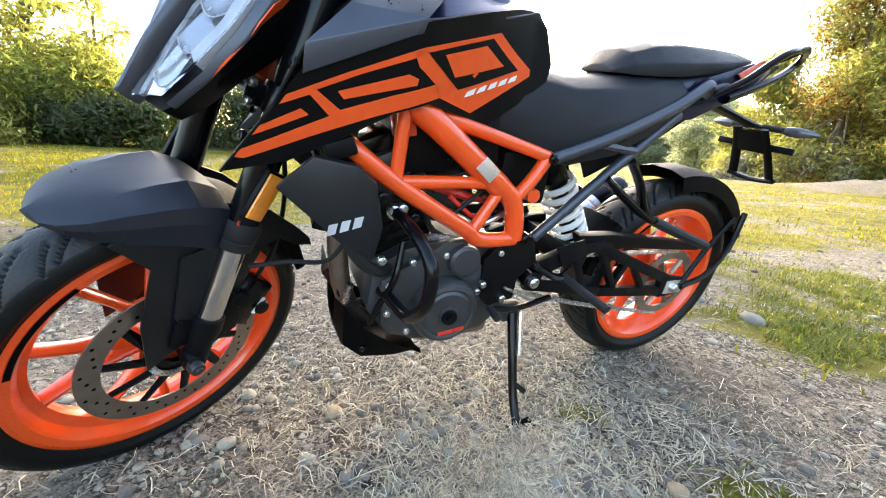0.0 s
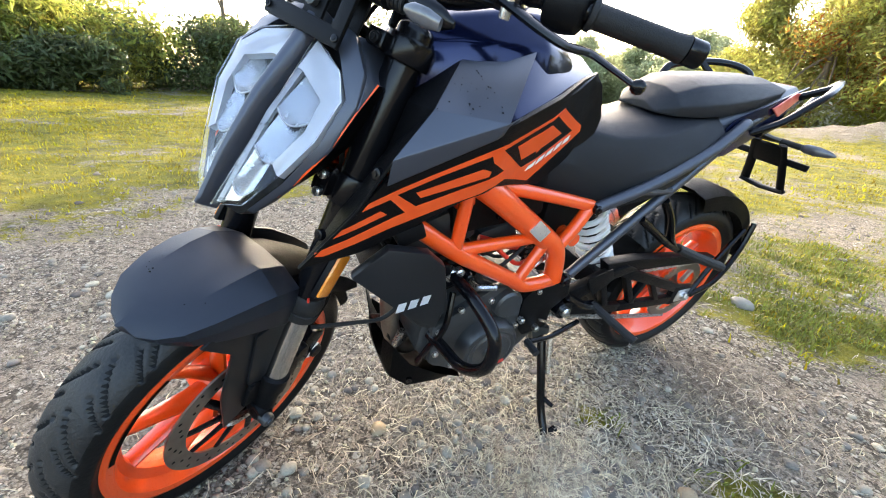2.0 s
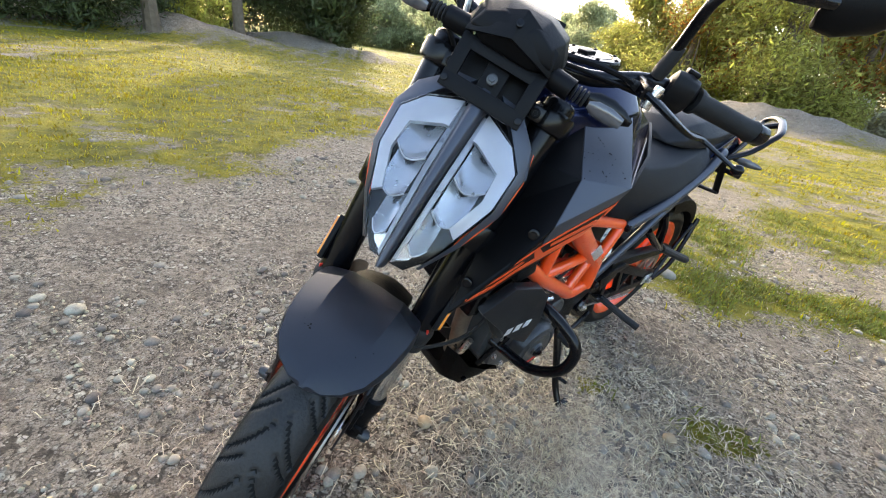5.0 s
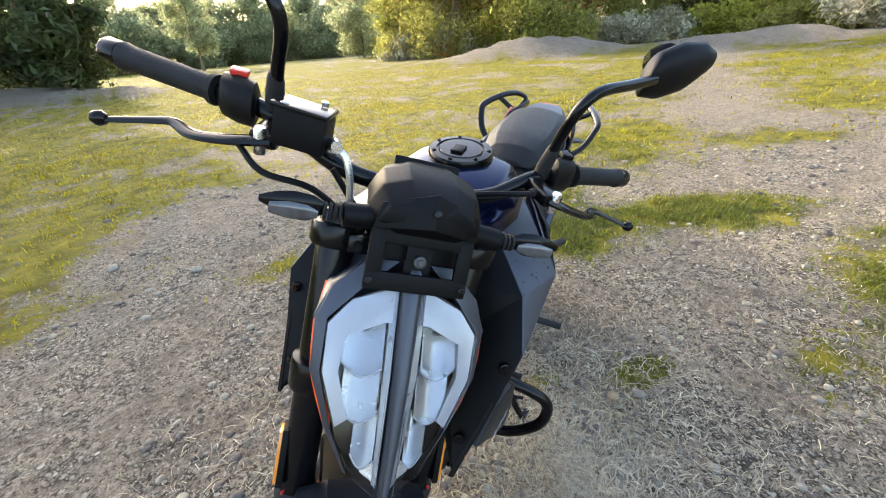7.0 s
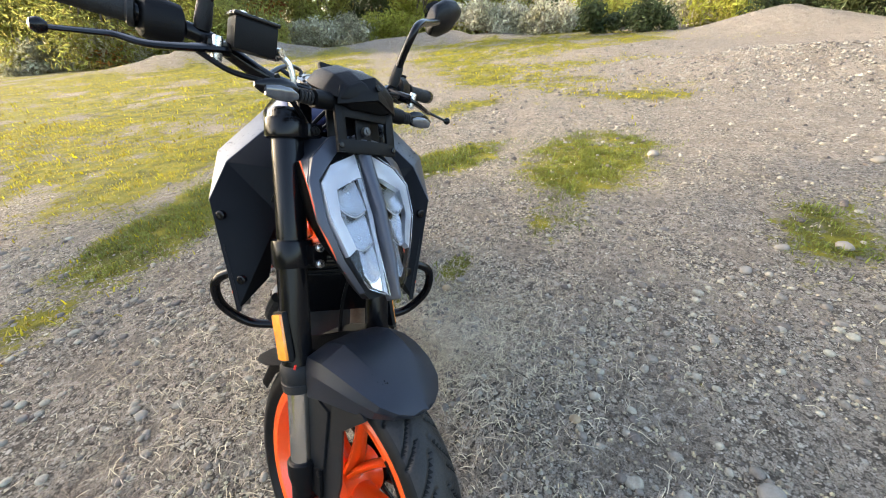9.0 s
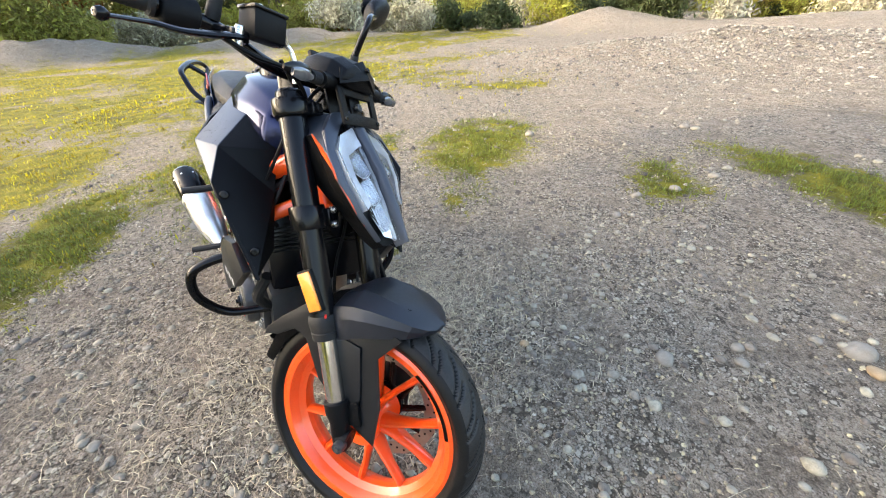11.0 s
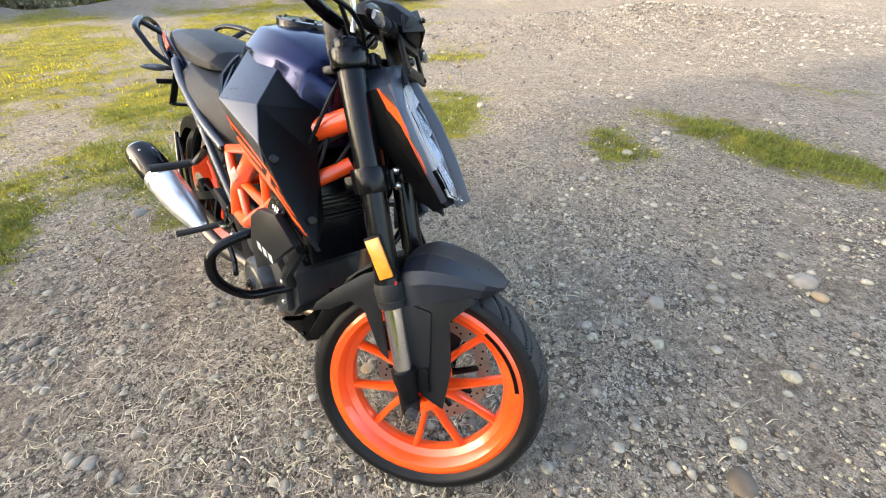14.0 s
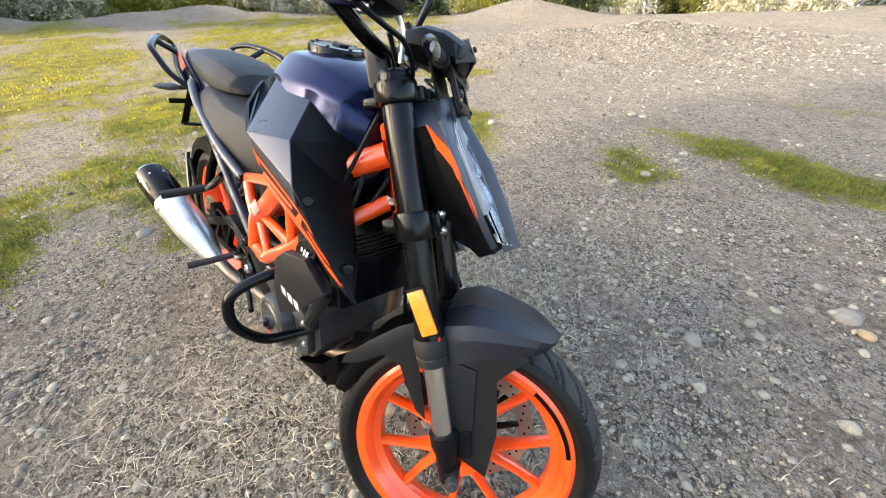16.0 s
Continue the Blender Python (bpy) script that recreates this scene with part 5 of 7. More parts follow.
part("brake_hose", tube([(1.05, -0.235, 1.055), (1.085, -0.20, 1.040), (1.095, -0.14, 1.035), (1.10, -0.09, 1.0), (1.08, -0.04, 0.93)], 0.0042, 7), PLASTIC, bar)
part("clutch_cable", tube([(1.025, 0.19, 1.062), (1.055, 0.15, 1.068), (1.065, 0.08, 1.058), (1.06, 0.0, 1.02), (1.04, -0.05, 0.93), (1.0, -0.06, 0.8)], 0.0042, 7), PLASTIC, bar)
part("throttle_cable", tube([(0.985, 0.20, 1.050), (1.04, 0.13, 1.050), (1.06, 0.05, 1.035), (1.05, -0.02, 0.96)], 0.0038, 7), PLASTIC, bar)
part("cable_sleeve", tube([(1.018, 0.195, 1.062), (1.040, 0.172, 1.066)], (0.009, 0.006), 10, 1), GRIPRUB, bar)

# mirrors
for s in (1, -1):
    st = [(0.985, s * 0.205, 1.085), (0.995, s * 0.203, 1.135), (1.015, s * 0.200, 1.195), (1.005, s * 0.225, 1.225), (0.970, s * 0.29, 1.243), (0.940, s * 0.345, 1.258)]
    mr = part("mirror", tube(st, 0.0085, 12, 6), BLACK, moto, "black mirror on a bent stalk", True)
    part("stalk_boot", lathe([(0.011, 0), (0.0125, 0.01), (0.011, 0.04), (0.0085, 0.05)], (0.985, s * 0.205, 1.083), (0.15, 0, 1), 14), GRIPRUB, mr)
    bm = loft([[(0.905 + dx + a * 0.45 * math.cos(q), s * y, zc + b * math.sin(q)) for q in [6.283 * i / 16 for i in range(16)]] for y, a, b, zc, dx in ((0.335, 0.010, 0.012, 1.255, 0.034), (0.350, 0.050, 0.036, 1.262, 0.012), (0.385, 0.058, 0.046, 1.275, 0.004), (0.425, 0.052, 0.040, 1.292, 0.0), (0.455, 0.030, 0.018, 1.308, -0.004))])
    part("mirror_shell", bevelled(bm, 0.003, 2, 50), PLASTIC, mr, "faceted black mirror shell")
    bm = bmesh.new()
    ring = [bm.verts.new((0.886 + 0.010 * abs(k - 8) / 8 - 0.006, s * (0.400 + 0.050 * math.cos(6.283 * k / 16)), 1.283 + 0.034 * math.sin(6.283 * k / 16))) for k in range(16)]
    bm.faces.new(ring)
    bmesh.ops.solidify(bm, geom=bm.faces[:], thickness=0.002)
    part("mirror_glass", bm, MIRROR, mr)

# fuel tank
bm = bmesh.new()
secs = []
for x, w, zt, zs in ((1.045, 0.055, 0.945, 0.90), (1.005, 0.100, 0.985, 0.91), (0.945, 0.128, 1.010, 0.915), (0.880, 0.148, 1.024, 0.905), (0.80, 0.146, 1.028, 0.905), (0.73, 0.120, 1.005, 0.895), (0.675, 0.088, 0.960, 0.870), (0.635, 0.070, 0.890, 0.84)):
    secs.append([(x, -w, 0.80), (x, -w, zs), (x, -w * 0.88, zs + (zt - zs) * 0.55), (x, -w * 0.62, zt - 0.012), (x, -w * 0.28, zt), (x, w * 0.28, zt), (x, w * 0.62, zt - 0.012), (x, w * 0.88, zs + (zt - zs) * 0.55), (x, w, zs), (x, w, 0.80)])
loft(secs, bm)
tank = part("fuel_tank", bevelled(bm, 0.008, 3, 18), TANK, moto, "glossy dark blue fuel tank")
cap_n = Vector((0.10, 0, 1))
bm = lathe([(0.0, 0.016), (0.040, 0.015), (0.042, 0.012), (0.045, 0.012), (0.046, 0.015), (0.058, 0.014), (0.061, 0.009), (0.061, -0.01)], (0.835, 0, 1.024), cap_n, 40)
cap = part("fuel_cap", bm, BLACK, tank, "round black fuel filler cap")
for k in range(7):
    a = 6.283 * k / 7
    part("cap_bolt", disc_stud((0.835 + 0.052 * math.cos(a), 0.052 * math.sin(a), 1.038 - 0.005 * math.cos(a)), cap_n, 0.004, 0.003), PLASTIC, tank)
part("key_cover", block((0.848, 0, 1.040), (0.03, 0.022, 0.006), 0.002, (0, 6, 0)), PLASTIC, tank)


# side panels with the orange stripes
RIDGE = [(0.56, 0.08, 0.93), (0.64, 0.088, 0.942), (0.7, 0.124, 0.938), (0.8, 0.186, 0.912), (0.905, 0.226, 0.882), (1.062, 0.216, 0.824), (1.12, 0.2, 0.747), (1.193, 0.172, 0.652), (1.25, 0.15, 0.6)]


def side_y(x, z):
    """How far out the shroud's flank lies: it tucks in below the ridge."""
    for (xa, ya, za), (xb, yb, zb) in zip(RIDGE, RIDGE[1:]):
        if x <= xb:
            k = max(0.0, (x - xa) / (xb - xa))
            return ya + (yb - ya) * k - 0.30 * min(1.0, max(0.0, (x - 0.62) / 0.2)) * max(0.0, za + (zb - za) * k - z)
    return 0.15


def side_fill(poly, s, lift, thick):
    """A sheet with the (x, z) outline laid on the panel's curved side."""
    bm = bmesh.new()
    vs = [bm.verts.new((x, 0, z)) for x, z in poly]
    bm.faces.new(vs)
    bm.normal_update()
    bmesh.ops.triangulate(bm, faces=bm.faces[:])
    for _ in range(2):
        bmesh.ops.subdivide_edges(bm, edges=bm.edges[:], cuts=1, use_grid_fill=True)
    for v in bm.verts:
        v.co.y = s * (side_y(v.co.x, v.co.z) + lift)
    bmesh.ops.recalc_face_normals(bm, faces=bm.faces)
    if bm.faces[0].normal.y * s < 0:
        bmesh.ops.reverse_faces(bm, faces=bm.faces[:])
    bmesh.ops.solidify(bm, geom=bm.faces[:], thickness=thick)
    return bm


STRIPES = {
    "stripe_top": [(1.108, 0.752), (1.099, 0.765), (1.021, 0.801), (0.929, 0.840), (0.910, 0.848), (0.901, 0.843), (0.926, 0.831), (0.998, 0.803), (1.060, 0.775), (1.068, 0.768)],
    "stripe_link": [(1.068, 0.768), (1.059, 0.775), (1.025, 0.750), (1.040, 0.740)],
    "stripe_low": [(1.172, 0.672), (1.170, 0.680), (1.107, 0.709), (1.040, 0.740), (1.025, 0.750), (0.953, 0.776), (0.876, 0.801), (0.863, 0.782), (0.972, 0.745), (1.065, 0.709), (1.158, 0.671)],
    "stripe_hook": [(1.145, 0.706), (1.135, 0.720), (1.080, 0.748), (1.069, 0.740)],
    "stripe_bar": [(1.030, 0.776), (0.928, 0.810), (0.912, 0.805), (0.913, 0.796), (1.021, 0.766)],
}


def side_panel(s):
    low = [(1.193, 0.648), (1.120, 0.745), (1.062, 0.822), (0.985, 0.850), (0.905, 0.882), (0.800, 0.912), (0.715, 0.934), (0.650, 0.942), (0.622, 0.920), (0.594, 0.860), (0.598, 0.830), (0.660, 0.780), (0.738, 0.738), (0.845, 0.762), (0.885, 0.770), (0.941, 0.752), (1.020, 0.706), (1.100, 0.668)]
    root = part("side_panel", side_fill(low, s, 0.0, 0.006), PLASTIC, moto, "black tank shroud with orange stripe graphic")
    up = [(0.914, side_y(0.914, 0.880) + 0.001, 0.884), (0.930, side_y(0.930, 0.860) + 0.003, 0.860), (1.078, side_y(1.078, 0.794) + 0.003, 0.794), (0.73, side_y(0.73, 0.918) + 0.003, 0.918), (0.66, side_y(0.66, 0.940), 0.940), (0.930, 0.100, 0.958), (1.014, 0.190, 0.890), (1.075, 0.217, 0.832), (0.68, 0.075, 0.965), (0.805, 0.108, 0.984)]
    bm = shell([(x, s * (y + 0.002), z) for x, y, z in up], [(1, 2, 7, 0), (0, 7, 6), (0, 6, 5), (0, 5, 9), (1, 0, 4, 3)], 0.004)
    part("upper_facet", bm, SATIN, root, "satin grey upper facet of the shroud", sharp=62)
    bm = shell([(up[k][0], s * (up[k][1] - 0.003), up[k][2] - 0.002) for k in (0, 9, 8, 4)], [(0, 1, 2), (0, 2, 3)], 0.004)
    part("tank_shoulder", bm, TANK, root, "glossy blue-black shoulder behind the facet")
    bm = shell([(x, s * y, z) for x, y, z in [(1.193, 0.172, 0.649), (1.120, 0.200, 0.747), (1.075, 0.218, 0.832), (1.014, 0.191, 0.889), (0.931, 0.101, 0.957), (1.03, 0.075, 0.880), (1.060, 0.095, 0.79), (1.125, 0.120, 0.680)]], [(0, 1, 6), (0, 6, 7), (1, 2, 6), (2, 3, 6), (3, 5, 6), (3, 4, 5)], 0.004)
    part("inner_panel", bm, PLASTIC, root, "black inner panel with screws")
    for q in ((1.085, 0.203, 0.806), (1.156, 0.168, 0.700)):
        part("panel_screw", disc_stud((q[0] + 0.004, s * (q[1] - 0.004), q[2]), (0.75, s * 0.35, 0.2), 0.009, 0.005), BLACK, root)
    for poly in STRIPES.values():
        part("stripe", side_fill(poly, s, 0.0015, 0.001), DECAL, root, "orange stripe")
    out = [(0.910, 0.848), (0.758, 0.891), (0.647, 0.846), (0.644, 0.834), (0.789, 0.759), (0.873, 0.783), (0.877, 0.799), (0.914, 0.821), (0.924, 0.838)]
    part("stripe_frame", side_fill(out, s, 0.0015, 0.001), DECAL, root, "orange angular field")
    part("dark_frame", side_fill([(0.904, 0.842), (0.776, 0.880), (0.684, 0.841), (0.830, 0.796)], s, 0.0026, 0.001), PLASTIC, root)
    part("orange_centre", side_fill([(0.872, 0.843), (0.788, 0.867), (0.730, 0.843), (0.843, 0.814)], s, 0.0038, 0.001), DECAL, root, "orange centre of the graphic")
    for k in range(5):
        x, z = 0.812 - 0.0265 * k, 0.785 + 0.0077 * k
        part("white_mark", side_fill([(x, z), (x - 0.005, z + 0.010), (x - 0.022, z + 0.0165), (x - 0.019, z + 0.0065)], s, 0.0032, 0.001), WHITE, root, "slanted white bar of a badge")
    return root


both_sides(side_panel)

# seats and tail
bm = bmesh.new()
secs = []
for x, w, zb, zt in ((0.735, 0.080, 0.742, 0.800), (0.69, 0.086, 0.715, 0.842), (0.62, 0.098, 0.690, 0.856), (0.53, 0.128, 0.668, 0.846), (0.42, 0.148, 0.700, 0.858), (0.33, 0.148, 0.752, 0.880), (0.25, 0.135, 0.800, 0.896), (0.215, 0.118, 0.822, 0.885)):
    secs.append([(x, -w, zb), (x, -w * 1.02, zb + (zt - zb) * 0.45), (x, -w * 0.78, zt - 0.022), (x, -w * 0.45, zt - 0.002), (x, 0, zt + 0.004), (x, w * 0.45, zt - 0.002), (x, w * 0.78, zt - 0.022), (x, w * 1.02, zb + (zt - zb) * 0.45), (x, w, zb)])
loft(secs, bm)
seat = part("rider_seat", bevelled(bm, 0.006, 2, 30), SEAT, moto, "black vinyl rider seat with deep sides")
bm = bmesh.new()
secs = []
for x, w, zb, zt in ((0.405, 0.055, 0.868, 0.885), (0.37, 0.085, 0.868, 0.922), (0.31, 0.105, 0.872, 0.942), (0.24, 0.115, 0.88, 0.952), (0.13, 0.112, 0.90, 0.958), (0.03, 0.098, 0.925, 0.962), (-0.015, 0.080, 0.938, 0.958)):
    secs.append([(x, -w, zb), (x, -w, zb + (zt - zb) * 0.4), (x, -w * 0.70, zt - 0.008), (x, -w * 0.3, zt), (x, w * 0.3, zt), (x, w * 0.70, zt - 0.008), (x, w, zb + (zt - zb) * 0.4), (x, w, zb)])
loft(secs, bm)
part("pillion_seat", bevelled(bm, 0.005, 2, 22), SEAT, moto, "raised black pillion seat")
bm = loft([[(x, -w, z0), (x, -w * 1.05, (z0 + z1) / 2), (x, -w * 0.8, z1), (x, w * 0.8, z1), (x, w * 1.05, (z0 + z1) / 2), (x, w, z0)] for x, w, z0, z1 in ((0.36, 0.100, 0.775, 0.86), (0.25, 0.118, 0.805, 0.88), (0.12, 0.118, 0.842, 0.91), (0.0, 0.100, 0.880, 0.938), (-0.10, 0.070, 0.915, 0.950), (-0.15, 0.045, 0.935, 0.950))])
tail = part("tail_cowl", bevelled(bm, 0.004, 2, 25), SATIN, moto, "pointed dark tail cowl")
for s in (1, -1):
    part("tail_side", shell([(0.22, s * 0.126, 0.875), (0.03, s * 0.115, 0.935), (-0.12, s * 0.080, 0.957), (-0.135, s * 0.078, 0.945), (0.02, s * 0.120, 0.868), (0.20, s * 0.130, 0.792), (0.30, s * 0.128, 0.775)], [(0, 1, 4, 5, 6), (1, 2, 3, 4)], 0.004), TANK, tail, "glossy blue-black tail side")
    part("tail_lamp", shell([(0.085, s * 0.124, 0.905), (0.01, s * 0.120, 0.944), (-0.04, s * 0.116, 0.945), (0.055, s * 0.128, 0.888)], [(0, 1, 2, 3)], 0.005), TAIL, tail, "red side reflector")
    part("grab_rail", tube([(0.165, s * 0.140, 0.852), (0.135, s * 0.178, 0.888), (0.100, s * 0.198, 0.930), (0.062, s * 0.202, 0.954), (-0.04, s * 0.168, 0.974), (-0.115, s * 0.135, 0.975), (-0.155, s * 0.108, 0.962), (-0.150, s * 0.098, 0.945), (-0.10, s * 0.108, 0.920), (-0.01, s * 0.124, 0.888), (0.10, s * 0.128, 0.846)], 0.0115, 12, 6, flat=0.7), BLACK, moto, "black pillion grab rail standing off the tail")
    part("rail_brace", tube([(-0.02, s * 0.172, 0.968), (-0.015, s * 0.115, 0.935)], 0.009, 8, 1), BLACK, tail)
part("tail_light", block((-0.150, 0, 0.940), (0.02, 0.07, 0.02), 0.006, (0, 10, 0)), TAIL, tail, "slim red tail light")

# plate holder behind
ph = part("plate_holder", tube([(0.02, 0, 0.845), (-0.10, 0, 0.822), (-0.22, 0, 0.800), (-0.33, 0, 0.785)], (0.028, 0.016), 10, 4, flat=0.5), PLASTIC, moto, "black plate holder arm with an empty bracket")
for s in (1, -1):
    part("upright", tube([(-0.255, s * 0.040, 0.785), (-0.305, s * 0.048, 0.72), (-0.360, s * 0.060, 0.632)], 0.0145, 8, 3, flat=0.4), PLASTIC, ph)
    part("side_ear", block((-0.305, s * 0.080, 0.735), (0.010, 0.07, 0.020), 0.003), PLASTIC, ph)
    rind = part("rear_indicator", tube([(-0.275, s * 0.02, 0.792), (-0.285, s * 0.075, 0.790)], 0.009, 10, 1), GRIPRUB, ph, "slim rear indicator")
    part("indicator_body", loft([[(-0.288 - 0.02 * (y - 0.075) / 0.09 + 0.6 * a * math.cos(q), y * s, 0.790 + a * math.sin(q)) for q in [6.283 * i / 12 for i in range(12)]] for y, a in ((0.072, 0.007), (0.085, 0.0135), (0.11, 0.0145), (0.14, 0.010), (0.158, 0.003))]), SMOKE, ph)
part("cross_bar", tube([(-0.358, -0.070, 0.634), (-0.364, 0.0, 0.626), (-0.358, 0.070, 0.634)], 0.016, 8, 2, flat=0.5), PLASTIC, ph)
part("bracket_plate", block((-0.284, 0, 0.748), (0.010, 0.10, 0.080), 0.003, (0, 38, 0)), PLASTIC, ph)
for q in ((-0.285, 0.03, 0.756), (-0.285, -0.03, 0.756), (-0.325, 0.055, 0.69), (-0.325, -0.055, 0.69), (-0.364, 0.04, 0.634)):
    part("plate_bolt", disc_stud(q, (-0.6, 0.3, 0.6), 0.005, 0.004), STEEL, ph)


# trellis frame
def frame_tube(pts, r, steps=3, root=None, label=""):
    return part("frame_tube", tube(pts, r, 14, steps), ORANGE, root or trellis, label)


trellis = part("trellis_frame", lathe([(0.030, -0.10), (0.036, -0.095), (0.036, -0.07), (0.030, -0.065), (0.030, 0.065), (0.036, 0.07), (0.036, 0.095), (0.030, 0.10)], (PIVOT.x - 0.595 * math.sin(RAKE), 0, PIVOT.z + 0.595 * math.cos(RAKE)), (-math.sin(RAKE), 0, math.cos(RAKE)), 24), ORANGE, moto, "orange tubular trellis frame")
for s in (1, -1):
    frame_tube([(1.085, s * 0.03, 0.775), (1.045, s * 0.125, 0.725), (1.011, s * 0.152, 0.698), (0.923, s * 0.158, 0.632), (0.835, s * 0.156, 0.578), (0.752, s * 0.150, 0.527)], 0.0165, 4)
    frame_tube([(0.758, s * 0.150, 0.529), (0.735, s * 0.149, 0.514), (0.700, s * 0.147, 0.508), (0.640, s * 0.142, 0.508)], 0.0165, 4)
    frame_tube([(1.075, s * 0.03, 0.87), (0.99, s * 0.11, 0.815), (0.885, s * 0.152, 0.757), (0.79, s * 0.148, 0.690), (0.700, s * 0.143, 0.625)], 0.024, 3)
    frame_tube([(0.705, s * 0.143, 0.632), (0.665, s * 0.141, 0.598), (0.648, s * 0.140, 0.56), (0.640, s * 0.142, 0.508)], 0.021, 4)
    frame_tube([(0.912, s * 0.153, 0.765), (0.923, s * 0.158, 0.632)], 0.0125)
    frame_tube([(0.923, s * 0.157, 0.634), (0.706, s * 0.143, 0.632)], 0.0125)
    frame_tube([(0.752, s * 0.150, 0.527), (0.695, s * 0.143, 0.620)], 0.0125)
    frame_tube([(0.84, s * 0.135, 0.748), (0.70, s * 0.13, 0.715), (0.582, s * 0.128, 0.685)], 0.0135)
    frame_tube([(0.586, s * 0.128, 0.684), (0.622, s * 0.136, 0.635), (0.660, s * 0.141, 0.595)], 0.0145)
    part("frame_label", block((0.748, s * 0.172, 0.664), (0.030, 0.003, 0.042), 0.001, (0, 50, -s * 3)), ALU, trellis, "silver data sticker")
    part("frame_bolt", disc_stud((0.618, s * 0.158, 0.512), (0, s, 0), 0.013, 0.014), BLACK, trellis)
    part("frame_bolt", disc_stud((0.582, s * 0.145, 0.684), (0, s, 0), 0.011, 0.010), BLACK, trellis)
frame_tube([(0.70, 0.14, 0.625), (0.70, -0.14, 0.625)], 0.014)
frame_tube([(0.60, 0.13, 0.60), (0.60, -0.13, 0.60)], 0.016)
# subframe
sub = part("subframe", tube([(0.50, 0.12, 0.70), (0.50, -0.12, 0.70)], 0.012, 10, 1), SATIN, moto, "dark grey tubular subframe")
for s in (1, -1):
    part("upper_rail", tube([(0.582, s * 0.140, 0.684), (0.45, s * 0.152, 0.738), (0.30, s * 0.150, 0.808), (0.225, s * 0.142, 0.850), (0.188, s * 0.134, 0.868), (0.172, s * 0.126, 0.862), (0.178, s * 0.118, 0.845)], 0.0135, 12, 6), SATIN, sub)
    part("lower_rail", tube([(0.575, s * 0.128, 0.500), (0.40, s * 0.135, 0.670), (0.25, s * 0.132, 0.800)], 0.0125, 12, 3), SATIN, sub)
    part("cross_strut", tube([(0.485, s * 0.145, 0.722), (0.36, s * 0.138, 0.712)], 0.0105, 8, 1), SATIN, sub)
    part("under_tail", shell([(0.50, s * 0.118, 0.70), (0.25, s * 0.118, 0.80), (0.10, s * 0.10, 0.84), (0.30, s * 0.115, 0.72), (0.46, s * 0.115, 0.64)], [(0, 1, 2, 3, 4)], 0.004), PLASTIC, sub)
    # pillion peg hanger
    hg = part("peg_hanger", tube([(0.424, s * 0.140, 0.648), (0.345, s * 0.146, 0.600), (0.275, s * 0.150, 0.560), (0.215, s * 0.152, 0.538)], 0.0165, 10, 4, flat=0.6), BLACK, moto, "black pillion peg hanger")
    part("hanger_arm", tube([(0.362, s * 0.140, 0.690), (0.318, s * 0.146, 0.640), (0.285, s * 0.149, 0.585), (0.245, s * 0.150, 0.545)], 0.015, 10, 4, flat=0.6), BLACK, hg)
    part("pillion_peg", tube([(0.235, s * 0.155, 0.545), (0.15, s * 0.18, 0.515), (0.067, s * 0.200, 0.488)] if s > 0 else [(0.225, s * 0.155, 0.540), (0.22, s * 0.20, 0.535), (0.215, s * 0.28, 0.530)], 0.0165, 10, 2, flat=0.8), GRIPRUB, hg, "folded rubber pillion peg")
# inner tray, battery box, airbox behind the trellis
airbox = part("airbox", block((0.80, 0, 0.70), (0.22, 0.20, 0.12), 0.015, (0, 8, 0)), PLASTIC, moto, "black airbox behind the frame")
for q in ((0.80, 0.105, 0.665), (0.765, 0.105, 0.665)):
    part("airbox_bolt", disc_stud(q, (0, 1, 0), 0.007, 0.005), BLACK, airbox)
part("battery_box", block((0.60, 0, 0.625), (0.13, 0.17, 0.12), 0.012), PLASTIC, moto, "black battery box inside the frame")
part("rear_tray", block((0.50, 0, 0.735), (0.26, 0.15, 0.07), 0.015, (0, -6, 0)), PLASTIC, moto, "black tray under the seat")

# engine
case = slab([(0.945, 0.44), (0.955, 0.34), (0.90, 0.265), (0.80, 0.235), (0.66, 0.25), (0.60, 0.31), (0.60, 0.45), (0.70, 0.50), (0.80, 0.50), (0.88, 0.48)], -0.115, 0.115, 0.018)
eng = part("engine", case, ENGINE, moto, "dark grey single-cylinder engine")
cyl = block((0.895, 0, 0.535), (0.145, 0.165, 0.13), 0.014, (0, 22, 0))
part("cylinder", cyl, BLACK, eng, "black cylinder")
part("cylinder_head", block((0.925, 0, 0.625), (0.165, 0.18, 0.085), 0.016, (0, 22, 0)), ENGINE, eng, "grey cylinder head")
for k in range(5):
    part("fin", block((0.878 + 0.009 * k, 0, 0.488 + 0.021 * k), (0.152, 0.176, 0.006), 0.002, (0, 22, 0)), BLACK, eng)
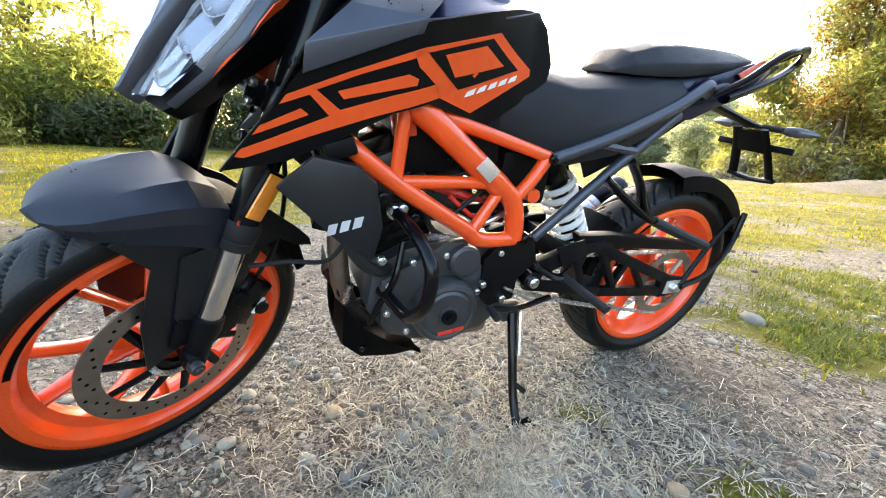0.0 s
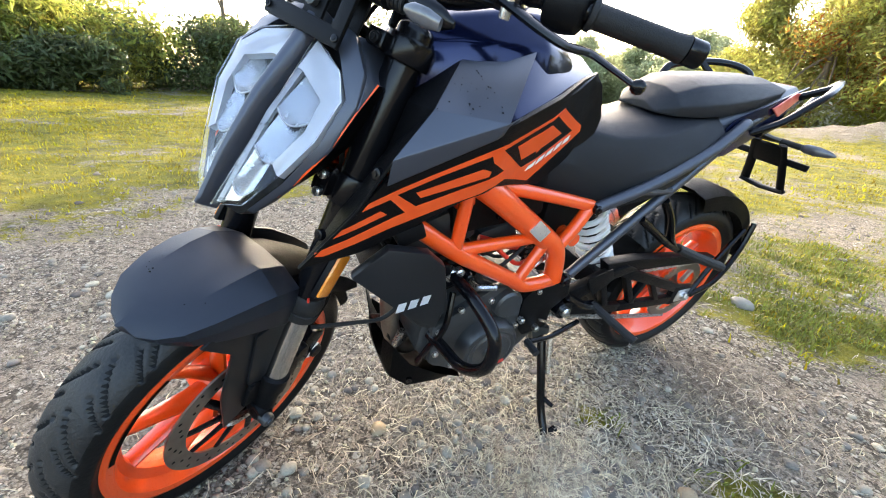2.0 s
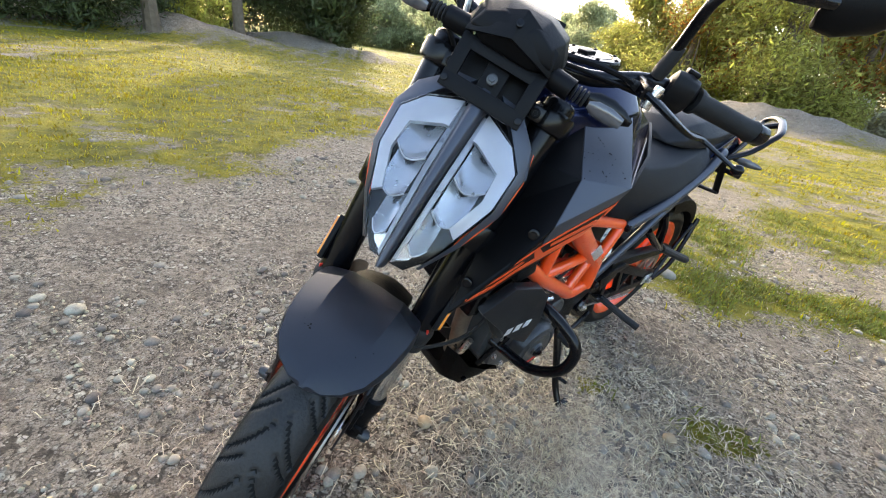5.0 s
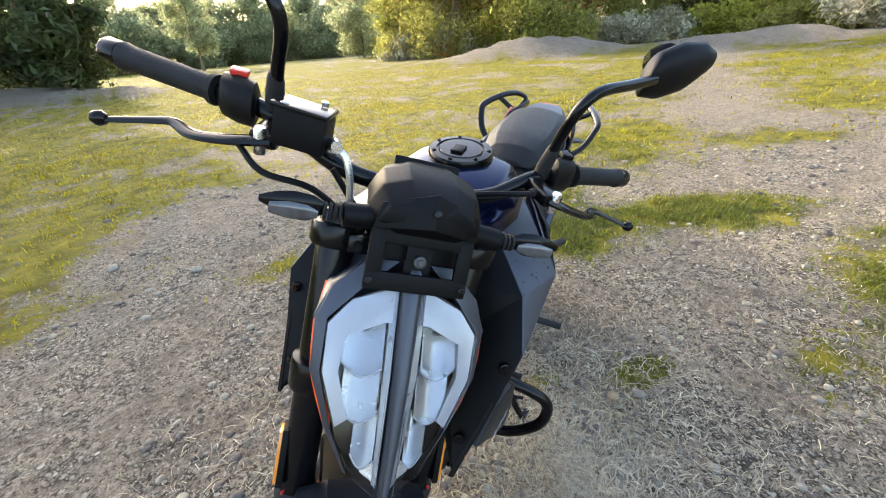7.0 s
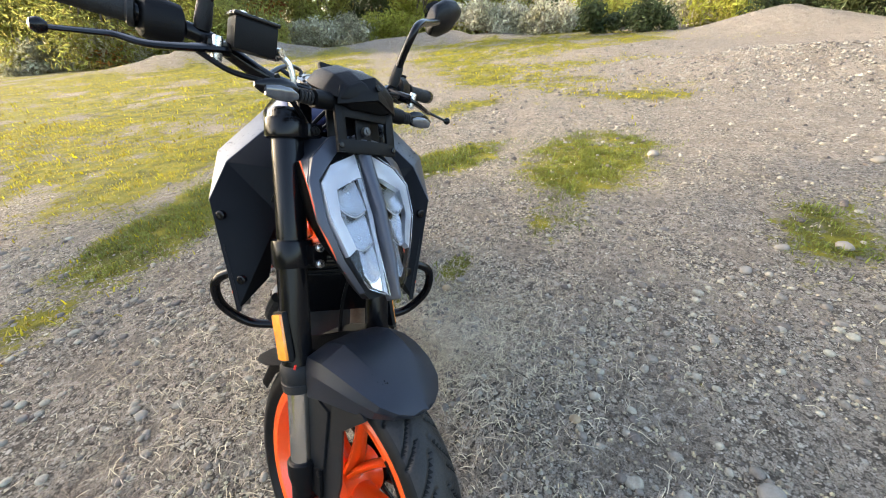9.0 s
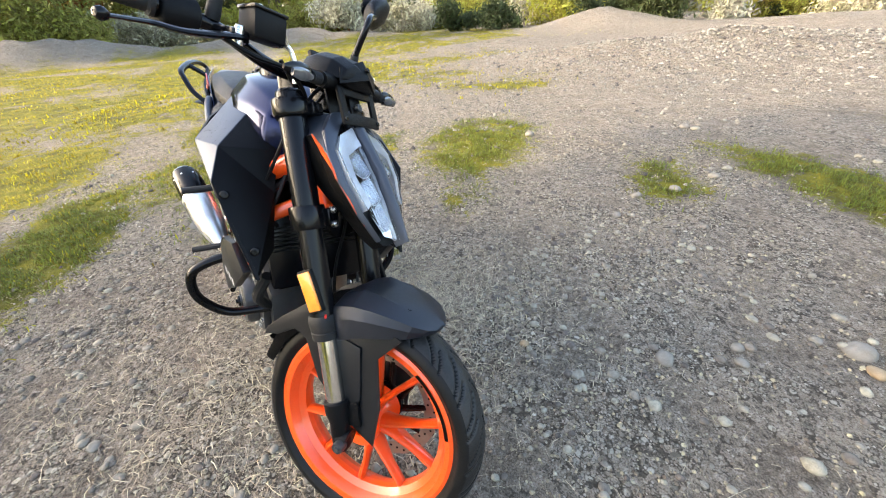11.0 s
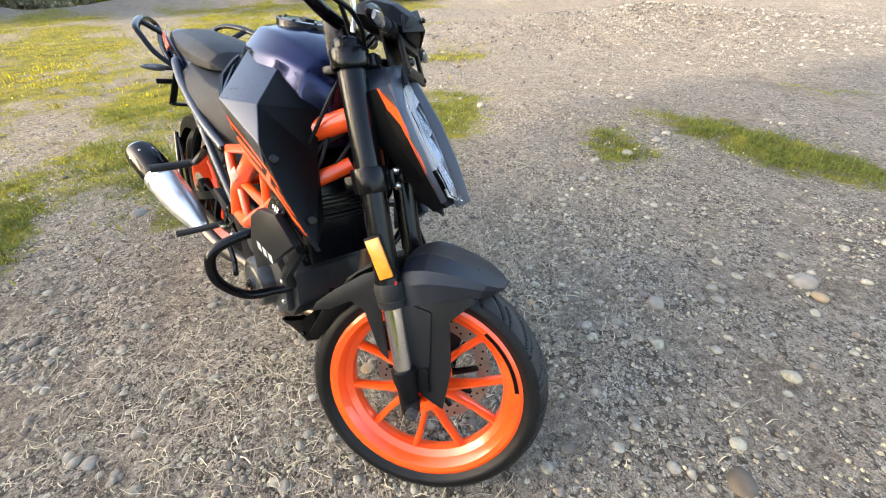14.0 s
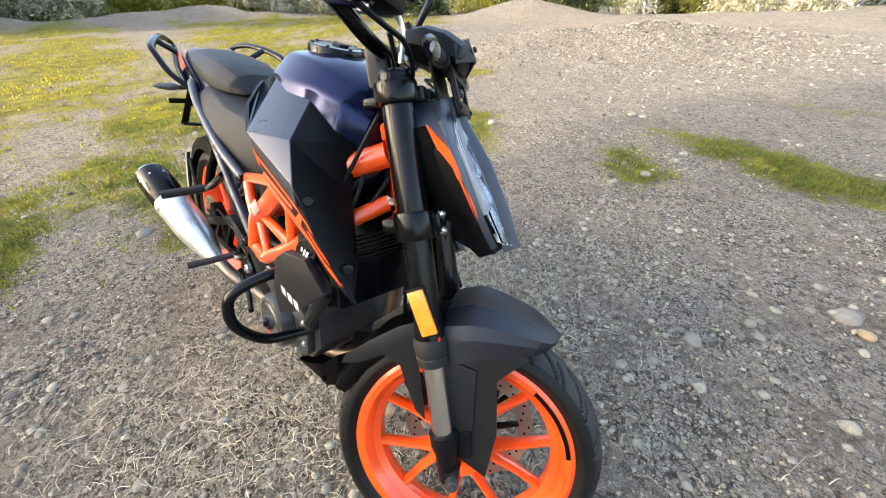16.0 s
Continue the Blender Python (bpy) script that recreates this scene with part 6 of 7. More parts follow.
for s in (1, -1):
    bm = lathe([(0.0, 0.052), (0.02, 0.052), (0.022, 0.046), (0.050, 0.047), (0.056, 0.043), (0.062, 0.046), (0.070, 0.043), (0.076, 0.034), (0.078, 0.0), (0.084, -0.002), (0.086, -0.012)], (0.787, s * 0.128, 0.346), (0, s, 0), 48)
    cv = part("engine_cover", bm, ENGINE, eng, "round dark grey engine cover")
    bm = slab([(0.93, 0.42), (0.925, 0.31), (0.85, 0.262), (0.73, 0.268), (0.69, 0.34), (0.70, 0.44), (0.745, 0.505), (0.80, 0.50), (0.86, 0.46)], s * 0.112, s * 0.136, 0.008)
    part("cover_flange", bm, ENGINE, eng)
    for k in range(9):
        a = 6.283 * k / 9 + 0.35
        part("cover_bolt", disc_stud((0.812 + 0.108 * math.cos(a), s * 0.138, 0.375 + 0.098 * math.sin(a)), (0, s, 0), 0.0075, 0.006), STEEL, eng)
    part("filler_plug", lathe([(0, 0.010), (0.007, 0.010), (0.0075, 0.003), (0.016, 0.004), (0.018, 0.0), (0.018, -0.02)], (0.787, s * 0.182, 0.344), (0, s, 0), 20), BLACK, eng)
    part("cover_script", block((0.775, s * 0.1755, 0.303), (0.062, 0.0015, 0.009), 0, (0, 9, 0)), RED, eng, "red maker's marking bars")
    part("small_cover", lathe([(0, 0.028), (0.030, 0.027), (0.036, 0.022), (0.038, 0.0)], (0.752, s * 0.128, 0.460), (0, s, 0), 28), ENGINE, eng, "small round cover")
    # heel plate and engine-side links
    bm = slab([(0.70, 0.455), (0.66, 0.495), (0.575, 0.500), (0.555, 0.44), (0.60, 0.40), (0.60, 0.345), (0.67, 0.33), (0.70, 0.37)], s * 0.118, s * 0.138, 0.006)
    heel = part("heel_plate", bm, PLASTIC, moto, "black swingarm pivot cover")
    part("pivot_nut", disc_stud((0.556, s * 0.142, 0.388), (0, s, 0), 0.014, 0.014), STEEL, heel)
    part("plate_bolt", disc_stud((0.66, s * 0.139, 0.47), (0, s, 0), 0.007, 0.005), STEEL, eng)
    # rider footpeg
    pg = part("footpeg", tube([(0.475, s * 0.150, 0.402), (0.462, s * 0.215, 0.392), (0.449, s * 0.281, 0.384)], 0.0125, 10, 2, flat=0.8), GRIPRUB, moto, "rubber-topped rider footpeg")
    part("peg_bracket", tube([(0.555, s * 0.130, 0.43), (0.50, s * 0.145, 0.40), (0.47, s * 0.155, 0.402)], 0.014, 8, 3, flat=0.7), BLACK, pg)
    part("peg_feeler", lathe([(0.003, 0), (0.004, -0.012), (0.0, -0.014)], (0.450, s * 0.276, 0.374), (0, 0, 1), 10), STEEL, pg)
    part("heel_guard", slab([(0.50, 0.47), (0.42, 0.49), (0.40, 0.455), (0.46, 0.41)], s * 0.128, s * 0.132, 0.001), PLASTIC, pg)
shifter = part("shift_lever", tube([(0.50, 0.150, 0.345), (0.60, 0.165, 0.335), (0.685, 0.175, 0.35)], 0.007, 8, 3), BLACK, moto, "black gear lever")
part("shift_toe", tube([(0.685, 0.172, 0.35), (0.687, 0.215, 0.35)], 0.009, 8, 1), GRIPRUB, shifter)
part("shift_rod", tube([(0.54, 0.145, 0.335), (0.64, 0.148, 0.385)], 0.004, 6, 1), STEEL, eng)
part("brake_pedal", tube([(0.49, -0.150, 0.35), (0.60, -0.165, 0.325), (0.69, -0.19, 0.33)], 0.008, 8, 3), BLACK, moto, "black brake pedal")

# exhaust
ex = part("exhaust", tube([(0.955, 0.05, 0.585), (1.000, 0.066, 0.555), (1.008, 0.070, 0.48), (0.992, 0.060, 0.36), (0.94, 0.02, 0.262), (0.84, -0.03, 0.215), (0.66, -0.05, 0.205), (0.50, -0.09, 0.235), (0.40, -0.150, 0.285), (0.31, -0.178, 0.328)], 0.0205, 16, 6), HEADER, moto, "heat-browned header pipe leading to a silver muffler")
part("exhaust_flange", lathe([(0.036, -0.006), (0.036, 0.006), (0.022, 0.008), (0.022, -0.008)], (0.972, 0.032, 0.580), (0.85, 0.2, -0.45), 20, closed=True), STEEL, ex)
part("muffler_chamber", block((0.70, -0.03, 0.215), (0.22, 0.15, 0.085), 0.03), HEADER, ex)
mf0, mf1 = Vector((0.305, -0.180, 0.331)), Vector((-0.070, -0.259, 0.513))
ax_m = (mf1 - mf0).normalized()
Lm = (mf1 - mf0).length
part("muffler_body", lathe([(0.022, -0.03), (0.030, 0.0), (0.046, 0.06), (0.055, 0.13), (0.057, 0.20), (0.056, 0.262), (0.054, 0.267)], mf0, ax_m, 32), ALU, ex, "brushed silver muffler with a scuffed patch")
part("muffler_cap", lathe([(0.0555, 0.267), (0.0575, 0.272), (0.0565, Lm - 0.03), (0.052, Lm - 0.006), (0.044, Lm), (0.020, Lm), (0.018, Lm - 0.03), (0.0, Lm - 0.03)], mf0, ax_m, 32), BLACK, ex, "black muffler end cap")
part("muffler_band", lathe([(0.0570, 0.240), (0.0595, 0.242), (0.0595, 0.266), (0.0570, 0.268)], mf0, ax_m, 32, closed=True), ALU, ex)
part("outlet", lathe([(0.040, Lm - 0.004), (0.046, Lm + 0.004), (0.040, Lm + 0.01), (0.034, Lm + 0.004)], mf0, ax_m, 28, closed=True), ALU, ex)
for k in range(4):
    a = 1.2 + 0.8 * k
    u_ = ax_m.orthogonal().normalized()
    v_ = ax_m.cross(u_)
    dr = u_ * math.cos(a) + v_ * math.sin(a)
    part("cap_rivet", disc_stud(mf0 + ax_m * (Lm - 0.05) + dr * 0.056, dr, 0.004, 0.003), STEEL, ex)

# belly pan
bm = loft([[(x, -w, zt), (x, -w * 0.9, zb + 0.02), (x, -w * 0.5, zb), (x, w * 0.5, zb), (x, w * 0.9, zb + 0.02), (x, w, zt)] for x, w, zb, zt in ((1.012, 0.060, 0.262, 0.350), (0.995, 0.090, 0.212, 0.340), (0.955, 0.108, 0.184, 0.288), (0.88, 0.112, 0.178, 0.236), (0.812, 0.112, 0.184, 0.198))], ring=False)
bmesh.ops.solidify(bm, geom=bm.faces[:], thickness=0.004)
belly = part("belly_pan", bevelled(bm, 0.002, 1, 30), PLASTIC, moto, "pointed black belly pan")
part("pan_front_blade", shell([(1.02, 0.07, 0.43), (1.035, 0.02, 0.39), (1.005, 0.085, 0.36), (1.01, -0.06, 0.36), (1.025, -0.06, 0.42)], [(0, 1, 2), (1, 2, 3), (1, 3, 4)], 0.003), PLASTIC, belly)
for s in (1, -1):
    part("pan_bolt", disc_stud((0.955, s * 0.108, 0.235), (0.3, s, 0), 0.007, 0.005), BLACK, belly)

# radiator and its shrouds
rad = part("radiator", block((1.020, 0, 0.625), (0.035, 0.24, 0.20), 0.006, (0, -14, 0)), BLACK, moto, "black radiator behind the fork")
for k in range(14):
    part("core_fin", block((1.040 - 0.0035 * (k - 7) * -1, 0, 0.545 + 0.012 * k), (0.006, 0.215, 0.003), 0, (0, -14, 0)), PLASTIC, rad)
for s in (1, -1):
    out = [(1.116, 0.630), (1.060, 0.682), (0.995, 0.672), (0.966, 0.646), (0.952, 0.570), (0.966, 0.508), (1.020, 0.540)]
    bm = bmesh.new()
    a = [bm.verts.new((x, s * (0.196 - (x - 0.96) * 0.18), z)) for x, z in out]
    bm.faces.new(a)
    bmesh.ops.recalc_face_normals(bm, faces=bm.faces)
    bmesh.ops.solidify(bm, geom=bm.faces[:], thickness=0.022)
    sh = part("radiator_shroud", bevelled(bm, 0.005, 2, 30), SATIN_BLACK, moto, "matt black radiator shroud with a white badge")
    for k in range(3):
        x, z = 1.040 - 0.020 * k, 0.566 + 0.007 * k
        y = 0.196 - (x - 0.96) * 0.18 + 0.0236
        bm = bmesh.new()
        vs = [bm.verts.new((x + dx, s * (y - dx * 0.18 + 0.001), z + dz)) for dx, dz in ((0.006, -0.012), (-0.008, -0.007), (-0.012, 0.012), (0.002, 0.008))]
        bm.faces.new(vs)
        bmesh.ops.solidify(bm, geom=bm.faces[:], thickness=0.0015)
        part("white_badge", bm, WHITE, sh, "plain white badge shape")
    part("shroud_bolt", disc_stud((0.990, s * 0.204, 0.640), (0, s, 0), 0.009, 0.006), BLACK, sh)
    part("shroud_clip", block((1.02, s * 0.16, 0.690), (0.05, 0.04, 0.03), 0.006, (0, 20, 0)), PLASTIC, sh)
    # crash bars
    cb = part("crash_bar", tube([(0.915, s * 0.145, 0.575), (0.905, s * 0.215, 0.568), (0.892, s * 0.278, 0.540), (0.890, s * 0.295, 0.500), (0.893, s * 0.282, 0.445), (0.900, s * 0.225, 0.392), (0.912, s * 0.15, 0.385), (0.925, s * 0.115, 0.390)], 0.0125, 14, 6), BLACK, moto, "black tubular crash bar beside the engine")
    part("bar_mount", disc_stud((0.918, s * 0.150, 0.575), (0.2, s, 0), 0.014, 0.012), STEEL, cb)
part("sensor_badge", lathe([(0, 0.002), (0.026, 0.002), (0.028, 0.0), (0.028, -0.012)], (1.043, -0.186, 0.682), (0.2, -1, 0.25), 28), BLACK, moto, "round black and white sticker")
for k in range(3):
    part("badge_bar", block((1.043 + 0.011 * (k - 1), -0.189, 0.682), (0.005, 0.001, 0.026), 0, (0, 30, 0)), WHITE, eng)

# side stand
ss = part("side_stand", tube([(0.575, 0.115, 0.285), (0.585, 0.165, 0.200), (0.592, 0.215, 0.105), (0.598, 0.262, 0.052)], (0.0125, 0.0105), 12, 4), BLACK, moto, "black side stand propped on the gravel")
part("stand_foot", block((0.592, 0.272, 0.054), (0.075, 0.034, 0.008), 0.003, (-10, 0, 10)), BLACK, ss)
part("stand_spring", tube([(0.565, 0.135, 0.30), (0.573, 0.178, 0.20)], 0.007, 8, 1), STEEL, ss)
part("stand_bracket", slab([(0.62, 0.32), (0.555, 0.31), (0.55, 0.265), (0.60, 0.26)], 0.095, 0.118, 0.004), ENGINE, ss)
part("stand_tab", tube([(0.590, 0.20, 0.135), (0.575, 0.235, 0.13)], 0.006, 8, 1), BLACK, ss)

# shock absorber
sh0, sh1 = Vector((0.475, 0.012, 0.640)), Vector((0.348, 0.030, 0.415))
axs = (sh1 - sh0).normalized()
Ls = (sh1 - sh0).length
shock = part("shock_absorber", lathe([(0.012, -0.02), (0.030, -0.015), (0.032, 0.03), (0.028, 0.05), (0.024, 0.06), (0.022, Ls)], sh0, axs, 24), BLACK, moto, "rear shock absorber with a white spring")
u_ = axs.orthogonal().normalized()
v_ = axs.cross(u_)
bm = tube([sh0 + axs * (0.04 + 0.19 * k / 84) + (u_ * math.cos(6.283 * k / 12) + v_ * math.sin(6.283 * k / 12)) * 0.043 for k in range(85)], 0.0085, 8, 1)
part("spring", bm, SPRING, shock, "white coil spring")

# swingarm, chain, rear mudguard
for s in (1, -1):
    y0, y1 = s * 0.098, s * 0.118
    a_ = part("swingarm_beam", slab([(0.555, 0.425), (0.42, 0.470), (0.34, 0.478), (0.30, 0.462), (0.40, 0.440), (0.50, 0.395), (0.555, 0.360)], s * 0.098, s * 0.122, 0.003), PLASTIC, moto, "black latticed swingarm side")
    for a, b, w in (((0.555, 0.405), (0.36, 0.462), 0.016), ((0.36, 0.462), (0.03, 0.335), 0.015), ((0.555, 0.365), (0.30, 0.318), 0.014), ((0.30, 0.318), (0.02, 0.290), 0.014), ((0.42, 0.445), (0.36, 0.33), 0.010), ((0.33, 0.45), (0.24, 0.315), 0.009), ((0.22, 0.41), (0.26, 0.315), 0.009), ((0.20, 0.40), (0.12, 0.305), 0.008)):
        d = Vector((b[0] - a[0], 0, b[1] - a[1]))
        n = Vector((-d.z, 0, d.x)).normalized() * w
        part("lattice_bar", slab([(a[0] + n.x, a[1] + n.z), (b[0] + n.x, b[1] + n.z), (b[0] - n.x, b[1] - n.z), (a[0] - n.x, a[1] - n.z)], y0, y1 + s * 0.012 * w, 0.003), PLASTIC, a_)
    part("dropout", slab([(0.06, 0.352), (0.05, 0.272), (-0.055, 0.280), (-0.06, 0.330)], y0, y1 + s * 0.001, 0.006), PLASTIC, a_)
    part("axle_nut", disc_stud((0.0, s * 0.124, 0.306), (0, s, 0), 0.015, 0.014), STEEL, a_)
    part("axle_plate", block((-0.005, s * 0.120, 0.308), (0.075, 0.006, 0.045), 0.003), ALU, a_)
part("swingarm_pivot", tube([(0.555, -0.14, 0.388), (0.555, 0.14, 0.388)], 0.026, 16, 1), BLACK, moto, "swingarm pivot tube")
part("swingarm_bridge", block((0.40, 0, 0.42), (0.08, 0.20, 0.06), 0.012, (0, -12, 0)), PLASTIC, moto)
bm = slab([(0.42, 0.492), (0.40, 0.452), (0.20, 0.444), (-0.06, 0.425), (-0.09, 0.440), (0.10, 0.468), (0.30, 0.490)], 0.078, 0.112, 0.005)
part("chain_guard", bm, PLASTIC, moto, "long black chain guard")
links = []
for k in range(44):
    links.append((0.60 - 0.60 * k / 43, 0.43 - (0.43 - 0.416) * k / 43 + 0.0))
for k in range(44):
    links.append((0.60 - 0.60 * k / 43, 0.345 - (0.345 - 0.196) * k / 43 + 0.012 * math.sin(math.pi * k / 43) * -1))
for half in (links[:44], links[44:]):
    bm = bmesh.new()
    sl = math.degrees(math.atan2(half[0][1] - half[-1][1], half[0][0] - half[-1][0]))
    for i, (x, z) in enumerate(half):
        for o in (-0.005, 0.005):
            block((x, 0.088 + o * (1.2 if i % 2 else 0.8), z), (0.0155, 0.0016, 0.0085), 0, (0, -sl, 0), bm)
        tube([(x + 0.007, 0.081, z), (x + 0.007, 0.095, z)], 0.003, 6, 1, bm)
    tagged(part("drive_chain", bm, STEEL, moto, "grey drive chain run"), kind="stuff")
bm = lathe([(0.035, -0.004), (0.035, 0.004), (0.015, 0.006), (0.015, -0.006)], (0.61, 0.088, 0.388), (0, 1, 0), 24, closed=True)
part("front_sprocket", bm, STEEL, moto)


def hugger(a0, a1, w, r, n, drop):
    secs = []
    for k in range(n):
        a = radians(a0 + (a1 - a0) * k / (n - 1))
        c, s = math.cos(a), math.sin(a)
        secs.append([(x_, y_, z_) for x_, y_, z_ in ((((r + dr) * c), y, 0.306 + (r + dr) * s) for y, dr in ((-w, -drop), (-w * 0.9, -0.012), (-w * 0.4, 0), (w * 0.4, 0), (w * 0.9, -0.012), (w, -drop)))])
    bm = loft(secs, ring=False)
    bmesh.ops.solidify(bm, geom=bm.faces[:], thickness=0.004)
    return bm


hg = part("rear_mudguard", hugger(78, 156, 0.085, 0.352, 14, 0.055), PLASTIC, moto, "black rear wheel mudguard on stays")
part("inner_hugger", hugger(38, 8, 0.08, 0.335, 8, 0.03), PLASTIC, hg, "inner hugger ahead of the wheel")
part("mud_flap", shell([(-0.315, 0.07, 0.45), (-0.315, -0.07, 0.45), (-0.325, -0.06, 0.375), (-0.325, 0.06, 0.375)], [(0, 1, 2, 3)], 0.004), PLASTIC, hg)
for s in (1, -1):
    part("mudguard_stay", tube([(-0.255, s * 0.090, 0.535), (-0.225, s * 0.105, 0.44), (-0.13, s * 0.128, 0.350), (-0.02, s * 0.130, 0.312)], 0.009, 8, 4), BLACK, hg)
    part("stay_bracket", tube([(-0.02, s * 0.125, 0.31), (-0.10, s * 0.11, 0.42), (-0.20, s * 0.095, 0.52)], 0.008, 8, 2), BLACK, hg)
# rear caliper and hoses
rc = part("rear_caliper", block((0.085, -0.088, 0.385), (0.075, 0.045, 0.05), 0.010, (0, 30, 0)), BLACK, moto, "rear brake caliper")
part("rear_hose", tube([(0.10, -0.10, 0.40), (0.20, -0.115, 0.44), (0.35, -0.115, 0.43), (0.5, -0.12, 0.38)], 0.004, 6, 4), PLASTIC, rc)
# wiring behind the fork
for i, pts in enumerate([[(1.04, -0.05, 0.86), (1.06, -0.09, 0.78), (1.02, -0.12, 0.70), (0.97, -0.1, 0.66)], [(1.05, 0.04, 0.86), (1.05, 0.09, 0.76), (1.0, 0.1, 0.68)], [(0.98, 0.13, 0.55), (1.03, 0.12, 0.47), (1.10, 0.12, 0.47), (1.17, 0.09, 0.45)], [(0.70, 0.10, 0.60), (0.78, 0.11, 0.57), (0.84, 0.10, 0.60)]]):
    part("cable", tube(pts, 0.0045, 7, 5), GRIPRUB, moto, "black wiring")
injector = part("throttle_body", block((0.775, 0.04, 0.60), (0.09, 0.10, 0.07), 0.012, (0, 15, 0)), ENGINE, moto, "fuel injection body")
part("fuel_rail", tube([(0.83, 0.09, 0.61), (0.76, 0.11, 0.595), (0.70, 0.09, 0.58)], 0.009, 8, 3), RED, injector, "red fuel line")
part("horn", lathe([(0.0, 0.012), (0.030, 0.010), (0.036, 0.0), (0.030, -0.012)], (1.085, 0.05, 0.70), (1, 0, 0), 24), BLACK, moto, "round black horn")

# water drops and dirt specks on the painted tops
dr = np.random.default_rng(11)


def drops(name, n, place, parent, front=False):
    """Small flattened beads lying on a surface."""
    vv, ff, o = [], [], 0
    for _ in range(n):
        c, nn = place()
        r = 0.0006 + 0.0012 * dr.random() ** 2
        q = Vector(nn).to_track_quat("Z", "Y").to_matrix()
        for v in ICO1_V:
            vv.append(tuple(Vector(c) + q @ Vector((v[0] * r, v[1] * r, v[2] * r * 0.5))))
        ff.append(ICO1_F + o)
        o += len(ICO1_V)
    ob = new(name, raw_mesh(name, np.array(vv), np.concatenate(ff), BLACK, True))
    ob.parent = parent
    tagged(ob, "dark beads of water and specks", kind="stuff")


def on_fender():
    a, y = radians(80 + 24 * dr.random()), (dr.random() - 0.5) * 0.12
    r = 0.3345 + 0.006 * abs(y) / 0.06
    return (FX + r * math.cos(a), y, FZ + r * math.sin(a)), (math.cos(a), 0, math.sin(a))


drops("water_drops", 70, on_fender, fender)
for pn in [o for o in moto.children if o.name.startswith("side_panel")]:
    sgn = 1 if pn.data.vertices[0].co.y > 0 else -1

    def on_facet():
        u, v = dr.random(), dr.random()
        if u + v > 1:
            u, v = 1 - u, 1 - v
        p0, p1, p2 = Vector((0.905, 0.232, 0.882)), Vector((1.014, 0.191, 0.890)), Vector((0.930, 0.102, 0.958))
        q = p0 + (p1 - p0) * u + (p2 - p0) * v
        nn = (p1 - p0).cross(p2 - p0).normalized()
        nn = nn if nn.z > 0 else -nn
        q = q + nn * 0.002
        return (q.x, q.y * sgn, q.z), (nn.x, nn.y * sgn, nn.z)

    drops("water_drops", 30, on_facet, pn)

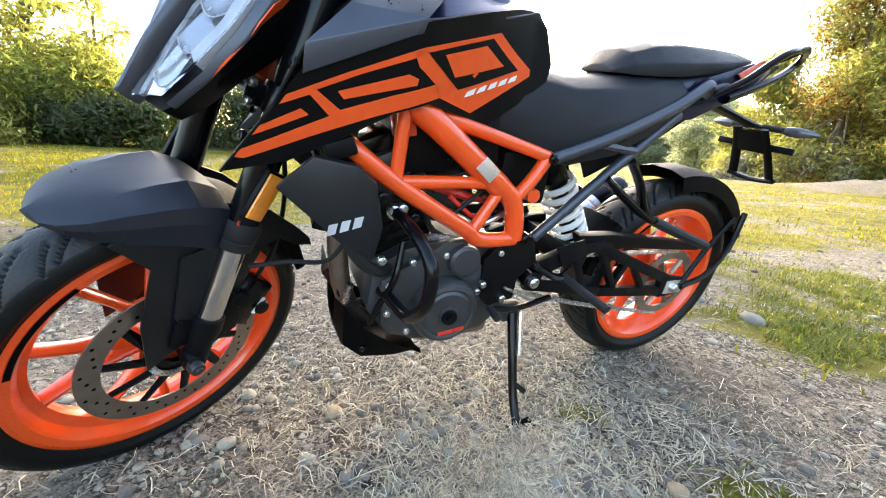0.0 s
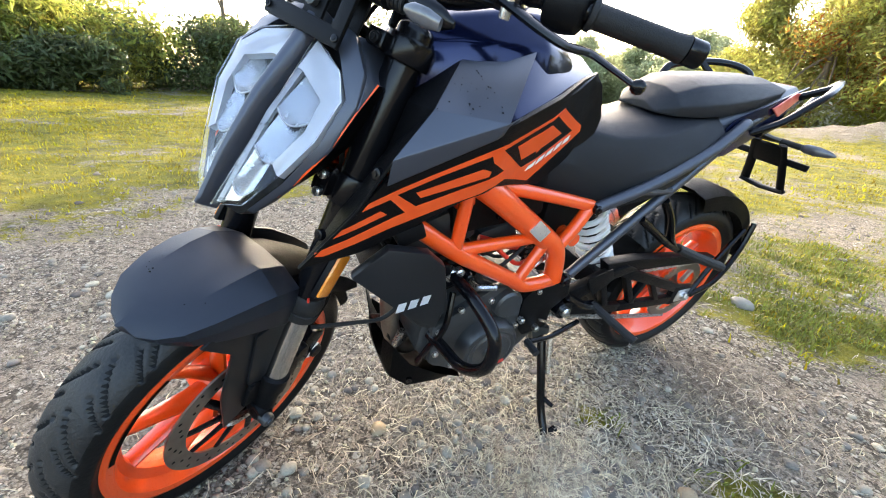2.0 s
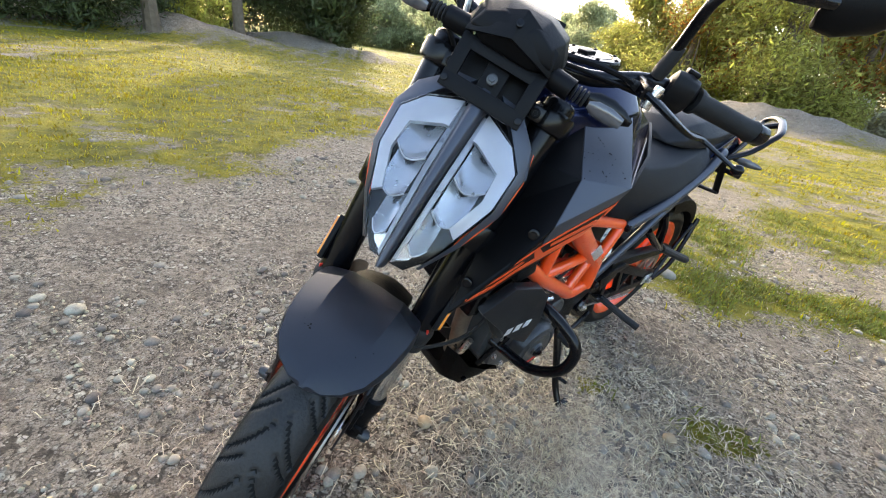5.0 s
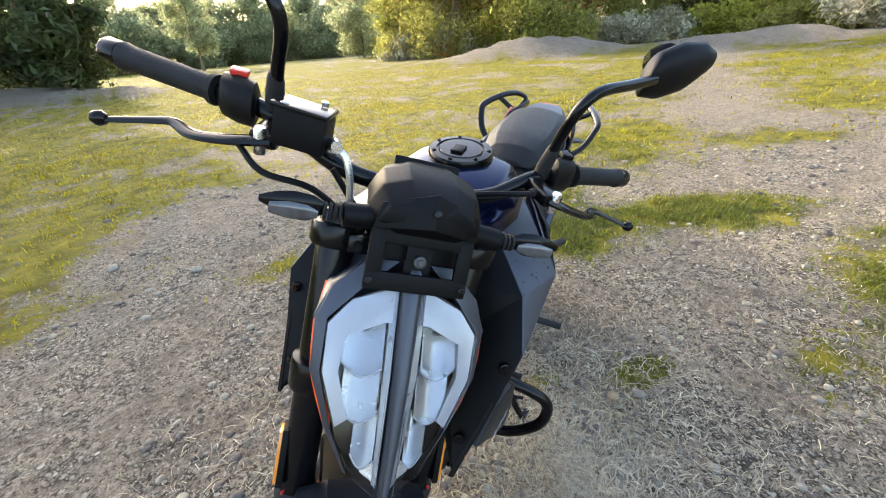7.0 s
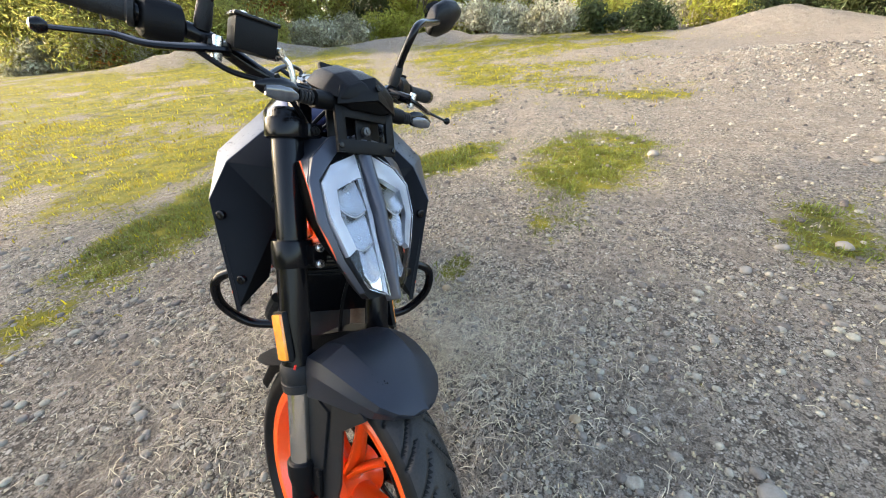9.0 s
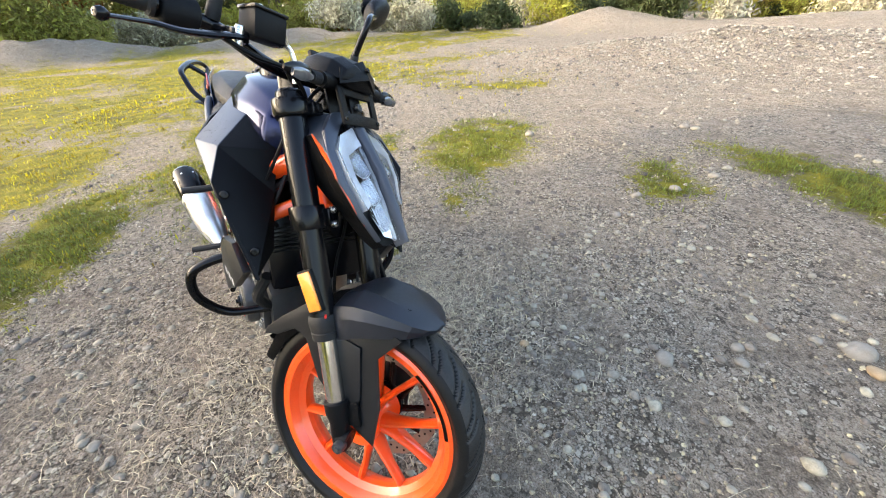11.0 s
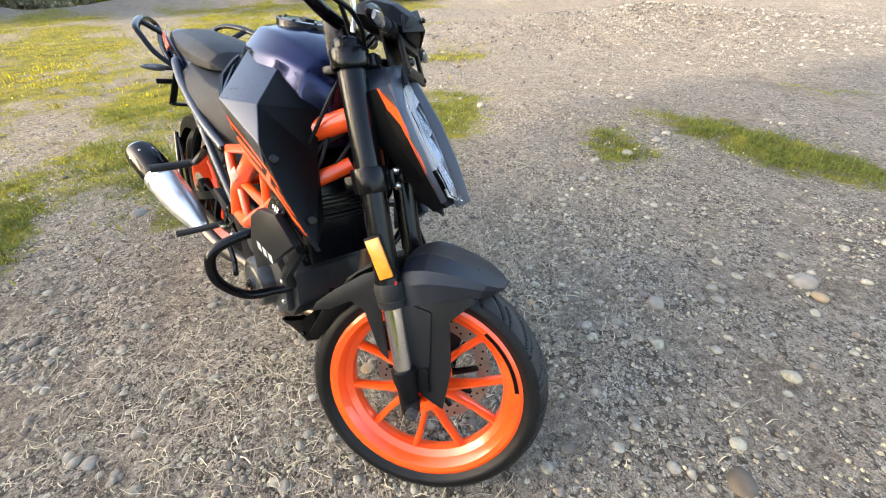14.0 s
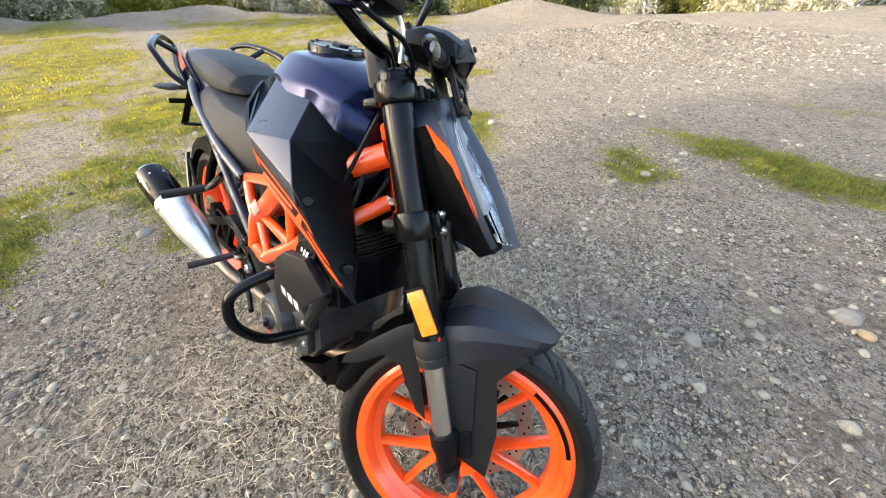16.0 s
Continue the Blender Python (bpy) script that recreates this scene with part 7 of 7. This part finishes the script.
# small engine fittings
for i, (pts, r, mt, nm) in enumerate([
        ([(1.015, 0.125, 0.550), (0.985, 0.150, 0.490), (0.945, 0.140, 0.450), (0.915, 0.115, 0.440)], 0.013, GRIPRUB, "coolant_hose"),
        ([(1.015, -0.125, 0.550), (0.985, -0.150, 0.480), (0.950, -0.135, 0.430), (0.925, -0.115, 0.400)], 0.015, GRIPRUB, "coolant_hose"),
        ([(0.90, 0.105, 0.640), (0.86, 0.150, 0.600), (0.84, 0.135, 0.540), (0.80, 0.125, 0.510)], 0.006, GRIPRUB, "engine_cable"),
        ([(0.885, 0.120, 0.50), (0.905, 0.145, 0.430), (0.93, 0.130, 0.36), (0.945, 0.12, 0.31)], 0.007, BLACK, "oil_line"),
        ([(0.70, 0.135, 0.58), (0.735, 0.125, 0.555), (0.77, 0.13, 0.575), (0.80, 0.125, 0.60)], 0.005, RED, "wiring_lead"),
        ([(0.73, 0.125, 0.61), (0.76, 0.135, 0.59), (0.80, 0.13, 0.555), (0.84, 0.12, 0.55)], 0.0045, GRIPRUB, "wiring_lead"),
        ([(0.66, 0.12, 0.56), (0.70, 0.13, 0.545), (0.72, 0.12, 0.53)], 0.006, STEEL, "drain_pipe"),
        ([(0.69, -0.13, 0.60), (0.75, -0.135, 0.56), (0.82, -0.125, 0.58)], 0.006, GRIPRUB, "wiring_lead"),
        ([(0.93, 0.02, 0.31), (0.99, 0.085, 0.345), (0.985, 0.10, 0.40)], 0.008, STEEL, "exhaust_bracket"),
        ([(1.06, -0.03, 0.84), (1.04, -0.085, 0.80), (1.05, -0.11, 0.74), (1.02, -0.09, 0.69)], 0.006, GRIPRUB, "wiring_loom"),
        ([(1.07, -0.02, 0.82), (1.07, -0.075, 0.76), (1.03, -0.125, 0.72)], 0.004, GRIPRUB, "wiring_lead")]):
    part(nm, tube(pts, r, 9, 5), mt, eng)
for q, r, mt in (((0.945, 0.172, 0.606), 0.013, BLACK), ((0.905, 0.160, 0.585), 0.009, STEEL), ((0.880, 0.158, 0.566), 0.009, BLACK), ((0.935, 0.150, 0.475), 0.009, STEEL), ((0.700, 0.150, 0.400), 0.008, STEEL),
                 ((0.640, 0.146, 0.355), 0.009, STEEL), ((0.88, 0.10, 0.63), 0.010, BLACK), ((0.975, 0.10, 0.60), 0.009, STEEL), ((0.945, -0.172, 0.606), 0.013, BLACK), ((0.905, -0.160, 0.585), 0.009, STEEL)):
    part("engine_bolt", disc_stud(q, (0, 1 if q[1] > 0 else -1, 0), r, 0.008), mt, eng)
part("head_cover", block((0.945, 0, 0.672), (0.14, 0.150, 0.045), 0.012, (0, 22, 0)), BLACK, eng, "black valve cover")
part("coil_box", block((0.905, 0.118, 0.735), (0.040, 0.030, 0.055), 0.005, (0, 10, 0)), ORANGE, eng, "orange bracket lug")
part("connector", block((1.020, -0.135, 0.735), (0.045, 0.030, 0.035), 0.005, (10, 30, 0)), SATIN, eng, "grey wiring connector")
part("clutch_arm", tube([(0.83, 0.10, 0.50), (0.835, 0.135, 0.515), (0.80, 0.150, 0.52)], 0.007, 8, 3), STEEL, eng)
bm = slab([(0.700, 0.585), (0.655, 0.60), (0.648, 0.53), (0.715, 0.535)], 0.10, 0.106, 0.001)
mesh_guard = part("perforated_guard", bm, BLACK, eng, "black perforated guard")
for i in range(5):
    for j in range(4):
        part("perforation", lathe([(0, 0.0006), (0.0042, 0.0004), (0.0044, -0.001)], (0.665 + 0.010 * i, 0.106, 0.545 + 0.012 * j), (0, 1, 0), 8), ENGINE, eng)
